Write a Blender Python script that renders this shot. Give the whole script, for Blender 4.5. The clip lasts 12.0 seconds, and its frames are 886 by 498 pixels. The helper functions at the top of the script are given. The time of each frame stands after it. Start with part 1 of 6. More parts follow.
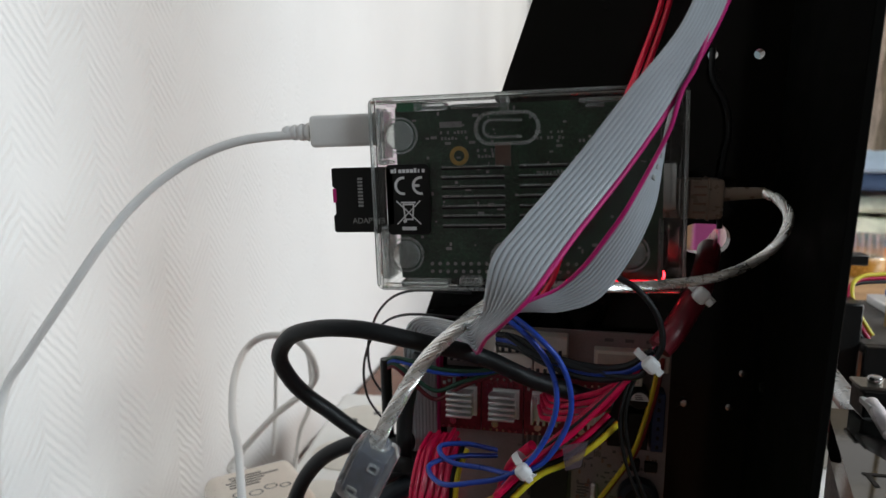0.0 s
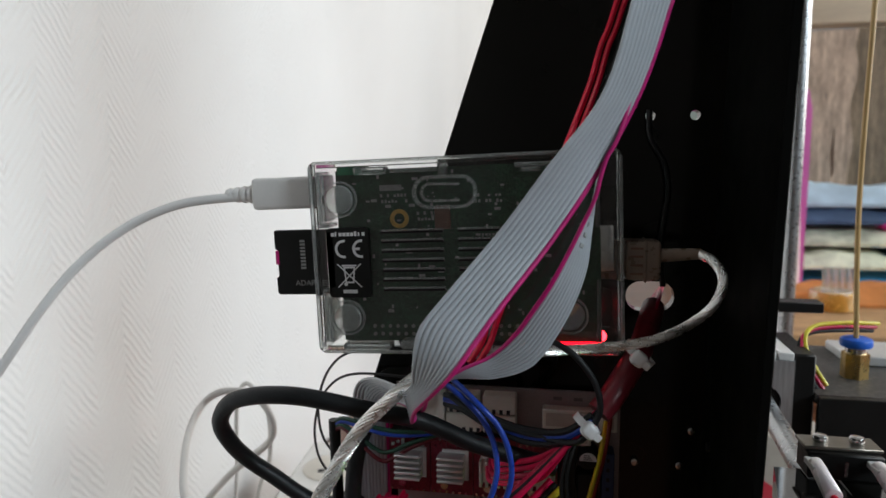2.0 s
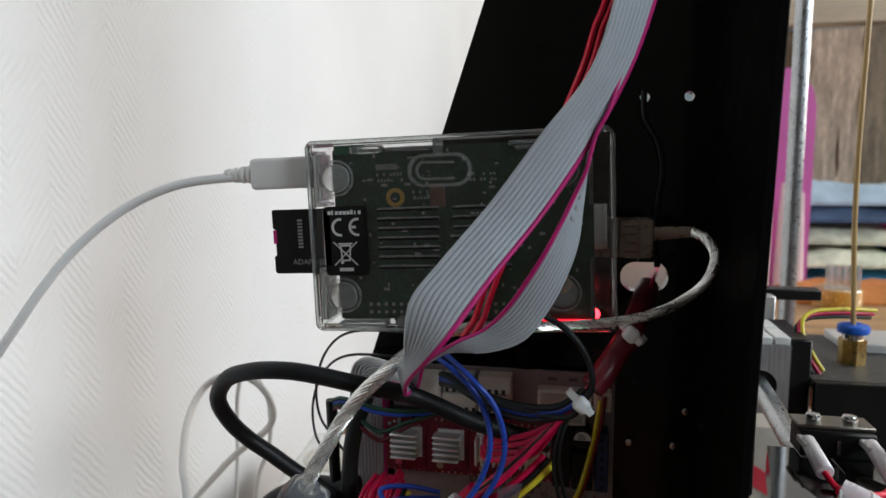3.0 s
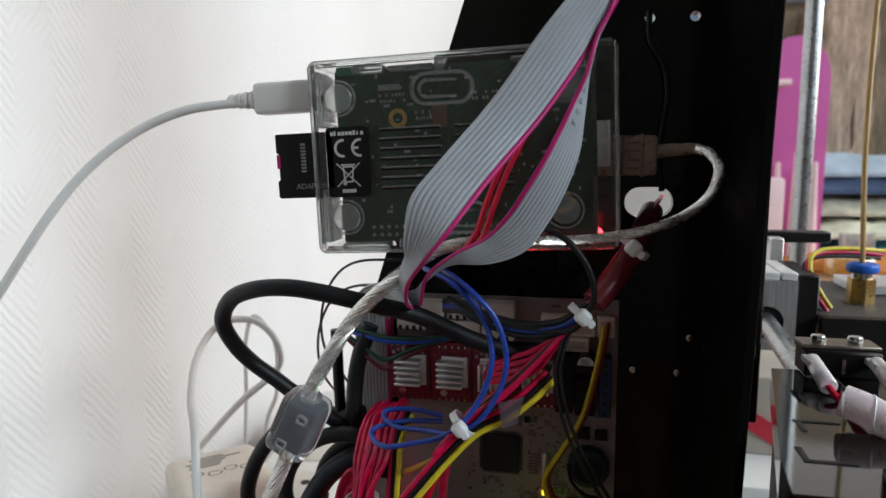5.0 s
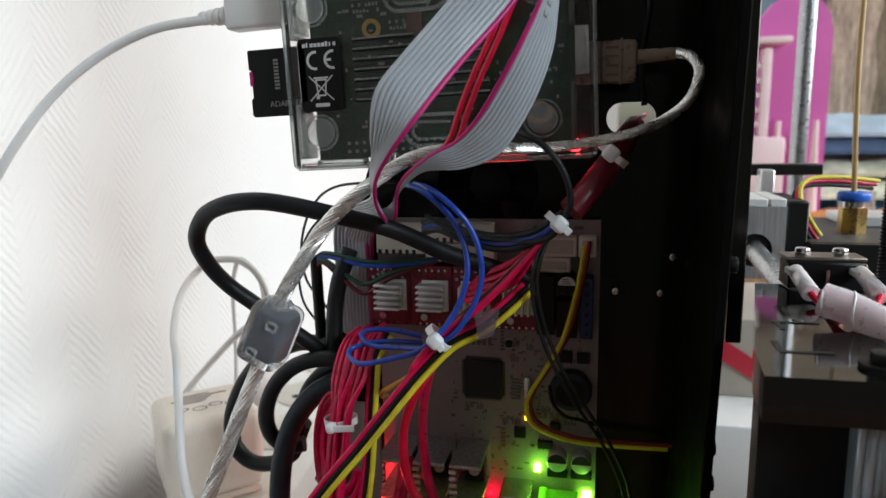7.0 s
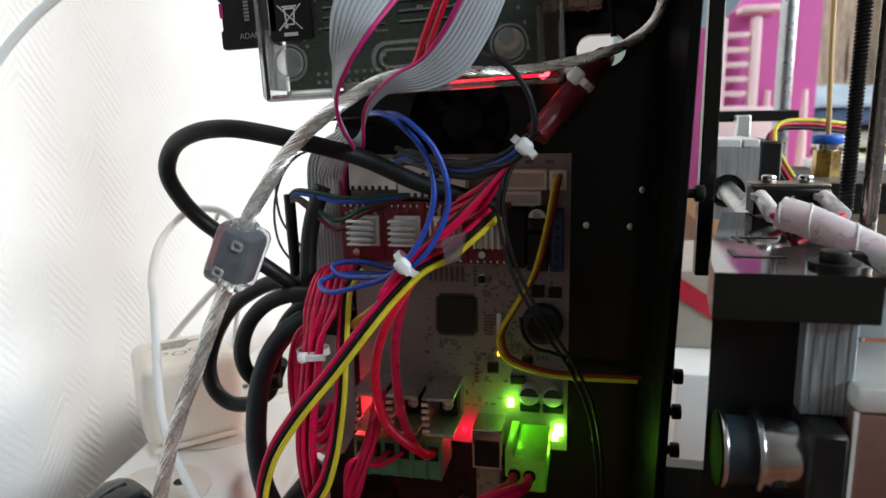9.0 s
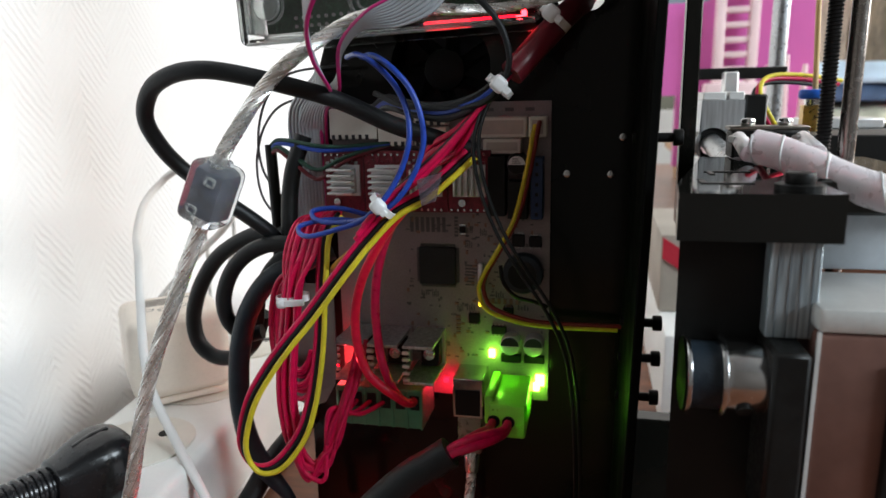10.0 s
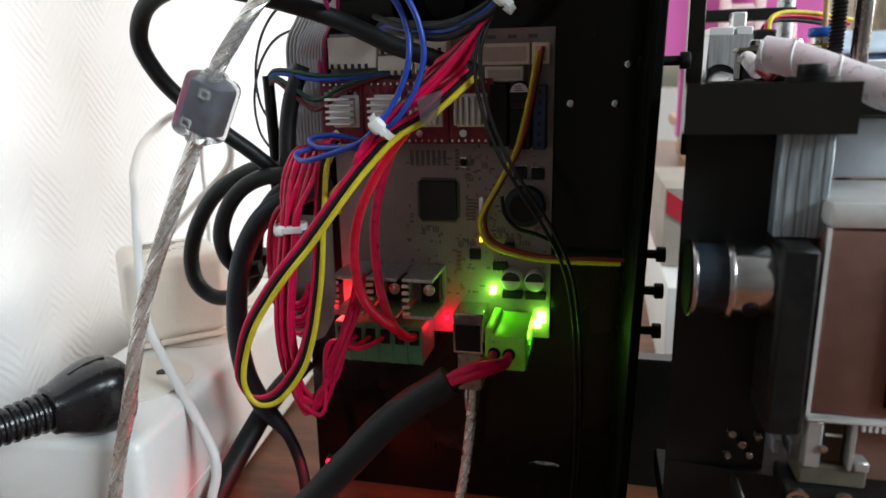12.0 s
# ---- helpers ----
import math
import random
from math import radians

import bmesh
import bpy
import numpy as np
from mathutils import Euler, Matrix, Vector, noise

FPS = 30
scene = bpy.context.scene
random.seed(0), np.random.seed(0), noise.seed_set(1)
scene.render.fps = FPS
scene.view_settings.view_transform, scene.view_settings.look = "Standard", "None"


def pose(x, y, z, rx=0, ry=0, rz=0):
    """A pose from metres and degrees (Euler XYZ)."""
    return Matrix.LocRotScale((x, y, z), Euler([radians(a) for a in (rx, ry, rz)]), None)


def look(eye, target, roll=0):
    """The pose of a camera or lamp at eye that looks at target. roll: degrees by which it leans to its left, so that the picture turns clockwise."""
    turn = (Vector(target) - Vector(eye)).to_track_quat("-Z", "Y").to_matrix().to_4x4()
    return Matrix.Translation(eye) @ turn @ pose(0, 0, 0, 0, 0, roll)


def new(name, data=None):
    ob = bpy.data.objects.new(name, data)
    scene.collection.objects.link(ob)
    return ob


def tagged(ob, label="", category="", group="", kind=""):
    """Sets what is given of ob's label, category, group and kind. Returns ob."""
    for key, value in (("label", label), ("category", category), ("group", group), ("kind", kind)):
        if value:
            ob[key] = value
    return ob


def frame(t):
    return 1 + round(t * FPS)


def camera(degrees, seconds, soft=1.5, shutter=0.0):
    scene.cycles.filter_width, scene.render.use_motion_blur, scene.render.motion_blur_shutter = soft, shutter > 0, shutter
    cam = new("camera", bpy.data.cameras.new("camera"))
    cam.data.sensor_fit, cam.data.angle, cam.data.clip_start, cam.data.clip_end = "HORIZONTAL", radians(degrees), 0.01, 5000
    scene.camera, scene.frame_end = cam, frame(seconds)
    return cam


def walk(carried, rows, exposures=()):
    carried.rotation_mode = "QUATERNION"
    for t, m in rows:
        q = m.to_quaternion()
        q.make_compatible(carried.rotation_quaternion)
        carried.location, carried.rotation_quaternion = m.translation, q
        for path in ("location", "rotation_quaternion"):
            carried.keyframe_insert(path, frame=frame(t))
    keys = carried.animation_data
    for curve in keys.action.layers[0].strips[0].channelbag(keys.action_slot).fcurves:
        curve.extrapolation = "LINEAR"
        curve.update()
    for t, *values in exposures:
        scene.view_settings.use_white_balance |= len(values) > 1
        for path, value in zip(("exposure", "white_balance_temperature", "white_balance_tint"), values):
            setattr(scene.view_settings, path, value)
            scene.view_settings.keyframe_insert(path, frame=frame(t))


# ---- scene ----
cam = camera(66.9, 12.0)
cam.data.dof.use_dof, cam.data.dof.focus_distance, cam.data.dof.aperture_fstop = True, 0.20, 18.0
METRES, EYE, TILT, LEAN, TURN = 0.13, 0.27, -10.0, 0.0, 12.0
ROWS = [
    (0.0, 0.0, 0.0, 0.0, -0.0, 0.0, 0.0),
    (0.5, 0.0273, 0.0258, 0.0171, -0.99, 1.04, 0.43),
    (1.0, 0.042, 0.0271, 0.0359, -1.29, 1.82, 0.65),
    (1.5, 0.0823, 0.0206, 0.0535, -1.21, 2.33, 0.67),
    (2.0, 0.1162, 0.0016, 0.0737, -0.91, 2.69, 0.67),
    (2.5, 0.1382, -0.0061, 0.0361, -0.7, 2.85, 0.61),
    (3.0, 0.1405, -0.0124, 0.0147, -0.44, 2.91, 0.47),
    (5.0, 0.1607, -0.0045, -0.1452, 0.54, 1.79, 0.46),
    (5.5, 0.1748, -0.0168, -0.2022, 0.63, 1.28, 0.44),
    (6.0, 0.1941, 0.0162, -0.242, 0.74, 0.78, 0.6),
    (6.5, 0.2109, 0.0345, -0.2697, 0.81, 0.41, 0.7),
    (7.0, 0.2236, 0.0309, -0.2972, 0.86, -0.04, 0.91),
    (9.0, 0.2862, 0.0201, -0.429, 0.54, -1.42, 1.1),
    (9.5, 0.3114, 0.0366, -0.4864, 0.57, -1.93, 1.09),
    (10.0, 0.3455, 0.0179, -0.5319, 0.81, -2.55, 1.1),
    (10.5, 0.3525, 0.002, -0.5687, 0.93, -3.13, 1.08),
    (11.0, 0.3479, 0.0057, -0.6054, 1.04, -3.45, 1.02),
    (11.5, 0.348, 0.0252, -0.6279, 1.09, -3.77, 0.93),
    (12.0, 0.3465, 0.0394, -0.6694, 0.98, -3.97, 0.9),
]
walk(cam, [(t, pose(0, 0, EYE, TILT, LEAN, TURN) @ pose(METRES * x, METRES * y, METRES * z, 90 + pitch, roll, yaw)) for t, x, y, z, yaw, pitch, roll in ROWS],
     exposures=[(0.0, -0.40), (3.0, -0.36), (6.0, -0.12), (9.0, 0.24), (12.0, 0.36)])

# ---- world and lights ----
world = bpy.data.worlds.new("world")
scene.world = world
world.use_nodes = True
wn = world.node_tree.nodes
sky = wn.new("ShaderNodeTexSky")
sky.sky_type, sky.sun_disc = "NISHITA", False
sky.sun_elevation, sky.sun_rotation = radians(35), radians(150)
world.node_tree.links.new(sky.outputs[0], wn["Background"].inputs[0])
wn["Background"].inputs[1].default_value = 0.04


def area_lamp(name, m, sx, sy, watts, colour):
    data = bpy.data.lights.new(name, "AREA")
    data.shape, data.size, data.size_y, data.energy, data.color = "RECTANGLE", sx, sy, watts, colour
    ob = new(name, data)
    ob.matrix_world = m
    return ob


def point_lamp(name, place, radius, watts, colour):
    data = bpy.data.lights.new(name, "POINT")
    data.shadow_soft_size, data.energy, data.color = radius, watts, colour
    ob = new(name, data)
    ob.location = place
    return ob


# daylight in the windows: one beyond the printer, two high across the room
area_lamp("window_light_far", look((0.75, 2.36, 0.75), (0.45, 0.0, 0.2)), 1.3, 1.2, 5, (1.0, 0.94, 0.84))
area_lamp("window_light_east", look((2.39, 1.25, 1.0), (-0.2, 0.35, 0.25)), 1.5, 1.2, 58, (1.0, 0.97, 0.935))
area_lamp("window_light_southeast", look((2.39, -0.85, 1.36), (-0.1, 0.22, 0.22)), 1.2, 0.75, 66, (0.80, 0.92, 1.0))

# ---- helpers ----
WORLD = {}


def thing(name, m, label, category, group="", kind=""):
    """An Empty that carries the parts of a thing."""
    if not isinstance(m, Matrix):
        m = Matrix.Translation(m)
    ob = new(name)
    ob.empty_display_size = 0.01
    ob.matrix_world = m
    WORLD[ob.name] = m.copy()
    return tagged(ob, label, category, group, kind)


def mesh_of(name, bm, material, smooth=False):
    me = bpy.data.meshes.new(name)
    bmesh.ops.recalc_face_normals(bm, faces=bm.faces)
    bm.to_mesh(me)
    bm.free()
    if smooth:
        me.polygons.foreach_set("use_smooth", [True] * len(me.polygons))
        me.set_sharp_from_angle(angle=radians(40))
    me.materials.append(material)
    return me


def part(name, bm, material, parent, label="", local=False, smooth=True):
    """One mesh under a thing or a part. Its vertices are given in the world, or in the thing's own space."""
    m = WORLD[parent.name]
    if not local:
        bm.transform(m.inverted())
    ob = new(name, mesh_of(name, bm, material, smooth))
    ob.parent = parent
    WORLD[ob.name] = m.copy()
    return tagged(ob, label)


def solo(name, bm, material, label, category, group="", kind="", smooth=True, base=None):
    """A thing that is a single mesh."""
    if base is None:
        xs = [v.co.copy() for v in bm.verts]
        lo = [min(c[i] for c in xs) for i in range(3)]
        hi = [max(c[i] for c in xs) for i in range(3)]
        base = Vector(((lo[0] + hi[0]) / 2, (lo[1] + hi[1]) / 2, lo[2]))
    base = Vector(base)
    bmesh.ops.translate(bm, verts=bm.verts, vec=-base)
    ob = new(name, mesh_of(name, bm, material, smooth))
    ob.location = base
    WORLD[ob.name] = Matrix.Translation(base)
    return tagged(ob, label, category, group, kind)


def box(x0, x1, y0, y1, z0, z1, bevel=0.0, seg=2, bm=None):
    b = bmesh.new()
    bmesh.ops.create_cube(b, size=1)
    for v in b.verts:
        v.co = Vector((x0 + (v.co.x + .5) * (x1 - x0), y0 + (v.co.y + .5) * (y1 - y0), z0 + (v.co.z + .5) * (z1 - z0)))
    if bevel:
        bmesh.ops.bevel(b, geom=b.edges[:], offset=bevel, segments=seg, affect="EDGES", profile=0.5)
    return merge(bm, b)


def merge(bm, b):
    if bm is None:
        return b
    me = bpy.data.meshes.new("scratch")
    b.to_mesh(me)
    b.free()
    bm.from_mesh(me)
    bpy.data.meshes.remove(me)
    return bm


def cyl(a, b, r0, r1=None, n=24, bevel=0.0, bm=None):
    """A cylinder or cone from a to b."""
    a, b = Vector(a), Vector(b)
    r1 = r0 if r1 is None else r1
    c = bmesh.new()
    bmesh.ops.create_cone(c, cap_ends=True, segments=n, radius1=r0, radius2=r1, depth=(b - a).length)
    if bevel:
        ends = [e for e in c.edges if abs(e.verts[0].co.z - e.verts[1].co.z) < 1e-9]
        bmesh.ops.bevel(c, geom=ends, offset=bevel, segments=2, affect="EDGES", profile=0.5)
    c.transform(Matrix.Translation((a + b) / 2) @ (b - a).to_track_quat("Z", "Y").to_matrix().to_4x4())
    return merge(bm, c)


def prism(outer, holes, y0, y1, bm=None):
    """A plate in the xz plane, with holes, from y0 to y1."""
    b = bmesh.new()
    edges = []
    for loop in [outer, *holes]:
        vs = [b.verts.new((x, y0, z)) for x, z in loop]
        edges += [b.edges.new((vs[i], vs[(i + 1) % len(vs)])) for i in range(len(vs))]
    bmesh.ops.triangle_fill(b, use_beauty=True, use_dissolve=False, edges=edges, normal=(0, -1, 0))
    geo = bmesh.ops.extrude_face_region(b, geom=b.faces[:])["geom"]
    for v in geo:
        if isinstance(v, bmesh.types.BMVert):
            v.co.y = y1
    return merge(bm, b)


def slab(outline, z0, z1, bm=None):
    """A plate in the xy plane from z0 to z1."""
    b = bmesh.new()
    f = b.faces.new([b.verts.new((x, y, z0)) for x, y in outline])
    for v in bmesh.ops.extrude_face_region(b, geom=[f])["geom"]:
        if isinstance(v, bmesh.types.BMVert):
            v.co.z = z1
    return merge(bm, b)


def ring(cx, cz, rx, rz=None, n=20, turn=0.0):
    rz = rx if rz is None else rz
    return [(cx + rx * math.cos(turn + 2 * math.pi * i / n), cz + rz * math.sin(turn + 2 * math.pi * i / n)) for i in range(n)]


def round_rect(x0, x1, z0, z1, r, n=5):
    out = []
    for cx, cz, a in ((x1 - r, z1 - r, 0), (x0 + r, z1 - r, 90), (x0 + r, z0 + r, 180), (x1 - r, z0 + r, 270)):
        for i in range(n + 1):
            t = radians(a + 90 * i / n)
            out.append((cx + r * math.cos(t), cz + r * math.sin(t)))
    return out


def glide(points, steps=8):
    """A smooth line through the points."""
    p = [Vector(q) for q in points]
    p = [2 * p[0] - p[1], *p, 2 * p[-1] - p[-2]]
    out = []
    for i in range(1, len(p) - 2):
        a, b, c, d = p[i - 1:i + 3]
        for k in range(steps):
            t = k / steps
            out.append(0.5 * (2 * b + (c - a) * t + (2 * a - 5 * b + 4 * c - d) * t * t + (3 * b - a - 3 * c + d) * t ** 3))
    out.append(p[-2])
    return out


def tube(points, r, n=10, steps=8, bm=None, radii=None):
    """A round cable along a smooth line."""
    line = glide(points, steps)
    b = bmesh.new()
    rings = []
    up = Vector((0.13, 0.21, 0.97))
    for i, q in enumerate(line):
        d = (line[min(i + 1, len(line) - 1)] - line[max(i - 1, 0)]).normalized()
        up = (up - d * up.dot(d))
        up = up.normalized() if up.length > 1e-6 else d.orthogonal().normalized()
        side = d.cross(up)
        rr = r if radii is None else radii(i / (len(line) - 1))
        rings.append([b.verts.new(q + rr * (math.cos(2 * math.pi * k / n) * side + math.sin(2 * math.pi * k / n) * up)) for k in range(n)])
    for u, v in zip(rings, rings[1:]):
        for k in range(n):
            b.faces.new((u[k], u[(k + 1) % n], v[(k + 1) % n], v[k]))
    b.faces.new(rings[0][::-1])
    b.faces.new(rings[-1])
    return merge(bm, b)


# ---- materials ----
def material(name, colour, rough=0.5, metal=0.0, spec=0.5, vary=0.12, scale=60.0, bump=0.0, bump_scale=400.0, speck=0.0, clear=0.0, ior=1.45, coat=0.0, random_tint=0.0, stretch=(1, 1, 1)):
    """A surface with broad and fine variation in colour and gloss, fine relief, and, if asked for, clearness."""
    m = bpy.data.materials.new(name)
    m.use_nodes = True
    t = m.node_tree
    n, l = t.nodes, t.links
    s = n["Principled BSDF"]
    s.inputs["Metallic"].default_value, s.inputs["IOR"].default_value = metal, ior
    s.inputs["Specular IOR Level"].default_value = spec
    s.inputs["Transmission Weight"].default_value, s.inputs["Coat Weight"].default_value = clear, coat
    co = n.new("ShaderNodeTexCoord")
    mp = n.new("ShaderNodeMapping")
    mp.inputs["Scale"].default_value = stretch
    l.new(co.outputs["Object"], mp.inputs[0])
    big, fine = n.new("ShaderNodeTexNoise"), n.new("ShaderNodeTexNoise")
    for tex, sc, de in ((big, scale, 3), (fine, bump_scale, 5)):
        l.new(mp.outputs[0], tex.inputs["Vector"])
        tex.inputs["Scale"].default_value, tex.inputs["Detail"].default_value = sc, de
    ramp = n.new("ShaderNodeMapRange")
    ramp.inputs["From Min"].default_value, ramp.inputs["From Max"].default_value = 0.3, 0.7
    ramp.inputs["To Min"].default_value, ramp.inputs["To Max"].default_value = 1 - vary, 1 + vary
    l.new(big.outputs["Fac"], ramp.inputs["Value"])
    ramp2 = n.new("ShaderNodeMapRange")
    ramp2.inputs["From Min"].default_value, ramp2.inputs["From Max"].default_value = 0.3, 0.7
    ramp2.inputs["To Min"].default_value, ramp2.inputs["To Max"].default_value = 1 - speck - vary * 0.4, 1 + speck + vary * 0.4
    l.new(fine.outputs["Fac"], ramp2.inputs["Value"])
    mul = n.new("ShaderNodeMath")
    mul.operation = "MULTIPLY"
    l.new(ramp.outputs[0], mul.inputs[0])
    l.new(ramp2.outputs[0], mul.inputs[1])
    last = mul
    if random_tint:
        info, rr, m2 = n.new("ShaderNodeObjectInfo"), n.new("ShaderNodeMapRange"), n.new("ShaderNodeMath")
        rr.inputs["To Min"].default_value, rr.inputs["To Max"].default_value = 1 - random_tint, 1 + random_tint
        l.new(info.outputs["Random"], rr.inputs["Value"])
        m2.operation = "MULTIPLY"
        l.new(mul.outputs[0], m2.inputs[0])
        l.new(rr.outputs[0], m2.inputs[1])
        last = m2
    col = n.new("ShaderNodeMix")
    col.data_type, col.blend_type = "RGBA", "MULTIPLY"
    col.inputs["Factor"].default_value = 1.0
    col.inputs["A"].default_value = (*colour, 1)
    l.new(last.outputs[0], col.inputs["B"])
    l.new(col.outputs["Result"], s.inputs["Base Color"])
    rg = n.new("ShaderNodeMapRange")
    rg.inputs["From Min"].default_value, rg.inputs["From Max"].default_value = 0.25, 0.75
    rg.inputs["To Min"].default_value, rg.inputs["To Max"].default_value = max(rough * 0.75, 0.02), min(rough * 1.25, 1.0)
    l.new(fine.outputs["Fac"], rg.inputs["Value"])
    l.new(rg.outputs[0], s.inputs["Roughness"])
    if bump:
        bp = n.new("ShaderNodeBump")
        bp.inputs["Strength"].default_value, bp.inputs["Distance"].default_value = bump, 0.0005
        l.new(fine.outputs["Fac"], bp.inputs["Height"])
        l.new(bp.outputs[0], s.inputs["Normal"])
    return m


def glow(name, colour, strength):
    m = bpy.data.materials.new(name)
    m.use_nodes = True
    s = m.node_tree.nodes["Principled BSDF"]
    s.inputs["Base Color"].default_value = (*colour, 1)
    s.inputs["Emission Color"].default_value = (*colour, 1)
    s.inputs["Emission Strength"].default_value = strength
    return m


def wallpaper():
    """White embossed paper: upright columns of slanted ridges, turned over from column to column."""
    m = material("wallpaper", (0.80, 0.80, 0.79), 0.75, vary=0.03, scale=4, bump_scale=900)
    n, l = m.node_tree.nodes, m.node_tree.links
    s = n["Principled BSDF"]
    geo, sep = n.new("ShaderNodeNewGeometry"), n.new("ShaderNodeSeparateXYZ")
    l.new(geo.outputs["Position"], sep.inputs[0])

    def op(kind, a, b=0.0, c=0.0):
        node = n.new("ShaderNodeMath")
        node.operation = kind
        for i, v in enumerate((a, b, c)):
            if isinstance(v, (int, float)):
                node.inputs[i].default_value = v
            else:
                l.new(v, node.inputs[i])
        return node.outputs[0]
    wob = n.new("ShaderNodeTexNoise")
    wob.inputs["Scale"].default_value, wob.inputs["Detail"].default_value = 90, 4
    l.new(geo.outputs["Position"], wob.inputs["Vector"])
    width = 0.022
    tri = op("PINGPONG", sep.outputs["Y"], width)
    slope = op("MULTIPLY", tri, 1.25)
    along = op("ADD", op("ADD", sep.outputs["Z"], slope), op("MULTIPLY", wob.outputs["Fac"], 0.006))
    wave = op("SINE", op("MULTIPLY", along, 2 * math.pi / 0.0056))
    fade = n.new("ShaderNodeTexNoise")
    fade.inputs["Scale"].default_value, fade.inputs["Detail"].default_value = 45, 5
    l.new(geo.outputs["Position"], fade.inputs["Vector"])
    grain = n.new("ShaderNodeTexNoise")
    grain.inputs["Scale"].default_value, grain.inputs["Detail"].default_value = 420, 6
    l.new(geo.outputs["Position"], grain.inputs["Vector"])
    amount = n.new("ShaderNodeMapRange")
    amount.inputs["From Min"].default_value, amount.inputs["From Max"].default_value = 0.34, 0.60
    l.new(fade.outputs["Fac"], amount.inputs["Value"])
    height = op("ADD", op("MULTIPLY", wave, amount.outputs[0]), op("MULTIPLY", grain.outputs["Fac"], 1.2))
    bp = n.new("ShaderNodeBump")
    bp.inputs["Strength"].default_value, bp.inputs["Distance"].default_value = 0.45, 0.0005
    l.new(height, bp.inputs["Height"])
    l.new(bp.outputs[0], s.inputs["Normal"])
    return m


PAPER = wallpaper()
PLASTER = material("plaster", (0.55, 0.55, 0.54), 0.8, vary=0.05, scale=3, bump=0.3, bump_scale=120)
# unseen ceiling; the cut in bounced light is put into its grey
CEILING = material("dim_ceiling_grey", (0.30, 0.30, 0.30), 0.9, vary=0.05, scale=3, bump=0.2, bump_scale=120)
WOOD_FLOOR = material("dark_floor_wood", (0.08, 0.05, 0.03), 0.5, vary=0.3, scale=6, bump=0.2, bump_scale=90, stretch=(1, 7, 1))
# dark brown keeps the unseen walls from lighting and hazing the acrylic
DIM_WALL = material("dim_brown_wall", (0.13, 0.118, 0.108), 0.85, vary=0.1, scale=3, bump=0.3, bump_scale=120)
WOOD_TABLE = material("table_wood", (0.17, 0.065, 0.032), 0.4, vary=0.35, scale=14, bump=0.25, bump_scale=160, speck=0.15, stretch=(1, 8, 1))
WOOD_LIGHT = material("light_wood", (0.50, 0.30, 0.15), 0.5, vary=0.25, scale=8, bump=0.2, bump_scale=90, speck=0.12, stretch=(1, 7, 1))
WOOD_PLANK = material("rough_plank", (0.42, 0.31, 0.23), 0.75, vary=0.35, scale=16, bump=0.6, bump_scale=70, speck=0.25, stretch=(9, 9, 1))
WOOD_DARK = material("dark_plank", (0.20, 0.15, 0.10), 0.75, vary=0.35, scale=14, bump=0.6, bump_scale=70, speck=0.25, stretch=(7, 7, 1))
BEIGE = material("beige_wood", (0.55, 0.45, 0.33), 0.6, vary=0.15, scale=10, bump=0.2, bump_scale=90, stretch=(1, 6, 6))
ACRYLIC = material("black_acrylic", (0.008, 0.0078, 0.0065), 0.14, spec=0.3, vary=0.2, scale=20, bump=0.02, bump_scale=60)
ACRYLIC_SATIN = material("satin_black_acrylic", (0.005, 0.005, 0.0045), 0.5, spec=0.02, vary=0.2, scale=20, bump=0.03, bump_scale=60)
ACRYLIC_GLOSS = material("polished_black_acrylic", (0.006, 0.0058, 0.005), 0.06, spec=0.7, vary=0.2, scale=20, bump=0.01, bump_scale=60)
BLACK = material("black_plastic", (0.008, 0.008, 0.0075), 0.45, spec=0.28, vary=0.2, scale=80, bump=0.12, bump_scale=900)
BLACK_SOFT = material("black_rubber", (0.008, 0.009, 0.010), 0.45, spec=0.4, vary=0.25, scale=120, bump=0.25, bump_scale=1500)
BLUE_BLACK = material("blue_black_rubber", (0.012, 0.019, 0.027), 0.42, spec=0.4, vary=0.25, scale=120, bump=0.3, bump_scale=1500)
GREY_DARK = material("dark_grey_plastic", (0.022, 0.022, 0.024), 0.5, spec=0.35, vary=0.2, scale=120, bump=0.1, bump_scale=900)
WHITE = material("white_plastic", (0.74, 0.73, 0.71), 0.38, vary=0.04, scale=40, bump=0.05, bump_scale=1200)
IVORY = material("ivory_plastic", (0.66, 0.62, 0.55), 0.42, vary=0.06, scale=60, bump=0.05, bump_scale=1200)
NYLON = material("white_nylon", (0.80, 0.80, 0.80), 0.35, vary=0.05, scale=200, bump=0.1, bump_scale=1200)
STEEL = material("steel", (0.62, 0.62, 0.62), 0.22, metal=1.0, vary=0.1, scale=90, bump=0.05, bump_scale=700)
ALU = material("aluminium", (0.78, 0.78, 0.78), 0.45, metal=0.85, vary=0.08, scale=90, bump=0.15, bump_scale=1600)
ALU_BRUSHED = material("brushed_aluminium", (0.56, 0.58, 0.59), 0.4, metal=0.9, vary=0.25, scale=120, bump=0.2, bump_scale=500, stretch=(6, 6, 0.3))
BRASS = material("brass", (0.62, 0.42, 0.16), 0.3, metal=1.0, vary=0.15, scale=200)
GOLD = material("gold_plating", (0.68, 0.44, 0.12), 0.35, metal=0.6, vary=0.15, scale=400)
CASE_CLEAR = material("clear_plastic", (0.97, 0.98, 0.975), 0.04, vary=0.01, clear=1.0, ior=1.46)
CASE_FROST = material("frosted_plastic", (0.84, 0.88, 0.86), 0.22, vary=0.04, scale=200, clear=0.82, ior=1.42)
PVC_CLEAR = material("clear_cable_jacket", (0.86, 0.85, 0.82), 0.12, vary=0.03, clear=0.9, ior=1.4)
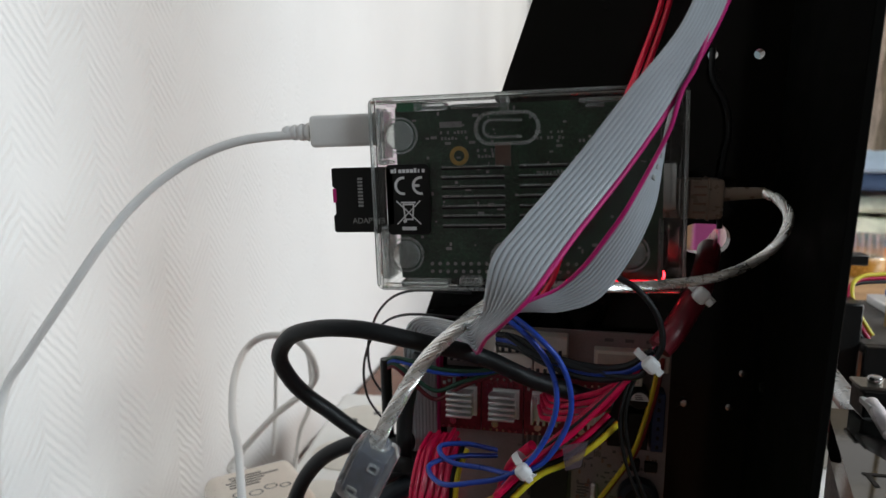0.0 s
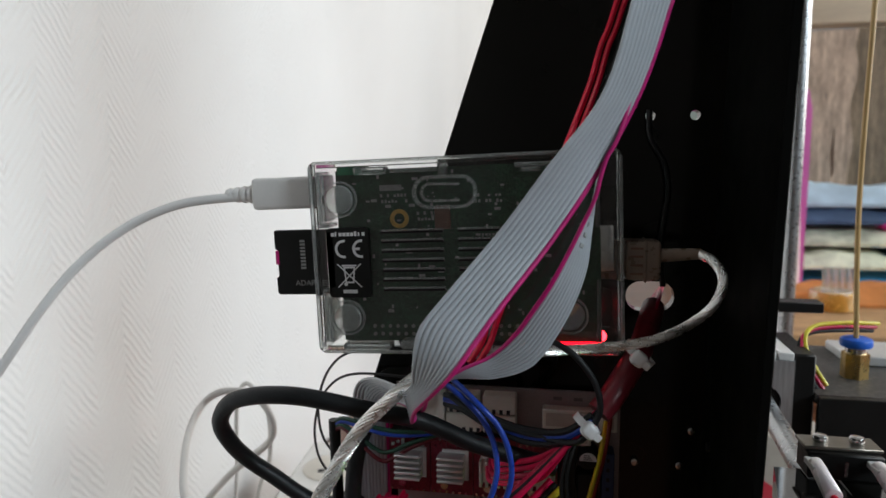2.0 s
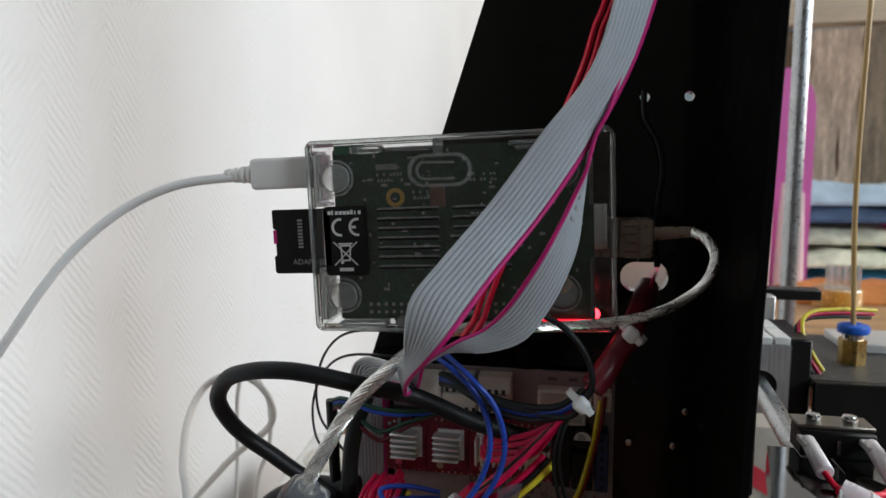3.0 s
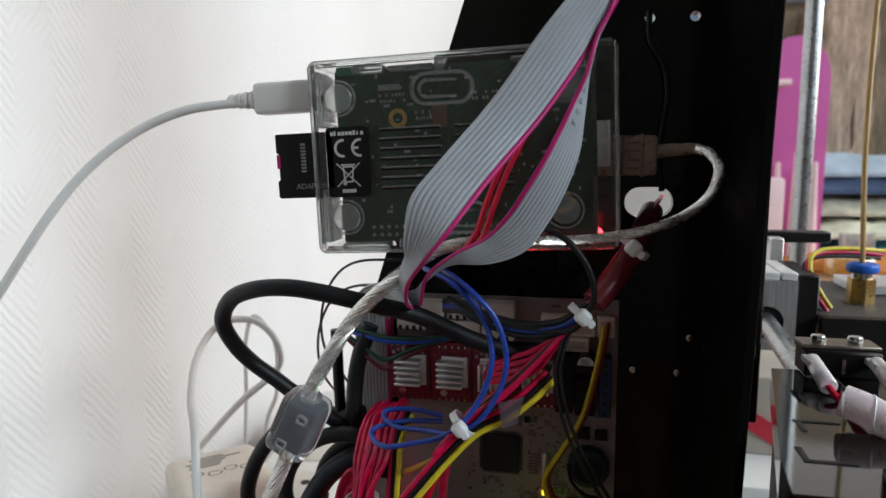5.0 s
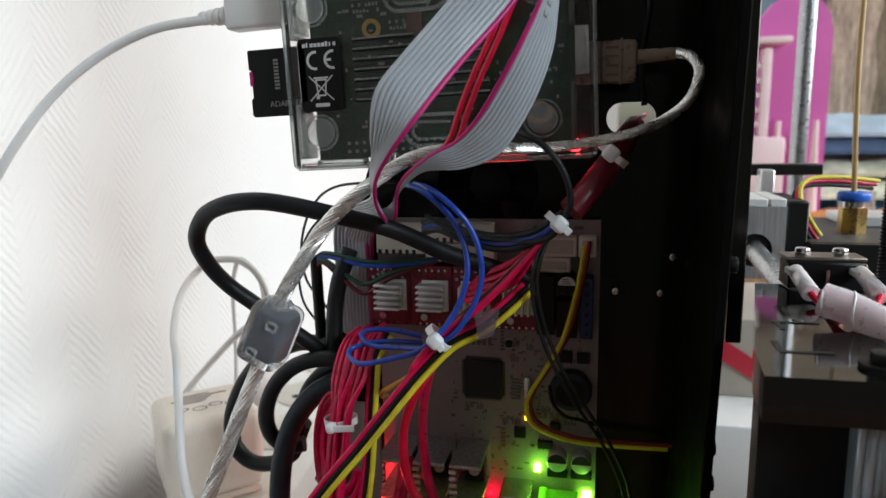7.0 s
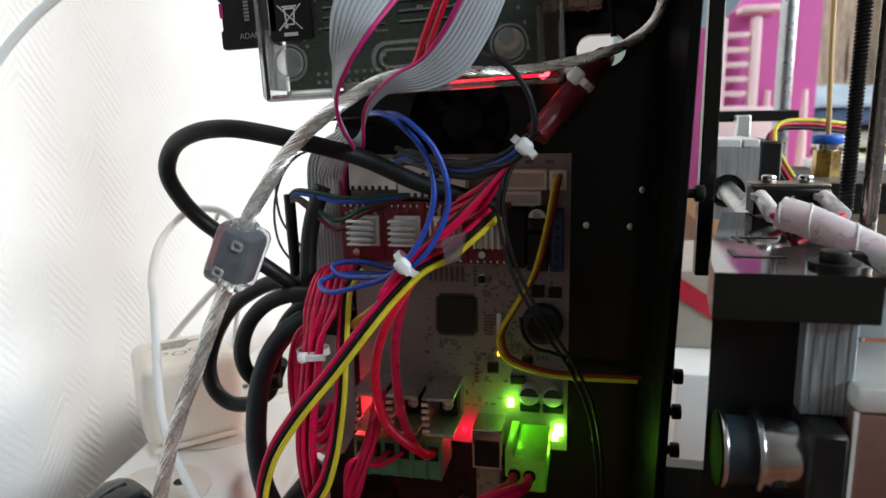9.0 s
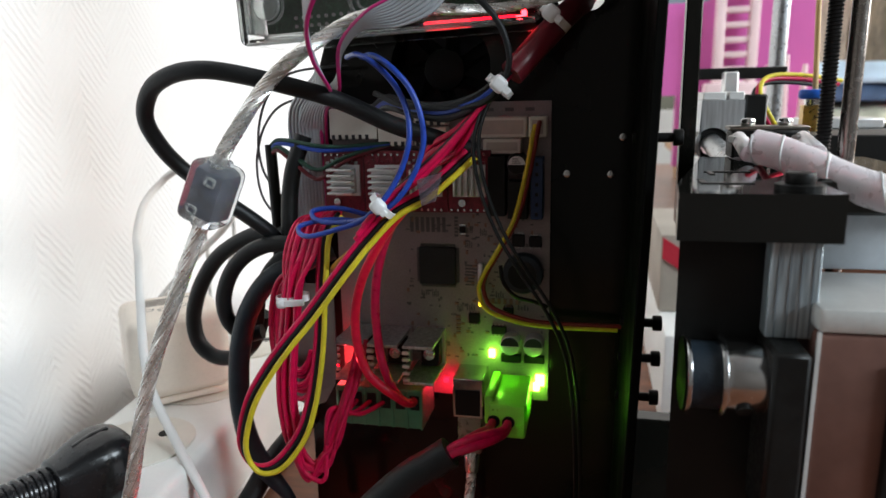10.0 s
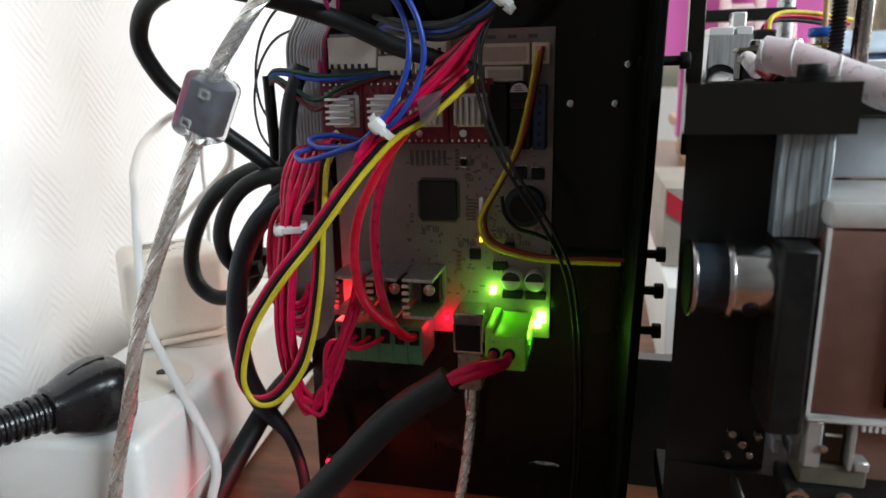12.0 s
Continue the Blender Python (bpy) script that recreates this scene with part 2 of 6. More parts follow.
SLEEVE = material("milky_sleeve", (0.94, 0.88, 0.91), 0.3, vary=0.04, scale=100, clear=0.3, ior=1.2)
PCB_GREEN = material("green_board", (0.020, 0.070, 0.034), 0.4, vary=0.35, scale=160, bump=0.3, bump_scale=1300, speck=0.4)
PCB_WHITE = material("white_board", (0.27, 0.222, 0.222), 0.38, vary=0.08, scale=120, bump=0.1, bump_scale=1500, speck=0.06)
PCB_RED = material("red_board", (0.19, 0.013, 0.027), 0.35, vary=0.25, scale=300, bump=0.2, bump_scale=1500, speck=0.25)
COPPER_RED = material("brown_capacitor", (0.24, 0.13, 0.09), 0.5, vary=0.1, scale=300)
SPACER_METAL = material("blue_grey_aluminium", (0.40, 0.46, 0.49), 0.45, metal=0.85, vary=0.35, scale=160, bump=0.2, bump_scale=500, stretch=(6, 6, 0.3))
SPACER_DARK = material("dull_aluminium", (0.20, 0.23, 0.25), 0.55, metal=0.6, vary=0.2, scale=160)
PALE_BLOCK = material("pale_blue_grey_plastic", (0.62, 0.67, 0.72), 0.45, vary=0.08, scale=60, bump=0.05, bump_scale=600)
CHIP_PINS = material("dull_tin_pins", (0.12, 0.115, 0.11), 0.5, metal=0.6, vary=0.2, scale=900)
INK = material("dark_print", (0.10, 0.09, 0.09), 0.5, vary=0.1, scale=400)
PRINT_WHITE = material("white_print", (0.72, 0.72, 0.72), 0.5, vary=0.06, scale=400)
PRINT_GREY = material("grey_print", (0.34, 0.35, 0.34), 0.6, vary=0.2, scale=500)
RIBBON = material("grey_ribbon", (0.44, 0.47, 0.50), 0.2, vary=0.06, scale=90, bump=0.06, bump_scale=1500)
MAGENTA = material("magenta_wire", (0.50, 0.01, 0.16), 0.4, vary=0.1, scale=200)
RED_WIRE = material("red_wire", (0.58, 0.004, 0.062), 0.33, vary=0.15, scale=200, random_tint=0.2)
RED_BRIGHT = material("bright_red_wire", (0.80, 0.004, 0.045), 0.33, vary=0.1, scale=200)
BLUE_WIRE = material("blue_wire", (0.015, 0.055, 0.36), 0.33, vary=0.12, scale=200)
YELLOW_WIRE = material("yellow_wire", (0.68, 0.56, 0.03), 0.35, vary=0.1, scale=200)
ORANGE_WIRE = material("orange_wire", (0.55, 0.25, 0.03), 0.35, vary=0.1, scale=200)
BROWN_WIRE = material("dark_red_wire", (0.22, 0.02, 0.015), 0.35, vary=0.1, scale=200)
MAROON_WIRE = material("maroon_wire", (0.11, 0.008, 0.014), 0.35, vary=0.1, scale=200)
GREEN_WIRE = material("dark_green_wire", (0.010, 0.05, 0.03), 0.4, vary=0.1, scale=200)
GREEN_TERMINAL = material("green_terminal", (0.10, 0.30, 0.17), 0.45, vary=0.08, scale=200)
GREEN_CLEAR = material("clear_green_plug", (0.42, 0.88, 0.10), 0.35, vary=0.05, clear=0.35, ior=1.45)
PLUG_SMOKE = material("smoky_clear_plug", (0.36, 0.28, 0.215), 0.3, vary=0.08, scale=200, clear=0.2, ior=1.45)
MILKY = material("milky_clear_sleeve", (0.93, 0.95, 0.96), 0.14, vary=0.04, scale=200, clear=0.9, ior=1.2)
TAPE_GREY = material("brown_grey_tape", (0.20, 0.168, 0.152), 0.55, vary=0.12, scale=120, bump=0.1, bump_scale=700)
FLAG_CLEAR = material("clear_flag", (0.42, 0.34, 0.40), 0.22, vary=0.05, scale=200, clear=0.8, ior=1.2)
BLUE_PART = material("blue_plastic", (0.010, 0.028, 0.085), 0.4, vary=0.1, scale=200)
BLUE_FIT = material("blue_fitting", (0.02, 0.13, 0.62), 0.35, vary=0.06, scale=200)
PINK = material("pink_plastic", (0.62, 0.13, 0.42), 0.5, vary=0.06, scale=10)
PINK_PALE = material("pale_pink_plastic", (0.80, 0.60, 0.62), 0.45, vary=0.06, scale=20)
AMBER = material("amber_plastic", (0.75, 0.42, 0.08), 0.25, vary=0.1, scale=90, clear=0.5)
FILAMENT = material("tan_filament", (0.55, 0.36, 0.15), 0.4, vary=0.05)
CAP_PALE = material("pale_cast_aluminium", (0.66, 0.66, 0.64), 0.4, metal=0.25, vary=0.1, scale=90, bump=0.1, bump_scale=700)
BRACKET_ALU = material("dull_bracket_aluminium", (0.42, 0.41, 0.39), 0.4, metal=0.5, vary=0.15, scale=90)
TAN_DARK = material("dark_tan_plate", (0.11, 0.095, 0.07), 0.5, vary=0.2, scale=120)
ROD_MID = material("grey_rod_steel", (0.42, 0.43, 0.44), 0.3, metal=0.95, vary=0.1, scale=60)
ROD_STEEL = material("dull_rod_steel", (0.30, 0.27, 0.25), 0.25, metal=0.9, vary=0.1, scale=60)
RUST = material("rust_brown_metal", (0.23, 0.12, 0.097), 0.38, metal=0.3, vary=0.15, scale=40, bump=0.1, bump_scale=300)
PAPER_WHITE = material("white_card", (0.82, 0.82, 0.80), 0.6, vary=0.04, scale=20)
CARD_BEIGE = material("beige_card", (0.38, 0.34, 0.29), 0.7, vary=0.1, scale=30)
RED_CARD = material("red_card", (0.45, 0.02, 0.04), 0.5, vary=0.08, scale=20)
CLOTH_NAVY = material("navy_cloth", (0.06, 0.10, 0.18), 0.9, vary=0.25, scale=30, bump=0.4, bump_scale=500)
CLOTH_SKY = material("light_blue_cloth", (0.45, 0.58, 0.68), 0.9, vary=0.15, scale=30, bump=0.4, bump_scale=500)
CLOTH_BLUE = material("bright_blue_cloth", (0.05, 0.30, 0.55), 0.9, vary=0.2, scale=30, bump=0.4, bump_scale=500)
CLOTH_LIME = material("white_lime_cloth", (0.66, 0.68, 0.52), 0.9, vary=0.3, scale=40, bump=0.4, bump_scale=500)
CLOTH_ROSE = material("magenta_cloth", (0.50, 0.02, 0.18), 0.9, vary=0.2, scale=30, bump=0.4, bump_scale=500)
CLOTH_ORANGE = material("orange_cloth", (0.60, 0.22, 0.06), 0.9, vary=0.2, scale=30, bump=0.4, bump_scale=500)
LED_GREEN = glow("green_led", (0.32, 1.0, 0.05), 20)
LED_RED = glow("red_led", (1.0, 0.006, 0.02), 4)
LED_AMBER = glow("amber_led", (1.0, 0.62, 0.03), 3)
CHARGER_INK = material("grey_label_ink", (0.16, 0.15, 0.14), 0.6, vary=0.2, scale=500)
PLUG_BLACK = material("glossy_black_rubber", (0.009, 0.009, 0.010), 0.24, spec=0.5, vary=0.25, scale=80, bump=0.1, bump_scale=700)
WHITE_GLOSS = material("glossy_white_plastic", (0.76, 0.75, 0.72), 0.17, vary=0.04, scale=40, bump=0.02, bump_scale=900)
CREAM = material("cream_plastic", (0.78, 0.70, 0.61), 0.32, vary=0.05, scale=60, bump=0.05, bump_scale=1200)

# ---- room ----
solo("wall_west", box(-0.295, -0.215, 0.03, 2.5, -0.73, 1.75), PAPER, "white embossed wallpaper wall beside the printer", "wall", kind="structure", smooth=False)
# the white wall's near end, darkened out of view to cut bounced light
solo("wall_southwest", box(-0.295, -0.215, -1.7, 0.03, -0.73, 1.75), DIM_WALL, "unseen near part of the side wall, made dark brown to cut bounce", "wall", kind="structure", smooth=False)
east = prism([(-1.6, -0.73), (2.4, -0.73), (2.4, 1.75), (-1.6, 1.75)], [[(0.5, 0.4), (2.0, 0.4), (2.0, 1.6), (0.5, 1.6)], [(-1.45, 0.95), (-0.25, 0.95), (-0.25, 1.7), (-1.45, 1.7)]], 0.0, 0.1)
east.transform(Matrix(((0, 1, 0, 2.4), (1, 0, 0, 0), (0, 0, 1, 0), (0, 0, 0, 1))))
solo("wall_east", east, DIM_WALL, "unseen plain wall, darkened brown against reflections, with two window openings", "wall", kind="structure", smooth=False)
solo("floor", box(-0.275, 2.5, -1.7, 2.5, -0.78, -0.73), WOOD_FLOOR, "plain wooden floor under the table", "floor", kind="structure", smooth=False)
solo("ceiling", box(-0.275, 2.5, -1.7, 2.5, 1.75, 1.82), CEILING, "plain unseen ceiling, greyed to bounce less light", "ceiling", kind="structure", smooth=False)
solo("wall_north", prism([(-0.215, -0.73), (2.4, -0.73), (2.4, 1.75), (-0.215, 1.75)], [[(0.1, 0.15), (1.4, 0.15), (1.4, 1.35), (0.1, 1.35)]], 2.4, 2.5), PLASTER, "plain off-white wall with a window opening", "wall", kind="structure", smooth=False)
solo("wall_south", prism([(-0.215, -0.73), (2.4, -0.73), (2.4, 1.75), (-0.215, 1.75)], [], -1.7, -1.6), DIM_WALL, "unseen wall behind the viewer, darkened brown against reflections", "wall", kind="structure", smooth=False)

# ---- table and frame of the printer ----
TABLE = 0.02
table = thing("table", (0.6, 0.45, -0.73), "reddish brown wooden table under the printer", "table")
part("tabletop", box(-0.21, 1.4, -0.25, 1.9, TABLE - 0.03, TABLE, 0.002), WOOD_TABLE, table)
for lx in (-0.15, 1.34):
    for ly in (-0.2, 1.84):
        part("leg", box(lx - 0.03, lx + 0.03, ly - 0.03, ly + 0.03, -0.73, TABLE - 0.03, 0.003), WOOD_TABLE, table)


def bolt(parent, a, b, r_head, r_shaft, head=0.003, material=BLACK, name="bolt"):
    """A socket bolt whose head starts at a; its shaft runs to b."""
    a, b = Vector(a), Vector(b)
    d = (b - a).normalized()
    m = cyl(a, a + d * head, r_head, n=20, bevel=r_head * 0.15)
    cyl(a - d * 0.00005, a + d * 0.0006, r_head * 0.5, n=6, bm=m)
    cyl(a + d * head, b, r_shaft, n=12, bm=m)
    return part(name, m, material, parent)


printer = thing("printer_frame", (0.0, 0.24, TABLE), "glossy black acrylic frame of a desktop printer on the table", "printer")
slot = round_rect(0.0322, 0.0480, 0.2290, 0.2392, 0.0049)
holes = [ring(-0.008, 0.2120, 0.0180, n=36), ring(0.0386, 0.2941, 0.0016), ring(0.0526, 0.2941, 0.0016), slot, ring(0.0300, 0.0370, 0.006, 0.0013, turn=0.1), ring(-0.0136, 0.0405, 0.0011, 0.0013, 3, 1.57)]
outline = [(0.0560, TABLE), (0.0694, 0.52), (0.0500, 0.52), (-0.0612, 0.190), (-0.065, 0.178), (-0.065, TABLE)]
part("side_panel", prism(outline, holes, 0.237, 0.243), ACRYLIC, printer, smooth=False)
LEAN_PANEL = 0.027
main_panel = box(0.0590, 0.0615, 0.172, 0.2365, TABLE, 0.6, 0.0003, 1)
for v in main_panel.verts:
    v.co.x += LEAN_PANEL * (v.co.z - 0.215)
part("main_panel", main_panel, ACRYLIC_SATIN, printer, smooth=False)
part("lower_bar", box(0.0500, 0.1150, 0.2560, 0.2640, TABLE, 0.0760, 0.0005, 1), ACRYLIC, printer, smooth=False)
part("outer_rail", box(0.0735, 0.0785, 0.2389, 0.2450, 0.158, 0.6, 0.0004, 1), ACRYLIC, printer, smooth=False)
for x, z in ((0.0366, 0.1756), (0.0514, 0.1754), (0.055, 0.188)):
    bolt(printer, (x, 0.2352, z), (x, 0.2372, z), 0.0013, 0.0009, 0.0012, STEEL, "screw")
for z in (0.1885, 0.1275, 0.1150, 0.1010):
    lean = LEAN_PANEL * (z - 0.215)
    bolt(printer, (0.0690 if z < 0.15 else 0.0725, 0.222, z), (0.0580 + lean, 0.222, z), 0.0026, 0.0015, 0.003)
    part("nut", cyl((0.0616 + lean, 0.222, z), (0.0634 + lean, 0.222, z), 0.0029, n=6), STEEL, printer, "small steel nut")

# ---- clear case with the small computer ----
CASE = pose(-0.0648, 0.203, 0.2193, 0, -2.1, 0)
case = thing("computer_case", CASE, "clear plastic case holding a small green computer board", "computer")


def in_case(name, bm, mat, label="", parent=None, smooth=True):
    return part(name, bm, mat, parent or case, label, local=True, smooth=smooth)


W, H, D = 0.0946, 0.0606, 0.029
lid = [round_rect(0, W, 0, H, 0.0022, 4)]
front = in_case("front_shell", prism(lid[0], [], 0, 0.0016), CASE_CLEAR, smooth=False)
in_case("wall", box(0.0002, 0.0018, 0.0017, D, 0.0006, H - 0.0006, 0.0003, 1), CASE_CLEAR, smooth=False)
in_case("wall", box(W - 0.0018, W - 0.0002, 0.0017, D, 0.0006, H - 0.0006, 0.0003, 1), CASE_CLEAR, smooth=False)
in_case("wall", box(0.0020, W - 0.0020, 0.0017, D, 0.0004, 0.0020, 0.0003, 1), CASE_CLEAR, smooth=False)
in_case("wall", box(0.0020, W - 0.0020, 0.0017, D, H - 0.0020, H - 0.0004, 0.0003, 1), CASE_CLEAR, smooth=False)
# lips, ledges and clips along the seam
for x0, x1, z0, z1 in ((0.008, 0.0235, 0.0010, 0.0030), (0.027, 0.034, 0.0014, 0.0042), (0.060, 0.074, 0.0010, 0.0028), (0.0145, 0.0245, H - 0.0046, H - 0.0022), (0.026, 0.0405, H - 0.0044, H - 0.0030), (0.041, 0.0435, H - 0.0058, H - 0.0012), (0.0640, 0.0765, H - 0.0042, H - 0.0028), (0.066, 0.0715, H - 0.0056, H - 0.0042)):
    in_case("clip", box(x0, x1, -0.0003, 0.0060, z0, z1, 0.0004, 1), CASE_FROST, "frosted clear clip")
for x0, x1, z0, z1 in ((0.0024, 0.0034, 0.0035, 0.020), (0.0036, 0.0046, 0.0035, 0.018), (0.0024, 0.0034, 0.041, 0.0575), (0.0038, 0.0048, 0.042, 0.0565), (0.0024, 0.0060, 0.0195, 0.0205), (0.0024, 0.0052, 0.0400, 0.0412), (0.0045, 0.0072, 0.0210, 0.0390)):
    in_case("rib", box(x0, x1, -0.0004, 0.0100, z0, z1, 0.0003, 1), CASE_FROST, "frosted clear rib")
in_case("rib", box(W - 0.0075, W - 0.0062, 0.0010, 0.012, 0.004, 0.022, 0.0003, 1), CASE_FROST, "frosted clear rib")
in_case("rib", box(W - 0.0075, W - 0.0062, 0.0010, 0.012, 0.038, 0.056, 0.0003, 1), CASE_FROST, "frosted clear rib")
in_case("edge_bead", box(W - 0.0009, W + 0.0002, -0.0004, 0.0005, 0.002, H - 0.002, 0.0003, 1), CASE_FROST, "light edge of the clear shell")
in_case("edge_bead", box(0.0015, W - 0.0015, -0.0003, 0.0012, H - 0.0009, H + 0.0001, 0.0003, 1), CASE_FROST, "light edge of the clear shell")
in_case("edge_bead", box(0.0015, W - 0.0015, -0.0003, 0.0012, -0.0001, 0.0009, 0.0003, 1), CASE_FROST, "light edge of the clear shell")
in_case("edge_bead", box(-0.0001, 0.0009, -0.0003, 0.0012, 0.0015, H - 0.0015, 0.0003, 1), CASE_FROST, "light edge of the clear shell")
for x, z in ((0.0098, 0.0488), (0.0103, 0.0115), (0.0790, 0.0120), (0.0790, 0.0490)):
    foot = in_case("foot", cyl((x, 0.0004, z), (x, -0.0012, z), 0.0046, 0.0042, 28, 0.0003), CASE_FROST, "round translucent foot")
    collar = prism(ring(x, z, 0.0057, n=28), [ring(x, z, 0.0050, n=28)], -0.0004, 0.0006)
    in_case("collar", collar, CASE_FROST, "", foot)
for cx, cz in ((0.0430, 0.0500), (0.0470, 0.0105)):
    o = round_rect(cx - 0.0100, cx + 0.0100, cz - 0.0051, cz + 0.0051, 0.0050, 6)
    i = round_rect(cx - 0.0088, cx + 0.0088, cz - 0.0040, cz + 0.0040, 0.0039, 6)
    key = in_case("hanging_slot", prism(o, [i], -0.0006, 0.0006), CASE_FROST, "raised rim of a hanging slot")
    m = prism([(cx + 0.0045, cz + 0.0026), *[(cx - 0.0045 + 0.0030 * math.cos(radians(a)), cz + 0.0030 * math.sin(radians(a))) for a in range(90, 271, 15)], (cx + 0.0045, cz - 0.0030),
               (cx + 0.0045, cz - 0.0022), *[(cx - 0.0045 + 0.0021 * math.cos(radians(a)), cz + 0.0021 * math.sin(radians(a))) for a in range(270, 89, -15)], (cx + 0.0045, cz + 0.0018)], [], -0.0007, 0.0004)
    in_case("slot_lip", m, CASE_FROST, "frosted lip of the slot", key)
for k in range(7):
    z = 0.0206 + k * 0.0030
    for x0, x1 in ((0.0225, 0.0420), (0.0465, 0.0640)):
        in_case("vent_slot", box(x0, x1, -0.0003, 0.0010, z, z + 0.00055, 0.0001, 1), CASE_FROST, "pale vent slot edge")
        in_case("vent_gap", box(x0, x1, -0.0002, 0.0012, z - 0.0007, z - 0.0001), BLACK, "dark vent gap")
# black sticker
sticker = in_case("sticker", prism(round_rect(0.0048, 0.0186, 0.0180, 0.0400, 0.0013, 4), [], -0.0004, 0.0002), BLACK, "black sticker with white marks", smooth=False)
for k, w in enumerate((0.0011, 0.0005, 0.0011, 0.0015, 0.0011, 0.0011, 0.0008, 0.0005, 0.0009)):
    x = 0.0064 + k * 0.00125
    in_case("mark", box(x, x + min(w, 0.0010), -0.00055, -0.0004, 0.0374, 0.0385 + (0.0003 if k in (1, 6) else 0)), PRINT_WHITE, "", sticker)


def arc_mark(cx, cz, r, w, a0, a1, n=14):
    pts = [(cx + r * math.cos(radians(a0 + (a1 - a0) * i / n)), cz + r * math.sin(radians(a0 + (a1 - a0) * i / n))) for i in range(n + 1)]
    pts += [(cx + (r - w) * math.cos(radians(a1 + (a0 - a1) * i / n)), cz + (r - w) * math.sin(radians(a1 + (a0 - a1) * i / n))) for i in range(n + 1)]
    return prism(pts, [], -0.00055, -0.0004)


in_case("mark", arc_mark(0.0103, 0.0334, 0.0029, 0.0008, 80, 280), PRINT_WHITE, "", sticker)
in_case("mark", arc_mark(0.0160, 0.0334, 0.0029, 0.0008, 80, 280), PRINT_WHITE, "", sticker)
in_case("mark", box(0.0134, 0.0155, -0.00055, -0.0004, 0.0330, 0.0338), PRINT_WHITE, "", sticker)
bin_mark = prism([(0.0098, 0.0278), (0.0136, 0.0278), (0.0131, 0.0226), (0.0103, 0.0226)], [[(0.0103, 0.0273), (0.0131, 0.0273), (0.0127, 0.0231), (0.0107, 0.0231)]], -0.00055, -0.0004)
box(0.0093, 0.0141, -0.00055, -0.0004, 0.0279, 0.0284, bm=bin_mark)
prism(ring(0.0104, 0.0223, 0.0006, n=10), [], -0.00055, -0.0004, bm=bin_mark)
in_case("mark", bin_mark, PRINT_WHITE, "", sticker)
for sx in (1, -1):
    cross = prism([(0.0117 + sx * (-0.0040), 0.0214), (0.0117 + sx * (-0.0037), 0.0212), (0.0117 + sx * 0.0040, 0.0286), (0.0117 + sx * 0.0037, 0.0288)], [], -0.0006, -0.0004)
    in_case("mark", cross, PRINT_WHITE, "", sticker)
in_case("mark", box(0.0094, 0.0140, -0.00055, -0.0004, 0.0194, 0.0205), PRINT_WHITE, "", sticker)
# the computer's own board
pcb = in_case("circuit_board", box(0.0072, 0.0885, 0.0052, 0.0066, 0.0030, 0.0575), PCB_GREEN, "green circuit board", smooth=False)
rnd = random.Random(5)
in_case("hole_ring", prism(ring(0.0274, 0.0420, 0.0030, n=24), [ring(0.0274, 0.0420, 0.0017, n=24)], 0.0049, 0.0053), GOLD, "gold plated ring round a hole", pcb)
in_case("hole_ring", prism(ring(0.0780, 0.0140, 0.0032, n=24), [ring(0.0780, 0.0140, 0.0019, n=24)], 0.0049, 0.0053), GOLD, "gold plated ring round a hole", pcb)
in_case("capacitor", box(0.0388, 0.0436, 0.0040, 0.0053, 0.0385, 0.0458, 0.0003), COPPER_RED, "flat brown capacitor", pcb)
in_case("code_block", box(0.0215, 0.0285, 0.0049, 0.0053, 0.0508, 0.0526), PRINT_GREY, "grey printed block", pcb)
in_case("socket", box(0.008, 0.0165, 0.0045, 0.0110, 0.0562, 0.0586), material("green_socket", (0.02, 0.20, 0.09), 0.4), "green edge of a socket", pcb)
pads = None
for k in range(20):
    for j in range(2):
        x, z = 0.0175 + k * 0.00254, 0.0052 + j * 0.00254
        pads = prism(ring(x, z, 0.0006, n=8), [], 0.0048, 0.0053, bm=pads)
for k in range(90):
    x, z = rnd.uniform(0.010, 0.086), rnd.uniform(0.010, 0.0555)
    w, h = rnd.choice(((0.0011, 0.0006), (0.0006, 0.0011), (0.0008, 0.0008), (0.0004, 0.0004), (0.0018, 0.0009)))
    pads = box(x, x + w, 0.0047, 0.0053, z, z + h, bm=pads)
tagged(in_case("solder_pads", pads, PRINT_GREY, "small grey solder pads", pcb, False), kind="stuff")
text = None
for row, (x0, z) in enumerate(((0.0215, 0.0488), (0.0218, 0.0470), (0.0330, 0.0430), (0.0333, 0.0412), (0.0510, 0.0480), (0.0513, 0.0462), (0.0085, 0.0300), (0.0330, 0.0190), (0.0520, 0.0360), (0.0640, 0.0450))):
    for k in range(8):
        if rnd.random() < 0.75:
            text = box(x0 + k * 0.0011, x0 + k * 0.0011 + 0.0007, 0.0050, 0.0053, z, z + rnd.choice((0.0007, 0.0010)), bm=text)
tagged(in_case("silkscreen", text, PRINT_GREY, "small grey printed marks", pcb, False), kind="stuff")
for x0, x1, z0, z1 in ((0.052, 0.066, 0.024, 0.038), (0.067, 0.075, 0.026, 0.034), (0.030, 0.038, 0.028, 0.036)):
    in_case("chip", box(x0, x1, 0.0067, 0.0080, z0, z1), BLACK, "", pcb)
in_case("usb_socket", box(0.0785, 0.0925, 0.0070, 0.0225, 0.0240, 0.0380, 0.0004), STEEL, "steel socket at the board's edge", pcb)
# emitting bar imitates the LED-lit edge of the clear case
in_case("red_led_glow", box(0.0600, 0.0870, 0.0040, 0.0046, 0.0022, 0.0030), LED_RED, "red glow of an LED indicator", pcb)

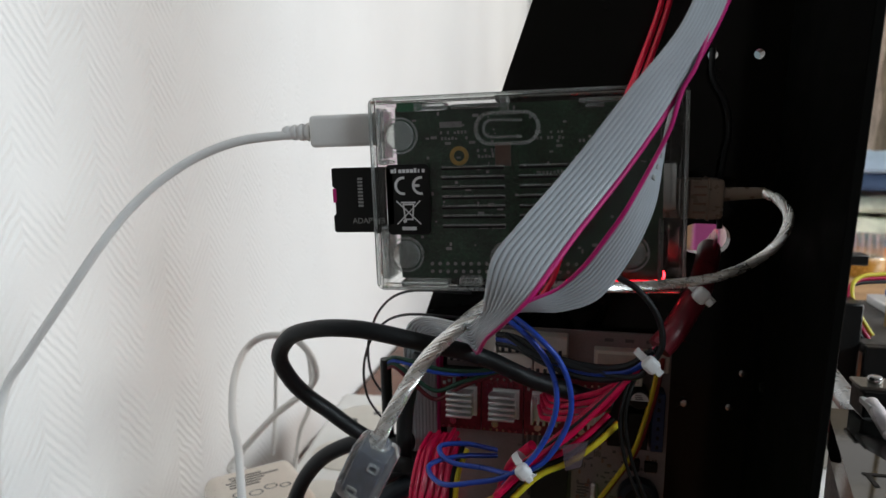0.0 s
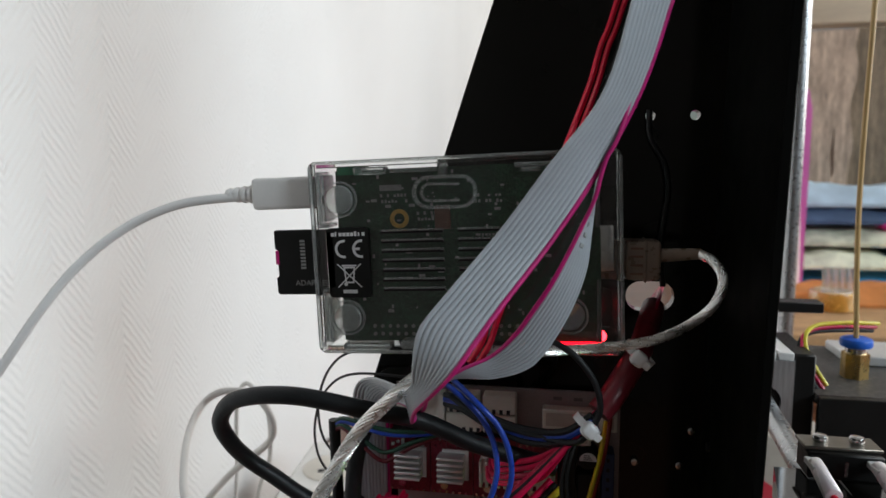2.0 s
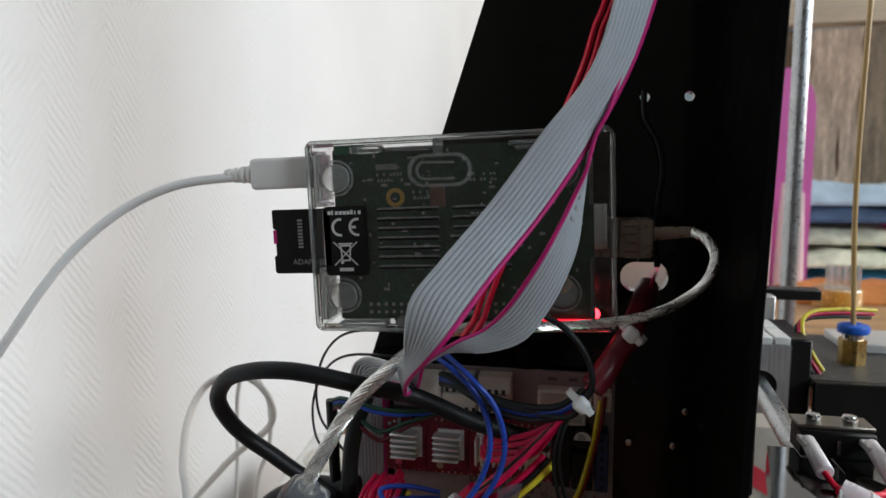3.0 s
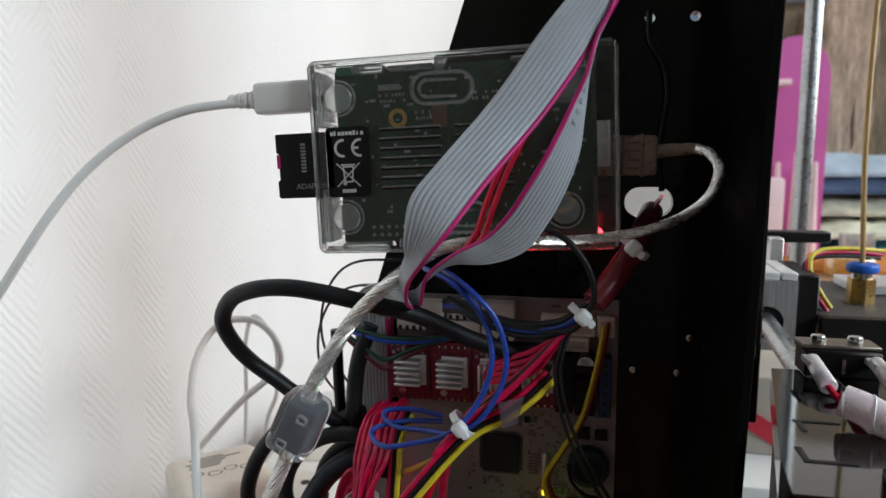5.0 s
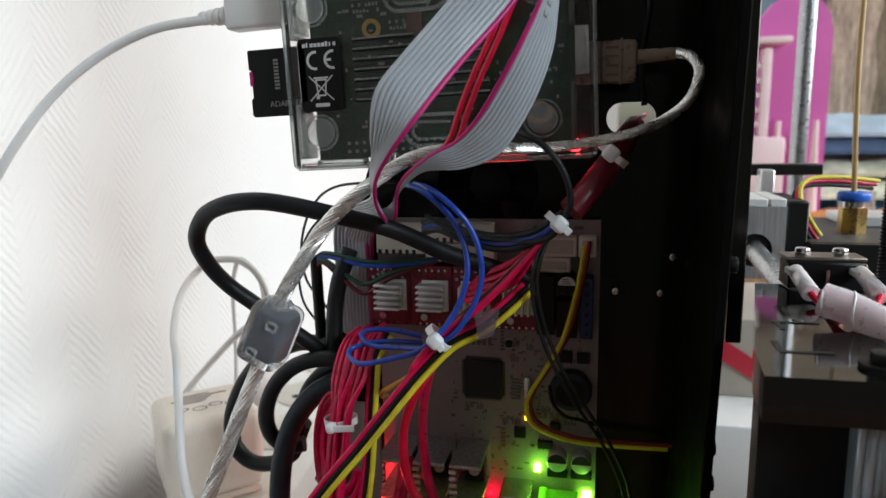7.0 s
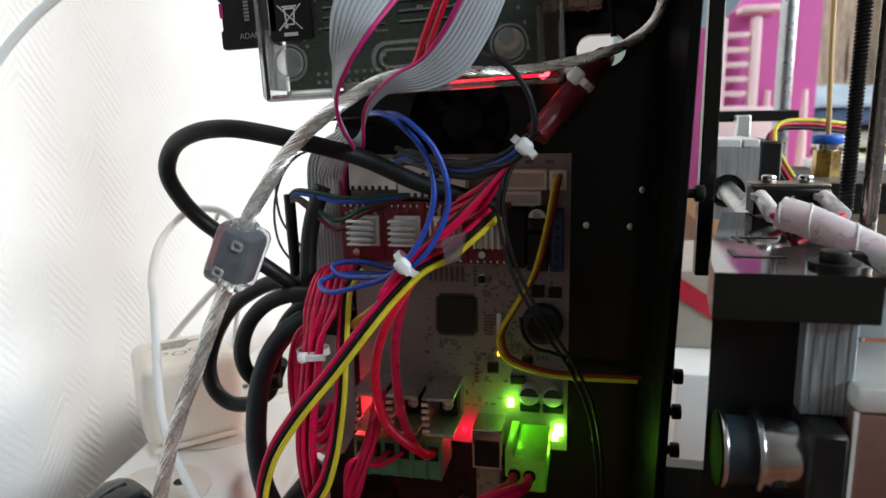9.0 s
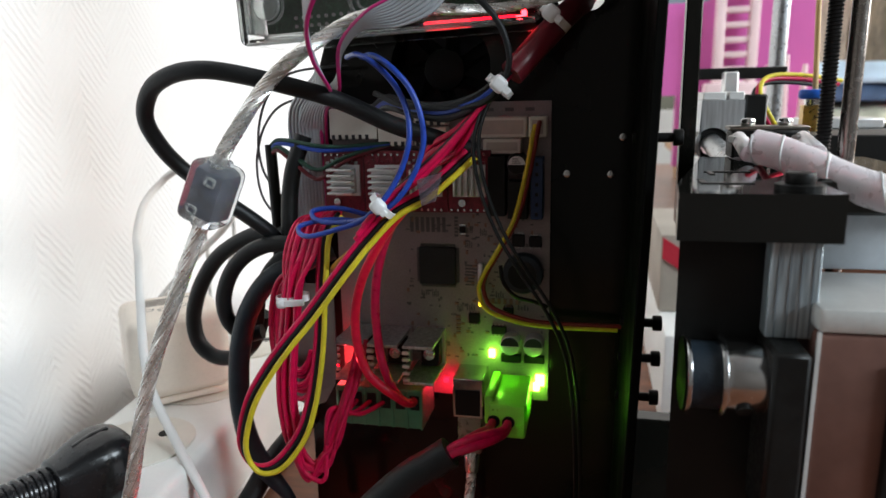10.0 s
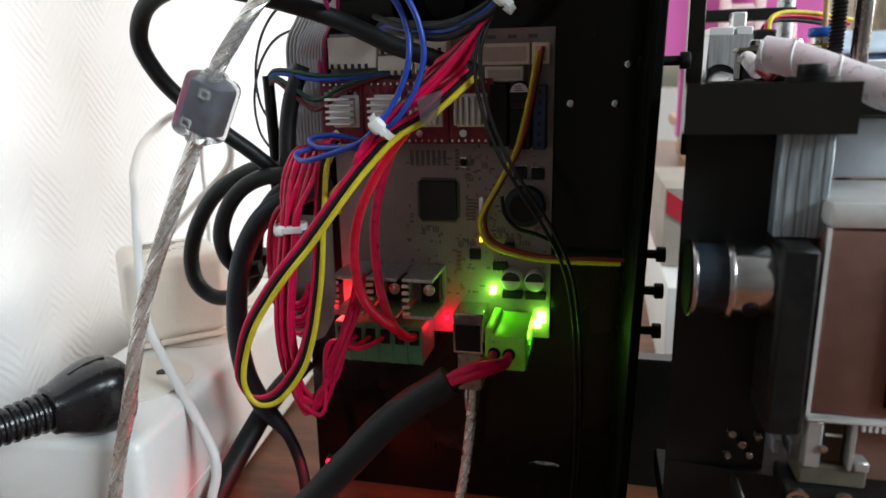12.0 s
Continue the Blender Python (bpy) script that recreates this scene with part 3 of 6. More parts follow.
# memory card and charging plug stuck into the case
card = thing("memory_card", CASE @ pose(-0.0160, 0.0066, 0.0178), "black memory card adapter stuck in the clear case", "memory card")
part("shell", prism([(0, 0.0007), (0.0007, 0), (0.0205, 0), (0.0205, 0.0213), (0.0004, 0.0213), (0, 0.0209), (0, 0.0153), (0.0008, 0.0148), (0.0008, 0.0062), (0, 0.0056)], [], 0, 0.0021), BLACK, card, local=True, smooth=False)
part("write_tab", box(0.0000, 0.0013, -0.0001, 0.0018, 0.0100, 0.0146, 0.0002), MAGENTA, card, "pink write tab", local=True)
for k in range(9):
    part("mark", box(0.0088, 0.0105, -0.0001, 0.0001, 0.0085 + k * 0.0011, 0.0092 + k * 0.0011), PRINT_GREY, card, local=True)


def lettering(name, words, size, m, mat, parent, label=""):
    """Raised letters, as a mesh under a thing."""
    cu = bpy.data.curves.new(name, "FONT")
    cu.body, cu.size, cu.extrude = words, size, 0.00004
    tmp = new(name, cu)
    me = bpy.data.meshes.new_from_object(tmp.evaluated_get(bpy.context.evaluated_depsgraph_get()))
    bpy.data.objects.remove(tmp)
    bm = bmesh.new()
    bm.from_mesh(me)
    bpy.data.meshes.remove(me)
    bm.transform(m)
    return part(name, bm, mat, parent, label, local=True, smooth=False)


lettering("lettering", "ADAPTER", 0.0026, pose(0.0065, -0.0001, 0.0030, 90, 0, 0), PRINT_GREY, card, "grey lettering")

plug = thing("charging_plug", CASE @ pose(-0.0228, 0.0100, 0.0512), "white charging plug and cable in the clear case", "cable")
shell = box(0.0, 0.0245, -0.0040, 0.0040, -0.0052, 0.0052, 0.0014, 3)
part("plug_shell", shell, WHITE, plug, local=True)
for k in range(4):
    part("strain_ring", cyl((-0.0020 - 0.0026 * k, 0, 0), (-0.0003 - 0.0026 * k, 0, 0), 0.0031 - 0.00025 * k, n=18, bevel=0.0003), WHITE, plug, local=True)
part("strain_core", cyl((-0.0105, 0, 0), (0.0005, 0, 0), 0.0020, 0.0024, n=14), WHITE, plug, local=True)
part("cord", tube([(-0.0900, 0.2128, 0.2688), (-0.0992, 0.2120, 0.2685), (-0.1152, 0.2101, 0.2665), (-0.1299, 0.2082, 0.2612), (-0.1421, 0.2043, 0.2531), (-0.1528, 0.2005, 0.2429), (-0.1617, 0.1967, 0.2312), (-0.1713, 0.1947, 0.2183), (-0.1829, 0.1948, 0.2045), (-0.1949, 0.1947, 0.19), (-0.206, 0.1947, 0.1752), (-0.2085, 0.190, 0.150), (-0.2080, 0.188, 0.11), (-0.205, 0.19, 0.06), (-0.195, 0.195, 0.0225), (-0.185, 0.19, 0.0222)], 0.0016, 12), WHITE, plug)

# ---- silver cable with its ferrite ----
silver = thing("silver_data_cable", (0.03, 0.2, 0.226), "clear jacketed silver braided data cable with a ferrite", "cable")
path = [(0.0515, 0.2125, 0.2519), (0.0545, 0.208, 0.2503), (0.0562, 0.2033, 0.2456), (0.0537, 0.2033, 0.2382), (0.0471, 0.2017, 0.2329), (0.0391, 0.1983, 0.2297), (0.0307, 0.1967, 0.2278), (0.0221, 0.1967, 0.2265), (0.0133, 0.195, 0.2259), (0.0046, 0.1917, 0.226), (-0.0042, 0.19, 0.2261), (-0.013, 0.1883, 0.2258), (-0.0216, 0.1867, 0.2237), (-0.0287, 0.1833, 0.2193), (-0.0347, 0.1783, 0.2144), (-0.0406, 0.175, 0.2087), (-0.0453, 0.1717, 0.2022), (-0.049, 0.1683, 0.1952), (-0.0524, 0.165, 0.1882), (-0.0560, 0.1637, 0.178), (-0.0595, 0.162, 0.1685), (-0.0642, 0.16, 0.1571), (-0.0687, 0.158, 0.1453), (-0.0741, 0.157, 0.133), (-0.0786, 0.156, 0.12), (-0.0831, 0.156, 0.1059), (-0.088, 0.157, 0.0905), (-0.0931, 0.157, 0.0749), (-0.0975, 0.157, 0.0586), (-0.1, 0.158, 0.035), (-0.095, 0.16, 0.0235)]


def braid(points, radius, turns, parent):
    """Tinned strands wound round each other along a smooth line."""
    line = glide(points, 8)
    count = 14
    for k in range(count):
        up = Vector((0.13, 0.21, 0.97))
        strand = []
        for i, q in enumerate(line):
            d = (line[min(i + 1, len(line) - 1)] - line[max(i - 1, 0)]).normalized()
            up = (up - d * up.dot(d)).normalized()
            a = 2 * math.pi * (k / count + turns * i / len(line))
            strand.append(q + radius(i / (len(line) - 1)) * 0.78 * (math.cos(a) * up + math.sin(a) * d.cross(up)))
        part("strand", tube(strand, 0, 6, 1, radii=lambda t: radius(t) * (0.25 if k % 3 else 0.22)), TINSEL_DARK if k % 4 == 1 else TINSEL, parent)


def silver_radius(t):
    return 0.00142 + 0.00068 * min(max((t - 0.25) / 0.25, 0), 1)


TINSEL = material("tinned_strands", (0.84, 0.82, 0.79), 0.28, metal=0.82, vary=0.18, scale=160, coat=0.5)
TINSEL_DARK = material("dull_tinned_strands", (0.64, 0.60, 0.55), 0.32, metal=0.82, vary=0.18, scale=160, coat=0.5)
braid(path, silver_radius, 10, silver)
ferrite = thing("ferrite_core", pose(-0.0560, 0.1637, 0.1780, 0, 25, 0), "dark ferrite core in a clear moulded sleeve", "ferrite")
part("sleeve", box(-0.0062, 0.0062, -0.0058, 0.0058, -0.0090, 0.0090, 0.0028, 4), MILKY, ferrite, "clear moulded sleeve", local=True)
part("core", box(-0.0042, 0.0042, -0.0042, 0.0042, -0.0067, 0.0067, 0.0010, 2), material("ferrite_grey", (0.030, 0.038, 0.065), 0.4, vary=0.3, scale=300), ferrite, local=True)
for x, z in ((-0.0012, -0.0046), (0.0016, 0.0046)):
    clasp = prism(round_rect(x - 0.0016, x + 0.0016, z - 0.0013, z + 0.0013, 0.0007, 3), [round_rect(x - 0.0010, x + 0.0010, z - 0.0007, z + 0.0007, 0.0004, 3)], -0.0063, -0.0056)
    part("clasp", clasp, CASE_FROST, ferrite, "clear clasp", local=True)
for z in (-0.0090, 0.0090):
    part("collar", cyl((0, 0, z - 0.0012), (0, 0, z + 0.0012), 0.0032, n=20, bevel=0.0008), MILKY, ferrite, local=True)
usb = thing("data_plug", (0.0330, 0.2150, 0.2500), "smoky translucent data plug beside the clear case", "plug")
part("metal_end", box(0.0225, 0.0335, 0.2120, 0.2170, 0.2440, 0.2560, 0.0003), PLUG_SMOKE, usb)
part("plug_body", box(0.0300, 0.0400, 0.2090, 0.2178, 0.2440, 0.2560, 0.0012, 2), PLUG_SMOKE, usb)
part("grip_rib", box(0.0352, 0.0360, 0.2086, 0.2182, 0.2436, 0.2564, 0.0003, 1), PLUG_SMOKE, usb)
for z in (0.2462, 0.2488, 0.2514, 0.2538):
    part("contact", box(0.0312, 0.0348, 0.2086, 0.2091, z - 0.0003, z + 0.0003), COPPER_RED, usb, "brown contact line")
part("boot", cyl((0.0388, 0.2135, 0.2512), (0.0520, 0.2130, 0.2520), 0.0022, 0.0016, 16, 0.0004), PLUG_SMOKE, usb)

# ---- flat ribbon cables ----


def ribbon(name, left, right, count, label, base, mark=True, body=None, printed=()):
    """A flat cable between two smooth edges: round conductors side by side, the last one coloured."""
    a, b = glide(left, 6), glide(right, 6)
    ob = thing(name, base, label, "cable", "flat cables to the controller")
    for k in range(count):
        u0, u1 = k / count, (k + 1) / count
        mid = [p.lerp(q, (u0 + u1) / 2) for p, q in zip(a, b)]
        bm = bmesh.new()
        rings = []
        for i, q in enumerate(mid):
            d = (mid[min(i + 1, len(mid) - 1)] - mid[max(i - 1, 0)]).normalized()
            across = (b[i] - a[i])
            half = across * (0.5 / count) * 1.01
            nrm = across.cross(d).normalized() * 0.00055
            rings.append([bm.verts.new(q + half * math.cos(t) + nrm * math.sin(t)) for t in [2 * math.pi * j / 10 for j in range(10)]])
        for u, v in zip(rings, rings[1:]):
            for j in range(10):
                bm.faces.new((u[j], u[(j + 1) % 10], v[(j + 1) % 10], v[j]))
        bm.faces.new(rings[0][::-1])
        bm.faces.new(rings[-1])
        last = mark and k == count - 1
        part("conductor", bm, MAGENTA if last else (body or RIBBON), ob, "magenta marker conductor" if last else "")
    for i in printed:
        d = (a[i + 1].lerp(b[i + 1], 0.5) - a[i].lerp(b[i], 0.5)).normalized()
        across = b[i] - a[i]
        nrm = across.cross(d).normalized() * 0.00066
        q = a[i].lerp(b[i], 0.55 + 0.06 * (i % 2))
        bm = bmesh.new()
        bmesh.ops.create_cube(bm, size=1)
        for v in bm.verts:
            v.co = q + across * (v.co.x * 0.20) + d * (v.co.y * 0.0010) + nrm * (v.co.z * 2)
        part("mark", bm, PRINT_GREY, ob, "grey printed mark", smooth=False)
    return ob


front_ribbon = ribbon("ribbon_cable",
    [(0.0330, 0.172, 0.46), (0.0315, 0.170, 0.38), (0.0285, 0.166, 0.330), (0.0256, 0.165, 0.3113), (0.0201, 0.165, 0.294), (0.0088, 0.1633, 0.279), (-0.003, 0.1625, 0.2632), (-0.0148, 0.157, 0.2489), (-0.0210, 0.1545, 0.2405), (-0.0228, 0.1555, 0.2309), (-0.0236, 0.1590, 0.2264), (-0.0262, 0.1655, 0.2225), (-0.0310, 0.1785, 0.2170), (-0.039, 0.200, 0.2110), (-0.0560, 0.2230, 0.2050), (-0.0635, 0.2300, 0.1960), (-0.0635, 0.2310, 0.1750), (-0.0630, 0.2310, 0.1500)],
    [(0.0445, 0.182, 0.46), (0.0430, 0.181, 0.38), (0.0395, 0.179, 0.330), (0.0361, 0.1783, 0.3138), (0.0302, 0.1783, 0.2956), (0.0211, 0.175, 0.2777), (0.0105, 0.1683, 0.261), (-0.0008, 0.1583, 0.2463), (-0.0059, 0.1533, 0.2392), (-0.0109, 0.1495, 0.2325), (-0.0165, 0.1510, 0.2262), (-0.0226, 0.1575, 0.2190), (-0.0262, 0.1690, 0.2115), (-0.031, 0.192, 0.2045), (-0.0430, 0.2180, 0.2010), (-0.0500, 0.2300, 0.1960), (-0.0500, 0.2310, 0.1750), (-0.0500, 0.2310, 0.1500)],
    10, "grey ribbon cable with a magenta edge hanging before the case", (-0.02, 0.155, 0.23))
back_ribbon = ribbon("ribbon_cable",
    [(0.0330, 0.176, 0.46), (0.0310, 0.176, 0.36), (0.0260, 0.1800, 0.2950), (0.0215, 0.1810, 0.2790), (0.0197, 0.1815, 0.2706), (0.0188, 0.1817, 0.2612), (0.0178, 0.1817, 0.2514), (0.0148, 0.1817, 0.242), (0.0102, 0.1817, 0.2329), (0.0038, 0.1817, 0.2246), (-0.0059, 0.1817, 0.2209), (-0.0169, 0.1817, 0.2204), (-0.0250, 0.187, 0.2150), (-0.034, 0.203, 0.2080), (-0.0530, 0.2240, 0.2020), (-0.0615, 0.2320, 0.1900), (-0.0615, 0.2325, 0.1700)],
    [(0.0445, 0.186, 0.46), (0.0390, 0.184, 0.36), (0.0275, 0.1750, 0.2950), (0.0218, 0.1725, 0.2795), (0.0195, 0.1717, 0.2707), (0.0163, 0.1717, 0.2637), (0.0128, 0.1717, 0.2567), (0.009, 0.1717, 0.2496), (0.0046, 0.1733, 0.2426), (-0.0003, 0.175, 0.2354), (-0.0065, 0.1767, 0.2288), (-0.0145, 0.1767, 0.2244), (-0.0240, 0.182, 0.2165), (-0.030, 0.196, 0.2040), (-0.0430, 0.2180, 0.1985), (-0.0490, 0.2320, 0.1900), (-0.0490, 0.2325, 0.1700)],
    10, "grey ribbon cable with printed marks hanging behind another", (-0.01, 0.18, 0.22), printed=(20, 22, 24, 27, 29, 31, 33))

# ---- controller board ----
Y0 = 0.2331
board = thing("controller_board", (-0.008, 0.233, 0.088), "white printer controller board screwed to the black panel", "circuit board")
base_board = part("board", box(-0.0480, 0.0312, Y0, Y0 + 0.0016, 0.0915, 0.2005), PCB_WHITE, board, smooth=False)
for x, z in ((-0.044, 0.196), (0.0285, 0.197), (-0.044, 0.094), (0.0285, 0.094)):
    part("standoff", cyl((x, Y0 + 0.0014, z), (x, 0.2372, z), 0.0022, n=10), STEEL, board)


def on_board(name, x0, x1, z0, z1, h, mat, label="", bevel=0.0003, parent=None):
    return part(name, box(x0, x1, Y0 - h, Y0, z0, z1, bevel, 1), mat, parent or board, label)


chip = on_board("processor", -0.0162, -0.0024, 0.1350, 0.1492, 0.0016, GREY_DARK, "square dark grey processor", 0.0004)
pins = None
for k in range(25):
    t = -0.0156 + k * 0.00052
    u = 0.1359 + k * 0.00052
    for s0, s1 in ((0.1340, 0.1351), (0.1491, 0.1502)):
        pins = box(t, t + 0.00028, Y0 - 0.0006, Y0, s0, s1, bm=pins)
    for s0, s1 in ((-0.0172, -0.0161), (-0.0025, -0.0014)):
        pins = box(s0, s1, Y0 - 0.0006, Y0, u, u + 0.00028, bm=pins)
part("pin_row", pins, CHIP_PINS, chip, "fine dull pins", smooth=False)

# stepper drivers with their heatsinks
for k, x in enumerate((-0.0490, -0.0338, -0.0186, -0.0034)):
    drv = part("driver_board", box(x, x + 0.0148, 0.2262, 0.2276, 0.1630, 0.1845), PCB_RED, board, "small red driver board")
    for row in (0.1640, 0.1832):
        for j in range(6):
            part("pin", box(x + 0.0008 + j * 0.0023, x + 0.0015 + j * 0.0023, 0.2252, 0.2330, row - 0.0004, row + 0.0004), STEEL, drv, smooth=False)
        part("header", box(x, x + 0.0148, 0.2277, 0.2330, row - 0.0012, row + 0.0012), BLACK, drv)
    part("trimmer", cyl((x + 0.0050, 0.2263, 0.1665), (x + 0.0050, 0.2246, 0.1665), 0.0013, n=12), STEEL, drv, "steel trimmer screw")
    parts = None
    for j in range(7):
        parts = box(x + 0.001 + 0.0018 * j, x + 0.0020 + 0.0018 * j, 0.2254, 0.2263, 0.1798 + (j % 2) * 0.001, 0.1808 + (j % 3) * 0.0008, bm=parts)
    part("chip_parts", parts, PCB_RED if k % 2 else PRINT_GREY, drv, "tiny parts", smooth=False)
    sx, sz = x + (0.0033 if k < 2 else 0.0028), 0.1696
    part("pad", box(sx + (0.0008 if k < 2 else 0), sx + 0.0102, 0.2256, 0.2263, sz - 0.0010, sz + 0.0100), PRINT_WHITE, drv, "white thermal pad")
    sink = part("heatsink", box(sx, sx + 0.0090, 0.2235, 0.2256, sz, sz + 0.0090, 0.0002, 1), ALU, drv, "aluminium heatsink")
    for j in range(5):
        if k < 2:
            part("fin", box(sx - 0.0002, sx + 0.0090, 0.2200, 0.2236, sz + 0.00205 * j, sz + 0.00205 * j + 0.0009, 0.0002, 1), ALU, sink)
        else:
            part("fin", box(sx + 0.00205 * j, sx + 0.00205 * j + 0.0009, 0.2200, 0.2236, sz - 0.0002, sz + 0.0090, 0.0002, 1), ALU, sink)

# connectors along the top
for x0, x1, z0, z1, h in ((-0.0465, -0.0290, 0.1885, 0.1990, 0.0060), (-0.0285, -0.0160, 0.1860, 0.1925, 0.0060), (-0.0280, -0.0170, 0.1930, 0.1995, 0.0060), (-0.0155, -0.0040, 0.1860, 0.1925, 0.0060), (-0.0155, -0.0040, 0.1930, 0.1995, 0.0060)):
    c = on_board("connector", x0, x1, z0, z1, h, IVORY, "ivory plug socket", 0.0004)
    n = int((x1 - x0) / 0.0025)
    for j in range(n):
        part("slot", box(x0 + 0.0008 + j * 0.0025, x0 + 0.0020 + j * 0.0025, Y0 - h - 0.0001, Y0 - h + 0.001, z0 - 0.0001, z0 + 0.0016), GREY_DARK, c)
for x0, x1, z0, z1 in ((0.0050, 0.0235, 0.1885, 0.1955), (0.0085, 0.0215, 0.1830, 0.1882), (0.0240, 0.0300, 0.1885, 0.1955)):
    c = on_board("connector", x0, x1, z0, z1, 0.0050, IVORY, "ivory plug socket", 0.0004)
    part("opening", box(x0 + 0.0012, x1 - 0.0012, Y0 - 0.0052, Y0 - 0.0040, z0 + 0.0012, z1 - 0.0012), material("beige_inside", (0.45, 0.38, 0.33), 0.5), c)
on_board("relay", 0.0105, 0.0165, 0.1620, 0.1825, 0.0080, BLACK, "black upright block")
cap = part("large_capacitor", cyl((0.0205, Y0, 0.1800), (0.0205, Y0 - 0.0090, 0.1800), 0.0034, n=28, bevel=0.0004), BLACK, board, "black electrolytic capacitor")
part("cap_top", prism([(0.0205 + 0.0029 * math.cos(radians(a)), 0.1798 + 0.0029 * math.sin(radians(a))) for a in range(0, 181, 12)], [], Y0 - 0.0092, Y0 - 0.0088), PRINT_WHITE, cap, "pale half of the capacitor's top")
for k in range(3):
    part("mark", box(0.0190, 0.0218 - 0.0004 * k, Y0 - 0.0093, Y0 - 0.0091, 0.1802 + 0.0007 * k, 0.1805 + 0.0007 * k), INK, cap)
on_board("capacitor_base", 0.0170, 0.0240, 0.1610, 0.1740, 0.0070, BLACK, "black block under the capacitor")
blue = on_board("pin_header", 0.0250, 0.0292, 0.1610, 0.1820, 0.0075, BLUE_PART, "blue upright terminal")
for j in range(6):
    part("entry", box(0.0266, 0.0276, Y0 - 0.0077, Y0 - 0.0066, 0.1622 + j * 0.0034, 0.1634 + j * 0.0034), BLACK, blue)
ind = part("inductor", cyl((0.0222, Y0, 0.1410), (0.0222, Y0 - 0.0060, 0.1410), 0.0072, n=28, bevel=0.0012), BLUE_BLACK, board, "dark blue-black inductor")
part("inductor_face", cyl((0.0222, Y0 - 0.0058, 0.1410), (0.0222, Y0 - 0.0064, 0.1410), 0.0050, n=24), BLACK, ind)
for x in (0.0178, 0.0262):
    c = part("small_capacitor", cyl((x, Y0, 0.1145), (x, Y0 - 0.0062, 0.1145), 0.0036, n=24, bevel=0.0004), ALU, board, "small aluminium capacitor")
    part("cap_mark", prism([(x + 0.0033 * math.cos(radians(a)), 0.1145 + 0.0033 * math.sin(radians(a))) for a in range(0, 181, 15)], [], Y0 - 0.0064, Y0 - 0.0061), GREY_DARK, c)
    on_board("base", x - 0.0037, x + 0.0037, 0.1065, 0.1095, 0.0020, BLACK, "", 0.0003)
cr = part("crystal", box(0.0056, 0.0082, Y0 - 0.0024, Y0, 0.1325, 0.1440, 0.0012, 3), ALU, board, "oval steel crystal")
for x0, x1, z0, z1 in ((0.0180, 0.0225, 0.1500, 0.1545), (0.0148, 0.0186, 0.1228, 0.1272), (0.0020, 0.0062, 0.1205, 0.1245), (0.0105, 0.0160, 0.1168, 0.1200), (-0.0010, 0.0012, 0.1545, 0.1570), (0.0240, 0.0285, 0.1500, 0.1540)):
    ic = on_board("small_chip", x0, x1, z0, z1, 0.0014, BLACK, "small black chip")
    legs = None
    for j in range(4):
        t = x0 + (j + 0.5) * (x1 - x0) / 4
        legs = box(t - 0.0002, t + 0.0002, Y0 - 0.0005, Y0, z0 - 0.0007, z1 + 0.0007, bm=legs)
    part("legs", legs, STEEL, ic, "steel legs", smooth=False)
rnd = random.Random(11)
bits, prints = None, None
for k in range(230):
    x, z = rnd.uniform(-0.022, 0.029), rnd.uniform(0.106, 0.161)
    if -0.0185 < x < 0.0 and 0.132 < z < 0.152:
        continue
    w, h = rnd.choice(((0.0014, 0.0008), (0.0008, 0.0014), (0.0010, 0.0006)))
    if k % 4:
        prints = box(x, x + w * rnd.uniform(0.7, 1.4), Y0 - 0.00006, Y0 + 0.0001, z, z + h * 0.8, bm=prints)
    else:
        bits = box(x, x + w, Y0 - 0.0006, Y0, z, z + h, bm=bits)
for k in range(7):
    prints = box(-0.0195 + k * 0.0020, -0.0182 + k * 0.0020, Y0 - 0.00006, Y0 + 0.0001, 0.1545, 0.1600, bm=prints)
for k in range(6):
    prints = box(-0.0030, -0.0016, Y0 - 0.00006, Y0 + 0.0001, 0.1530 + k * 0.0013, 0.1539 + k * 0.0013, bm=prints)
for k in range(3):
    prints = box(0.0085 + 0.007 * k, 0.0115 + 0.007 * k, Y0 - 0.00006, Y0 + 0.0001, 0.1972, 0.1984, bm=prints)
# printed legends and outlines round the chips
for x0, x1, z0, z1 in ((-0.0160, -0.0126, 0.1305, 0.1325), (-0.0118, -0.0092, 0.1300, 0.1328), (-0.0024, 0.0000, 0.1250, 0.1275), (0.0012, 0.0046, 0.1252, 0.1280), (0.0010, 0.0040, 0.1545, 0.1568), (0.0008, 0.0038, 0.1490, 0.1516), (0.0064, 0.0090, 0.1535, 0.1562), (0.0120, 0.0152, 0.1305, 0.1330), (0.0200, 0.0244, 0.1262, 0.1282)):
    n = 4
    for j in range(n):
        a = x0 + (x1 - x0) * j / n
        prints = box(a, a + (x1 - x0) / n * 0.6, Y0 - 0.00006, Y0 + 0.0001, z0, z1 - (j % 2) * 0.0006, bm=prints)
for j in range(7):
    prints = box(0.0008, 0.0042, Y0 - 0.00006, Y0 + 0.0001, 0.1348 + j * 0.0012, 0.1355 + j * 0.0012, bm=prints)
for j in range(5):
    bits = box(0.0105 + j * 0.0022, 0.0116 + j * 0.0022, Y0 - 0.0008, Y0, 0.1285, 0.1303, bm=bits)
    bits = box(-0.0028, -0.0012, Y0 - 0.0008, Y0, 0.1160 + j * 0.0016, 0.1169 + j * 0.0016, bm=bits)
tagged(part("small_parts", bits, COPPER_RED, board, "tiny brown parts", smooth=False), kind="stuff")
tagged(part("silkscreen", prints, INK, board, "dark printed marks", smooth=False), kind="stuff")

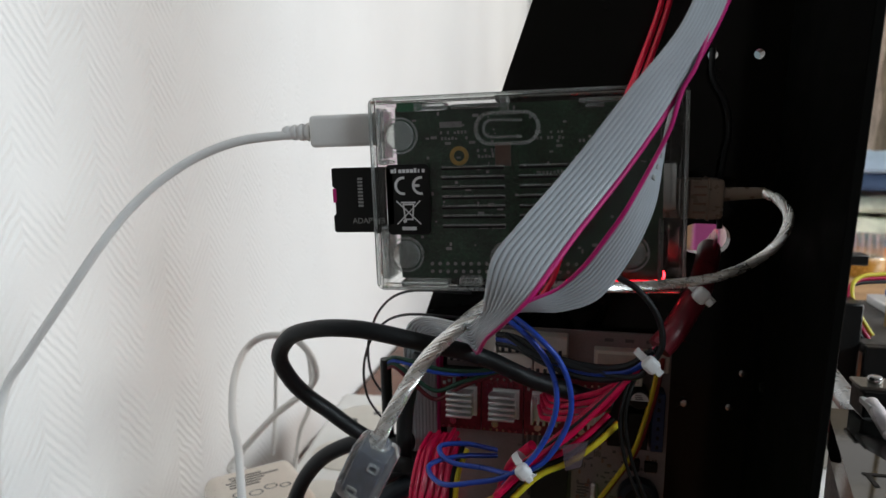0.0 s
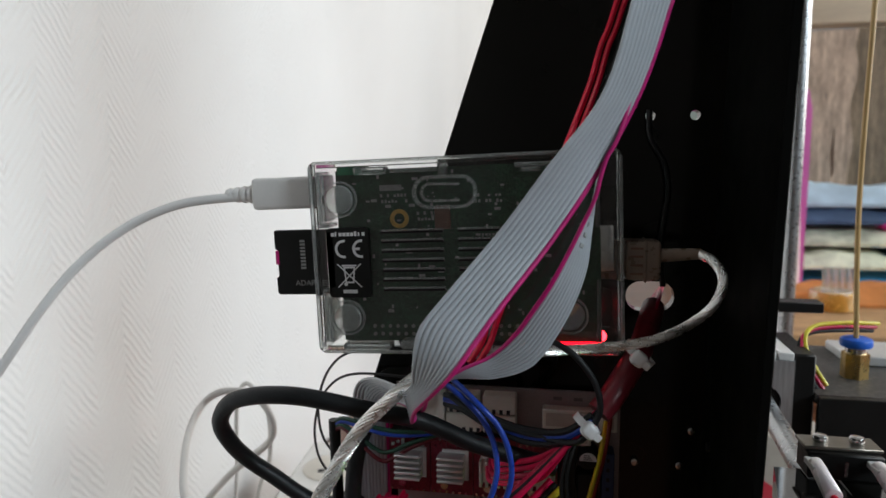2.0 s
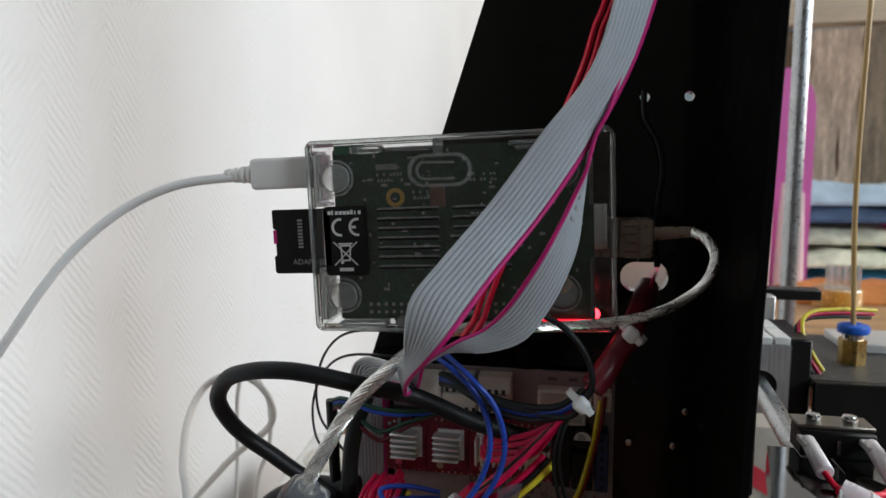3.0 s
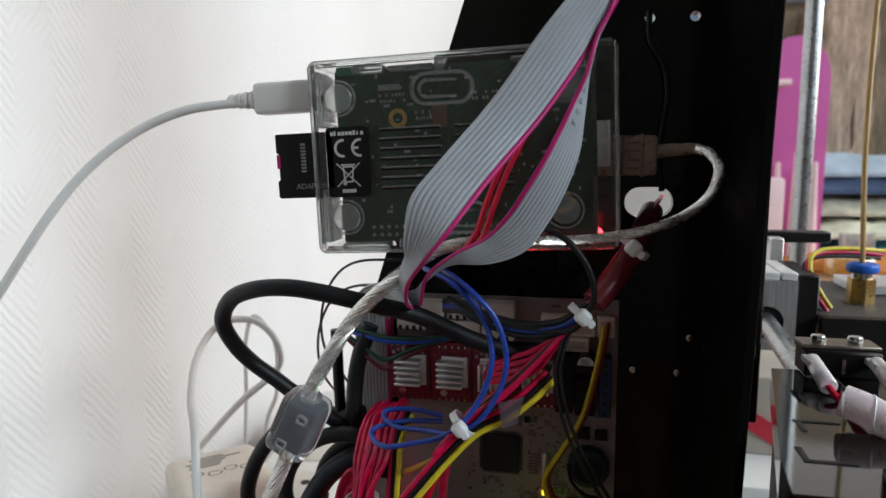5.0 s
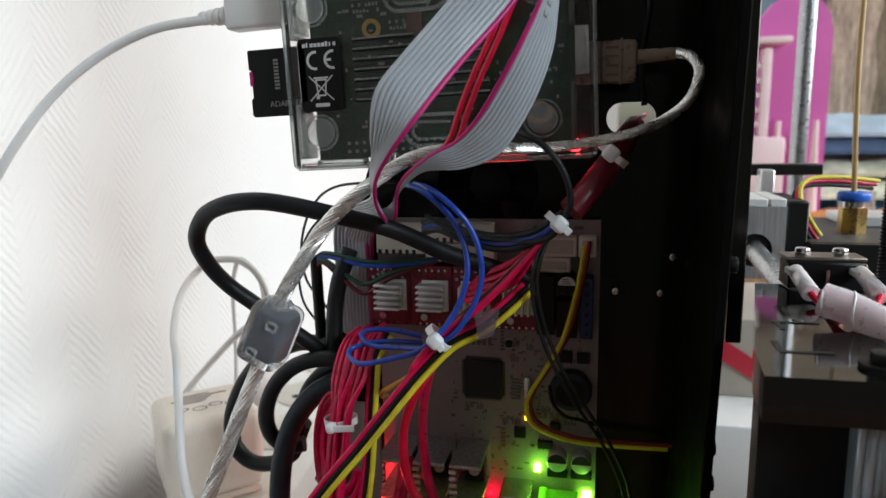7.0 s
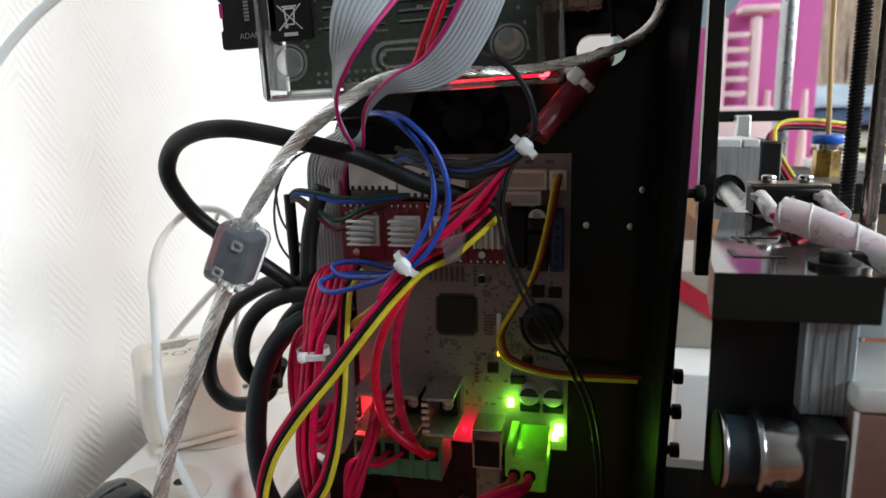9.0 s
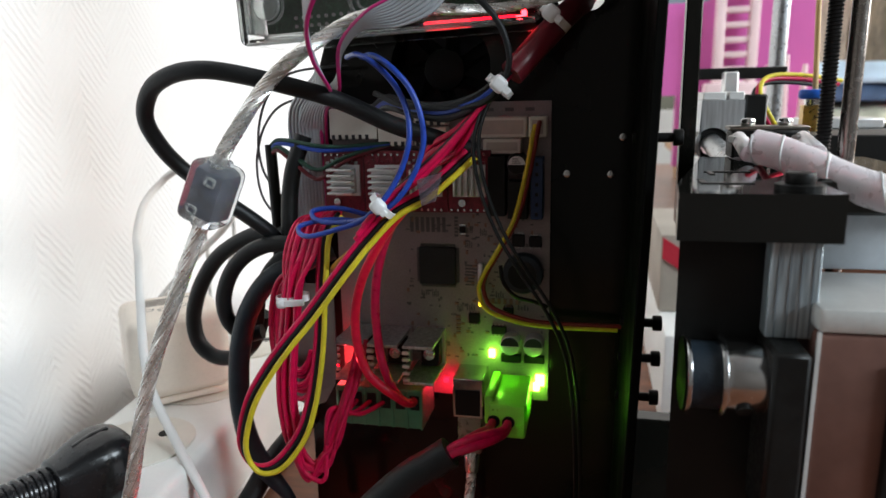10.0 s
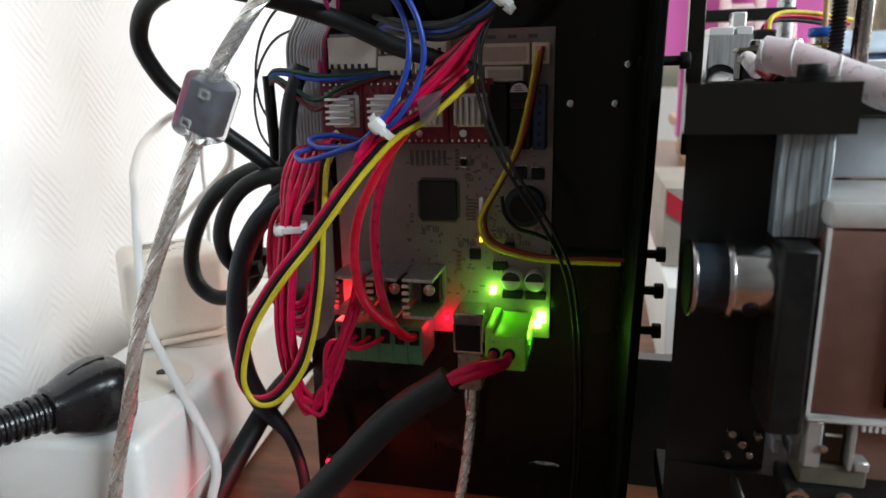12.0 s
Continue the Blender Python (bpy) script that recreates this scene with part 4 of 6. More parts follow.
# power switches on their heatsinks, terminals and sockets along the bottom
for k, x in enumerate((-0.0440, -0.0310, -0.0180)):
    hs = part("power_heatsink", box(x, x + 0.0110, 0.2120, Y0, 0.1168, 0.1180, 0.0002, 1), ALU_BRUSHED, board, "folded aluminium heatsink")
    part("plate", box(x + 0.0036, x + 0.0110, 0.2310, Y0, 0.1045, 0.1168), ALU_BRUSHED, hs)
    part("lower_plate", box(x, x + 0.0110, 0.2120, Y0, 0.1035, 0.1046, 0.0002, 1), ALU_BRUSHED, hs)
    part("transistor", box(x + 0.0030, x + 0.0100, 0.2260, 0.2308, 0.1052, 0.1150, 0.0003, 1), BLACK, hs)
    part("tab_screw", cyl((x + 0.0066, 0.2262, 0.1105), (x + 0.0066, 0.2235, 0.1105), 0.0022, n=16, bevel=0.0004), STEEL, hs, "steel screw")
    for j in range(5):
        part("fin", box(x - 0.0002, x + 0.0024, 0.2118, 0.2132, 0.1046 + j * 0.0025, 0.1058 + j * 0.0025, 0.0002, 1), ALU, hs)
term = part("terminal_block", box(-0.0450, -0.0120, 0.2150, Y0, 0.0850, 0.1000, 0.0005, 1), GREEN_TERMINAL, board, "green screw terminal block")
for k in range(6):
    x = -0.0437 + k * 0.0054
    part("wire_entry", box(x, x + 0.0035, 0.2148, 0.2160, 0.0925, 0.0980), BLACK, term)
    part("ridge", box(x + 0.0040, x + 0.0046, 0.2144, 0.2152, 0.0852, 0.0998), GREEN_TERMINAL, term)
    part("top_screw", cyl((x + 0.0018, 0.224, 0.0995), (x + 0.0018, 0.224, 0.1003), 0.0016, n=12), STEEL, term, "steel clamp screw")
sock = part("square_socket", box(-0.0018, 0.0092, 0.2190, Y0, 0.0890, 0.1040, 0.0003, 1), STEEL, board, "square steel data socket")
part("opening", box(-0.0008, 0.0082, 0.2186, 0.2200, 0.0902, 0.1000), BLACK, sock)
for x, z, r in ((0.0106, 0.1093, 0.0012), (0.0283, 0.0998, 0.0016), (0.0270, 0.0972, 0.0012)):
    part("green_lamp", box(x - r, x + r, Y0 - 0.0016, Y0, z - r * 1.3, z + r * 1.3, 0.0003, 1), LED_GREEN, board, "glowing green indicator")
part("amber_lamp", box(0.0058, 0.0070, Y0 - 0.0010, Y0, 0.1272, 0.1288, 0.0002, 1), LED_AMBER, board, "glowing amber indicator")
point_lamp("green_indicator_light", (0.0278, 0.2215, 0.0980), 0.003, 0.004, (0.25, 1.0, 0.05))
point_lamp("green_indicator_light", (0.0110, 0.2270, 0.1095), 0.002, 0.003, (0.25, 1.0, 0.05))
power = thing("power_plug", (0.018, 0.22, 0.094), "translucent green power plug with two red wires", "plug")
part("plug_body", box(0.0135, 0.0255, 0.2060, 0.2325, 0.0895, 0.1015, 0.0008, 2), GREEN_CLEAR, power)
part("plug_top", box(0.0115, 0.0145, 0.2080, 0.2300, 0.0930, 0.1035, 0.0006, 2), GREEN_CLEAR, power)
for x in (0.0150, 0.0200):
    part("wire_entry", cyl((x, 0.2072, 0.0955), (x, 0.2054, 0.0955), 0.0021, n=14), BLACK, power)

# red indicator left of the terminals
lamp_red = thing("indicator_board", (-0.052, 0.236, 0.100), "small dark board with a red glow of an LED indicator", "indicator")
part("backing", box(-0.0560, -0.0486, 0.2345, 0.2372, 0.092, 0.108), BLACK, lamp_red)
part("red_led_glow", box(-0.0535, -0.0510, 0.2328, 0.2346, 0.0985, 0.1010, 0.0003, 1), LED_RED, lamp_red, "red glow of an LED indicator")
part("red_led_glow", box(-0.0078, -0.0058, Y0 - 0.0012, Y0, 0.0965, 0.0985, 0.0002, 1), LED_RED, board, "red glow of an LED indicator")
point_lamp("red_socket_light", (-0.0068, 0.2280, 0.0960), 0.002, 0.0040, (1.0, 0.01, 0.04))
point_lamp("red_indicator_light", (-0.0470, 0.2240, 0.1025), 0.002, 0.012, (1.0, 0.03, 0.04))
point_lamp("red_case_light", (0.0230, 0.2120, 0.2262), 0.002, 0.0025, (1.0, 0.02, 0.03))

# stub added to hold a lamp for the red glow on the table
low_lamp = thing("foot_glow_stub", (-0.046, 0.207, TABLE), "added dark stub carrying the red glow on the table", "indicator")
part("stub", box(-0.0475, -0.0445, 0.2055, 0.2080, TABLE, 0.0500, 0.0003, 1), BLACK, low_lamp)
part("red_led_glow", box(-0.0470, -0.0450, 0.2040, 0.2056, 0.0480, 0.0494), LED_RED, low_lamp, "added red emitter facing down")
area_lamp("red_foot_light", look((-0.046, 0.2035, 0.0475), (-0.050, 0.190, 0.0)), 0.004, 0.004, 0.025, (1.0, 0.02, 0.04))

# cooling fan behind a round opening in the panel
fan = thing("cooling_fan", (-0.008, 0.249, 0.19), "small black cooling fan behind a round panel opening", "fan")
part("frame", prism(round_rect(-0.0290, 0.0130, 0.1910, 0.2330, 0.003), [ring(-0.008, 0.2120, 0.0180, n=36)], 0.2432, 0.2530), BLACK, fan, smooth=False)
part("back_plate", box(-0.0290, 0.0130, 0.2530, 0.2545, 0.1910, 0.2330), BLACK, fan)
part("hub", cyl((-0.008, 0.2440, 0.2120), (-0.008, 0.2525, 0.2120), 0.0075, n=28, bevel=0.0008), BLACK, fan)
for k in range(7):
    a = 2 * math.pi * k / 7
    c = Vector((-0.008, 0.2480, 0.2120))
    b = bmesh.new()
    vs = [b.verts.new(c + Vector((r * math.cos(a + t), 0.008 * t, r * math.sin(a + t)))) for r, t in ((0.0070, -0.25), (0.0170, -0.30), (0.0170, 0.36), (0.0070, 0.30))]
    f = b.faces.new(vs)
    g = bmesh.ops.extrude_face_region(b, geom=[f])["geom"]
    bmesh.ops.translate(b, verts=[v for v in g if isinstance(v, bmesh.types.BMVert)], vec=(0, 0.0008, 0))
    part("blade", b, GREY_DARK, fan)

# ---- loose wiring ----


def wire(name, points, r, mat, label, category="cable", group="", n=10, radii=None):
    """One cable, its jacket a single mesh, with what is fixed to it."""
    ob = thing(name, points[0], label, category, group)
    part("jacket", tube(points, r, n, radii=radii), mat, ob)
    return ob


def shifted(points, dx, dy, dz, wob=0.0, seed=0):
    r = random.Random(seed)
    return [(x + dx + r.uniform(-wob, wob), y + dy + r.uniform(-wob, wob), z + dz + r.uniform(-wob, wob)) for x, y, z in points]


def zip_tie(m, rx, ry, label, tail=0.009, head=0.0022):
    """A closed nylon tie with its head and cut tail; local z runs along the bundle."""
    ob = thing("cable_tie", m, label, "cable tie", "white cable ties")
    b = bmesh.new()
    n = 28
    rows = []
    for i in range(n):
        a = 2 * math.pi * i / n
        d = Vector((math.cos(a) * rx, math.sin(a) * ry, 0))
        rows.append([b.verts.new(d * f + Vector((0, 0, z))) for f, z in ((1, -0.0011), (1.10, -0.0011), (1.10, 0.0011), (1, 0.0011))])
    for i in range(n):
        u, v = rows[i], rows[(i + 1) % n]
        for j in range(4):
            b.faces.new((u[j], u[(j + 1) % 4], v[(j + 1) % 4], v[j]))
    part("band", b, NYLON, ob, local=True)
    part("head", box(-rx * 0.2 - head, -rx * 0.2 + head, -ry - 0.0038, -ry - 0.0002, -head, head, 0.0013, 3), NYLON, ob, local=True)
    part("tail", box(-rx * 0.2 + head * 0.4, -rx * 0.2 + head + tail * 0.4, -ry - 0.0034, -ry - 0.0024, -0.0011, 0.0011, 0.0003, 1), NYLON, ob, local=True)
    return ob


# thick black power cable in a wide loop, and its coils
BLACK_PATH = [(0.010, 0.204, 0.186), (-0.0030, 0.2010, 0.1905), (-0.0149, 0.1983, 0.1947), (-0.0299, 0.195, 0.2019), (-0.0446, 0.1883, 0.2069), (-0.0604, 0.1850, 0.2107), (-0.0700, 0.1838, 0.2116), (-0.0800, 0.1850, 0.2102), (-0.0895, 0.1888, 0.2060), (-0.0955, 0.1933, 0.1976), (-0.0945, 0.1983, 0.1883), (-0.0908, 0.2033, 0.1805), (-0.0845, 0.2067, 0.1741), (-0.0781, 0.2100, 0.1674), (-0.0709, 0.2140, 0.1605), (-0.0660, 0.2190, 0.1530), (-0.0670, 0.2240, 0.1420)]
wire("black_cable", BLACK_PATH, 0.0027, BLACK_SOFT, "thick black rubber cable in a wide loop beside the panel", n=14)
COIL = [(-0.0600, 0.2260, 0.1560), (-0.0691, 0.2275, 0.1540), (-0.079, 0.2290, 0.1530), (-0.0888, 0.2300, 0.1489), (-0.0976, 0.2310, 0.143), (-0.1045, 0.2317, 0.135), (-0.1094, 0.2317, 0.1258), (-0.1120, 0.2317, 0.1159), (-0.1105, 0.2317, 0.1062), (-0.1035, 0.2317, 0.1006), (-0.093, 0.2310, 0.102), (-0.084, 0.2290, 0.110), (-0.078, 0.2270, 0.122)]
wire("coiled_cable", COIL, 0.0031, BLACK_SOFT, "black rubber cable coiled behind the harness", "cable", "black coils behind the harness", 14)
COIL_B = [(-0.0560, 0.2133, 0.1520), (-0.0602, 0.2133, 0.1532), (-0.0678, 0.2133, 0.1522), (-0.075, 0.2133, 0.1489), (-0.0807, 0.2133, 0.1436), (-0.0846, 0.2133, 0.1369), (-0.0863, 0.2133, 0.1295), (-0.0855, 0.215, 0.1219), (-0.0805, 0.2167, 0.1170), (-0.074, 0.218, 0.118)]
wire("coiled_cable", COIL_B, 0.0029, BLACK_SOFT, "black rubber cable coiled behind the harness", "cable", "black coils behind the harness", 14)
wire("coiled_cable", [(-0.060, 0.218, 0.1500), (-0.0680, 0.220, 0.1440), (-0.0735, 0.221, 0.1370), (-0.0765, 0.222, 0.129), (-0.078, 0.222, 0.120), (-0.080, 0.222, 0.112), (-0.086, 0.224, 0.1065)], 0.0024, BLACK_SOFT, "black rubber cable coiled behind the harness", "cable", "black coils behind the harness", 12)
wire("mains_cable", [(-0.0450, 0.2200, 0.1500), (-0.0543, 0.2150, 0.1464), (-0.0661, 0.2120, 0.1402), (-0.0743, 0.2110, 0.1295), (-0.0791, 0.2110, 0.1167), (-0.0814, 0.2110, 0.1032), (-0.0818, 0.2110, 0.0894), (-0.0794, 0.2110, 0.076), (-0.0731, 0.2110, 0.0641), (-0.0650, 0.2110, 0.0542), (-0.0604, 0.2110, 0.041), (-0.0590, 0.2110, 0.0245)], 0.0038, BLUE_BLACK, "thick blue-black woven mains cable hanging to the table", "cable", "", 16, lambda t: 0.0038 - 0.0016 * min(max((t - 0.72) / 0.10, 0), 1))
wire("mains_cable", [(-0.0560, 0.2260, 0.190), (-0.0600, 0.2240, 0.178), (-0.0615, 0.2220, 0.165), (-0.0610, 0.2200, 0.150), (-0.0600, 0.2210, 0.135), (-0.061, 0.223, 0.118), (-0.062, 0.225, 0.098)], 0.0030, BLACK_SOFT, "thick black cable running down beside the board", "cable", "", 14)
tube_thing = wire("cable_sleeve", [(-0.0702, 0.2280, 0.1868), (-0.0700, 0.2280, 0.176), (-0.0695, 0.2275, 0.165), (-0.0690, 0.2270, 0.154)], 0.0021, BLACK, "black upright heat-shrink sleeve beside the board", "sleeve", "", 14)
for k, (mat, nm, drop) in enumerate(((GREEN_WIRE, "dark green", 0.0), (BLUE_WIRE, "blue", 0.0), (GREEN_WIRE, "dark green", 0.009), (MAROON_WIRE, "dark red", 0.012))):
    wire("thin_wire", [(-0.0700, 0.2275, 0.1860 - 0.001 * k), (-0.0660, 0.2255, 0.1885 - 0.0012 * k), (-0.0590, 0.2235, 0.1882 - 0.0014 * k - drop * 0.3), (-0.0500, 0.2225, 0.1866 - 0.0015 * k - drop * 0.6), (-0.0400, 0.2225, 0.1862 - 0.001 * k - drop * 0.2), (-0.0290, 0.2250, 0.1868 - 0.0006 * k), (-0.0200, 0.2310, 0.1870)], 0.0008, mat, nm + " thin insulated wire across the board", "wire", "thin wires across the board", 8)
for k in range(2):
    wire("thin_wire", shifted([(-0.0380, 0.226, 0.214), (-0.0620, 0.232, 0.212), (-0.0740, 0.236, 0.204), (-0.0800, 0.238, 0.190), (-0.0790, 0.238, 0.176), (-0.0720, 0.238, 0.166), (-0.0650, 0.234, 0.160)], -0.003 * k, 0.003 * k, -0.010 * k), 0.0005, GREY_DARK, "thin dark grey wire loop behind the panel edge", "wire", "thin grey loops", 8)
wire("thin_black_cable", [(0.0020, 0.2000, 0.2330), (0.0080, 0.1900, 0.2305), (0.0150, 0.1870, 0.2270), (0.0205, 0.1870, 0.2200), (0.0225, 0.1880, 0.2120), (0.0205, 0.1890, 0.2060), (0.0160, 0.1890, 0.2010), (0.0060, 0.1960, 0.1990), (-0.0120, 0.204, 0.2000), (-0.0240, 0.2120, 0.2040)], 0.0009, BLACK_SOFT, "thin black cable curling out from under the case", "cable", "", 12)

# main harness: red and dark strands from the panel's slot down across the board
SPINE = [(0.0440, 0.2480, 0.2335), (0.0400, 0.2280, 0.2310), (0.0345, 0.2080, 0.2230), (0.0270, 0.1980, 0.2140), (0.0191, 0.1935, 0.2050), (0.0100, 0.1930, 0.1945), (0.0000, 0.1910, 0.1840), (-0.0090, 0.1885, 0.1765), (-0.0160, 0.1875, 0.1705), (-0.0215, 0.1870, 0.1640)]
rnd = random.Random(3)
for k in range(13):
    a, r = rnd.uniform(0, 6.283), rnd.uniform(0.0005, 0.0030)
    tight = (0.7, 0.8, 0.8, 0.8, 0.75, 1.5, 1.9, 1.3, 0.9, 1.6)
    off = [(r * math.cos(a + 0.12 * i), r * math.sin(a + 0.12 * i)) for i in range(10)]
    pts = [(x + o[0] * t * 0.7, y + o[1] * t * 0.5, z + o[0] * t) for (x, y, z), o, t in zip(SPINE, off, tight)]
    if k in (2, 7, 11):
        mat, nm = (BLACK_SOFT, "black") if k != 7 else (BLUE_WIRE, "dark blue")
    else:
        mat, nm = RED_WIRE, "red"
    wire("harness_wire", pts, 0.00085, mat, nm + " insulated wire in the harness crossing the board", "wire", "wires of the main harness", 8)
for k, z in enumerate((0.0, 0.0016, -0.0016)):
    wire("harness_wire", [(0.0205, 0.1910 + 0.001 * k, 0.2065 + z), (0.0130, 0.1925, 0.2010 + z), (0.0020, 0.1985, 0.1980 + z * 1.2), (-0.0100, 0.2050, 0.1990 + z), (-0.0200, 0.2130, 0.2010 + z), (-0.0280, 0.2240, 0.1985 + z)], 0.0011, BLACK_SOFT if k else BLUE_WIRE, ("black" if k else "dark blue") + " insulated wire turning off the harness to the board", "wire", "wires of the main harness", 8)
for k in range(4):
    dz = -0.0022 * k
    wire("harness_wire", [(0.0150 - 0.0006 * k, 0.1925, 0.2000 + dz * 0.4), (0.0060, 0.1955, 0.1930 + dz), (-0.0030, 0.2010, 0.1880 + dz), (-0.0075 - 0.001 * k, 0.2100, 0.1835 + dz), (-0.0095 - 0.001 * k, 0.2180, 0.1810 + dz * 0.7), (-0.0105 - 0.001 * k, 0.2255, 0.1800 + dz * 0.4)], 0.0009, RED_WIRE, "red insulated wire turning off the harness to the board", "wire", "wires of the main harness", 8)
shrink = thing("heat_shrink", (0.030, 0.205, 0.218), "translucent red heat-shrink sleeve round the harness", "sleeve")
part("sleeve", tube([(0.0408, 0.2330, 0.2312), (0.0385, 0.2220, 0.2285), (0.0345, 0.2085, 0.2228), (0.0300, 0.2015, 0.2172), (0.0258, 0.1965, 0.2120), (0.0224, 0.1942, 0.2082)], 0.0037, 18), material("red_shrink", (0.18, 0.016, 0.026), 0.32, vary=0.15, scale=150), shrink)
flag = thing("label_flag", (-0.003, 0.187, 0.180), "small clear label flag on the harness", "label")
part("flag", prism([(-0.0040, 0.1790), (0.0035, 0.1815), (0.0015, 0.1730), (-0.0028, 0.1715)], [], 0.1863, 0.1866), FLAG_CLEAR, flag, smooth=False)
zip_tie(Matrix.Translation((0.0191, 0.1932, 0.2048)) @ pose(0, 0, 0, 0, 42, 12), 0.0040, 0.0036, "white nylon cable tie round the harness", 0.004)
zip_tie(Matrix.Translation((-0.0150, 0.1880, 0.1712)) @ pose(0, 0, 0, 0, 48, 8), 0.0042, 0.0034, "white nylon cable tie round the harness and blue wires", 0.003)
zip_tie(Matrix.Translation((0.0338, 0.2030, 0.2235)) @ pose(0, 0, 0, 0, 40, 0), 0.0046, 0.0052, "white nylon cable tie holding the silver cable", 0.004)

wire("panel_wire", [(0.0380, 0.2345, 0.2960), (0.0386, 0.2345, 0.2870), (0.0430, 0.2345, 0.2790), (0.0447, 0.2345, 0.2700), (0.0437, 0.2345, 0.2610), (0.0428, 0.2345, 0.2500), (0.0440, 0.2350, 0.2380)], 0.0010, BLACK_SOFT, "thin black wire lying along the black panel", "wire")

# two blue wires in a loop
for k, pts in enumerate(([(-0.030, 0.204, 0.2150), (-0.0230, 0.1940, 0.2150), (-0.0166, 0.1897, 0.2121), (-0.0105, 0.1890, 0.206), (-0.0068, 0.1882, 0.1984), (-0.0061, 0.1868, 0.1902), (-0.0089, 0.1860, 0.1811), (-0.0143, 0.1850, 0.1729), (-0.0215, 0.1870, 0.1668), (-0.03, 0.1882, 0.1637), (-0.0398, 0.1897, 0.161), (-0.0455, 0.1945, 0.1612), (-0.0461, 0.1985, 0.1628), (-0.0379, 0.2030, 0.1640), (-0.0260, 0.210, 0.1620)],
                         [(-0.026, 0.206, 0.2150), (-0.0180, 0.1930, 0.2145), (-0.011, 0.1868, 0.211), (-0.0056, 0.1868, 0.2051), (-0.0025, 0.1868, 0.1976), (-0.0019, 0.1868, 0.1894), (-0.0047, 0.1862, 0.1809), (-0.0101, 0.1855, 0.1732), (-0.0185, 0.1880, 0.1679), (-0.028, 0.1953, 0.1649), (-0.038, 0.1982, 0.1639), (-0.0432, 0.2010, 0.1650), (-0.0438, 0.2040, 0.1668), (-0.0356, 0.2060, 0.1672), (-0.0260, 0.2100, 0.1640)])):
    wire("blue_wire", pts, 0.00085, BLUE_WIRE, "blue insulated wire looping in front of the board", "wire", "blue wires", 10)

# yellow, black and red wires in the long loop
YELLOW = [(0.0120, 0.1930, 0.1850), (0.0062, 0.1900, 0.1796), (-0.0016, 0.1890, 0.1732), (-0.0104, 0.1883, 0.1683), (-0.0176, 0.1867, 0.1612), (-0.0242, 0.185, 0.1533), (-0.0377, 0.1833, 0.1359), (-0.0448, 0.1817, 0.1274), (-0.0523, 0.1817, 0.1177), (-0.0590, 0.1817, 0.1070), (-0.0640, 0.1833, 0.0943), (-0.0650, 0.1845, 0.0860), (-0.0615, 0.1855, 0.0800), (-0.0542, 0.1867, 0.0815), (-0.0460, 0.1883, 0.0918), (-0.0421, 0.19, 0.1031), (-0.0401, 0.1917, 0.1146), (-0.0389, 0.1933, 0.1259), (-0.0385, 0.195, 0.1371), (-0.038, 0.1967, 0.1482), (-0.0376, 0.2000, 0.1589), (-0.0360, 0.2080, 0.1640)]
wire("yellow_wire", YELLOW, 0.00095, YELLOW_WIRE, "yellow insulated wire in a long hanging loop", "wire", "long hanging loop")
wire("black_wire", shifted(YELLOW, -0.0014, 0.0006, 0.0010), 0.00085, BLACK, "black insulated wire in a long hanging loop", "wire", "long hanging loop")
wire("red_wire", shifted(YELLOW, -0.0028, 0.0012, 0.0018), 0.00095, RED_WIRE, "red insulated wire in a long hanging loop", "wire", "long hanging loop")
wire("orange_wire", [(-0.0140, 0.1885, 0.1680), (-0.0220, 0.1895, 0.1600), (-0.0300, 0.1925, 0.1540), (-0.0360, 0.198, 0.1490), (-0.0390, 0.206, 0.144), (-0.0410, 0.216, 0.140)], 0.0009, ORANGE_WIRE, "orange insulated wire behind the yellow loop", "wire")

# bundle of red wires looped down from the drivers
LOOP = [(-0.0500, 0.2220, 0.1630), (-0.0505, 0.2080, 0.1625), (-0.0510, 0.1990, 0.1540), (-0.0512, 0.1965, 0.1440), (-0.0525, 0.1955, 0.1330), (-0.0545, 0.1955, 0.1200), (-0.0560, 0.1955, 0.1060), (-0.0555, 0.1960, 0.0930), (-0.0530, 0.1965, 0.0815), (-0.0490, 0.1970, 0.0760), (-0.0440, 0.1980, 0.0800), (-0.0400, 0.2000, 0.0900), (-0.0370, 0.2040, 0.1000), (-0.0355, 0.2100, 0.1080), (-0.0350, 0.2170, 0.1180)]
rnd = random.Random(8)
for k in range(12):
    sx = (k % 6) * 0.0016 - 0.0012
    top = 0.0052 * (k // 6)
    d = rnd.uniform(-0.0012, 0.0012)
    pts = []
    for i, (x, y, z) in enumerate(LOOP):
        f = i / (len(LOOP) - 1)
        spread = sx * (1.05 if i < 3 else 0.75 if i < 8 else 0.4) + (top * 0.5 if i < 3 else 0)
        low = (rnd.uniform(-0.004, 0.003) if 8 <= i <= 11 else 0)
        pts.append((x + spread + d * 0.6, y - 0.0012 * (k % 3) + d, z + low + d))
    if k > 7:
        pts = pts[:11] + [(-0.0415, 0.2000, 0.0860 + 0.001 * k), (-0.0420 + 0.0030 * (k - 8), 0.2080, 0.0930), (-0.0418 + 0.0054 * (k - 8), 0.2165, 0.0950)]
    wire("red_wire", pts, 0.00085, RED_WIRE, "red insulated wire in a bundle hanging from the driver boards", "wire", "red wires of the hanging bundle", 8)
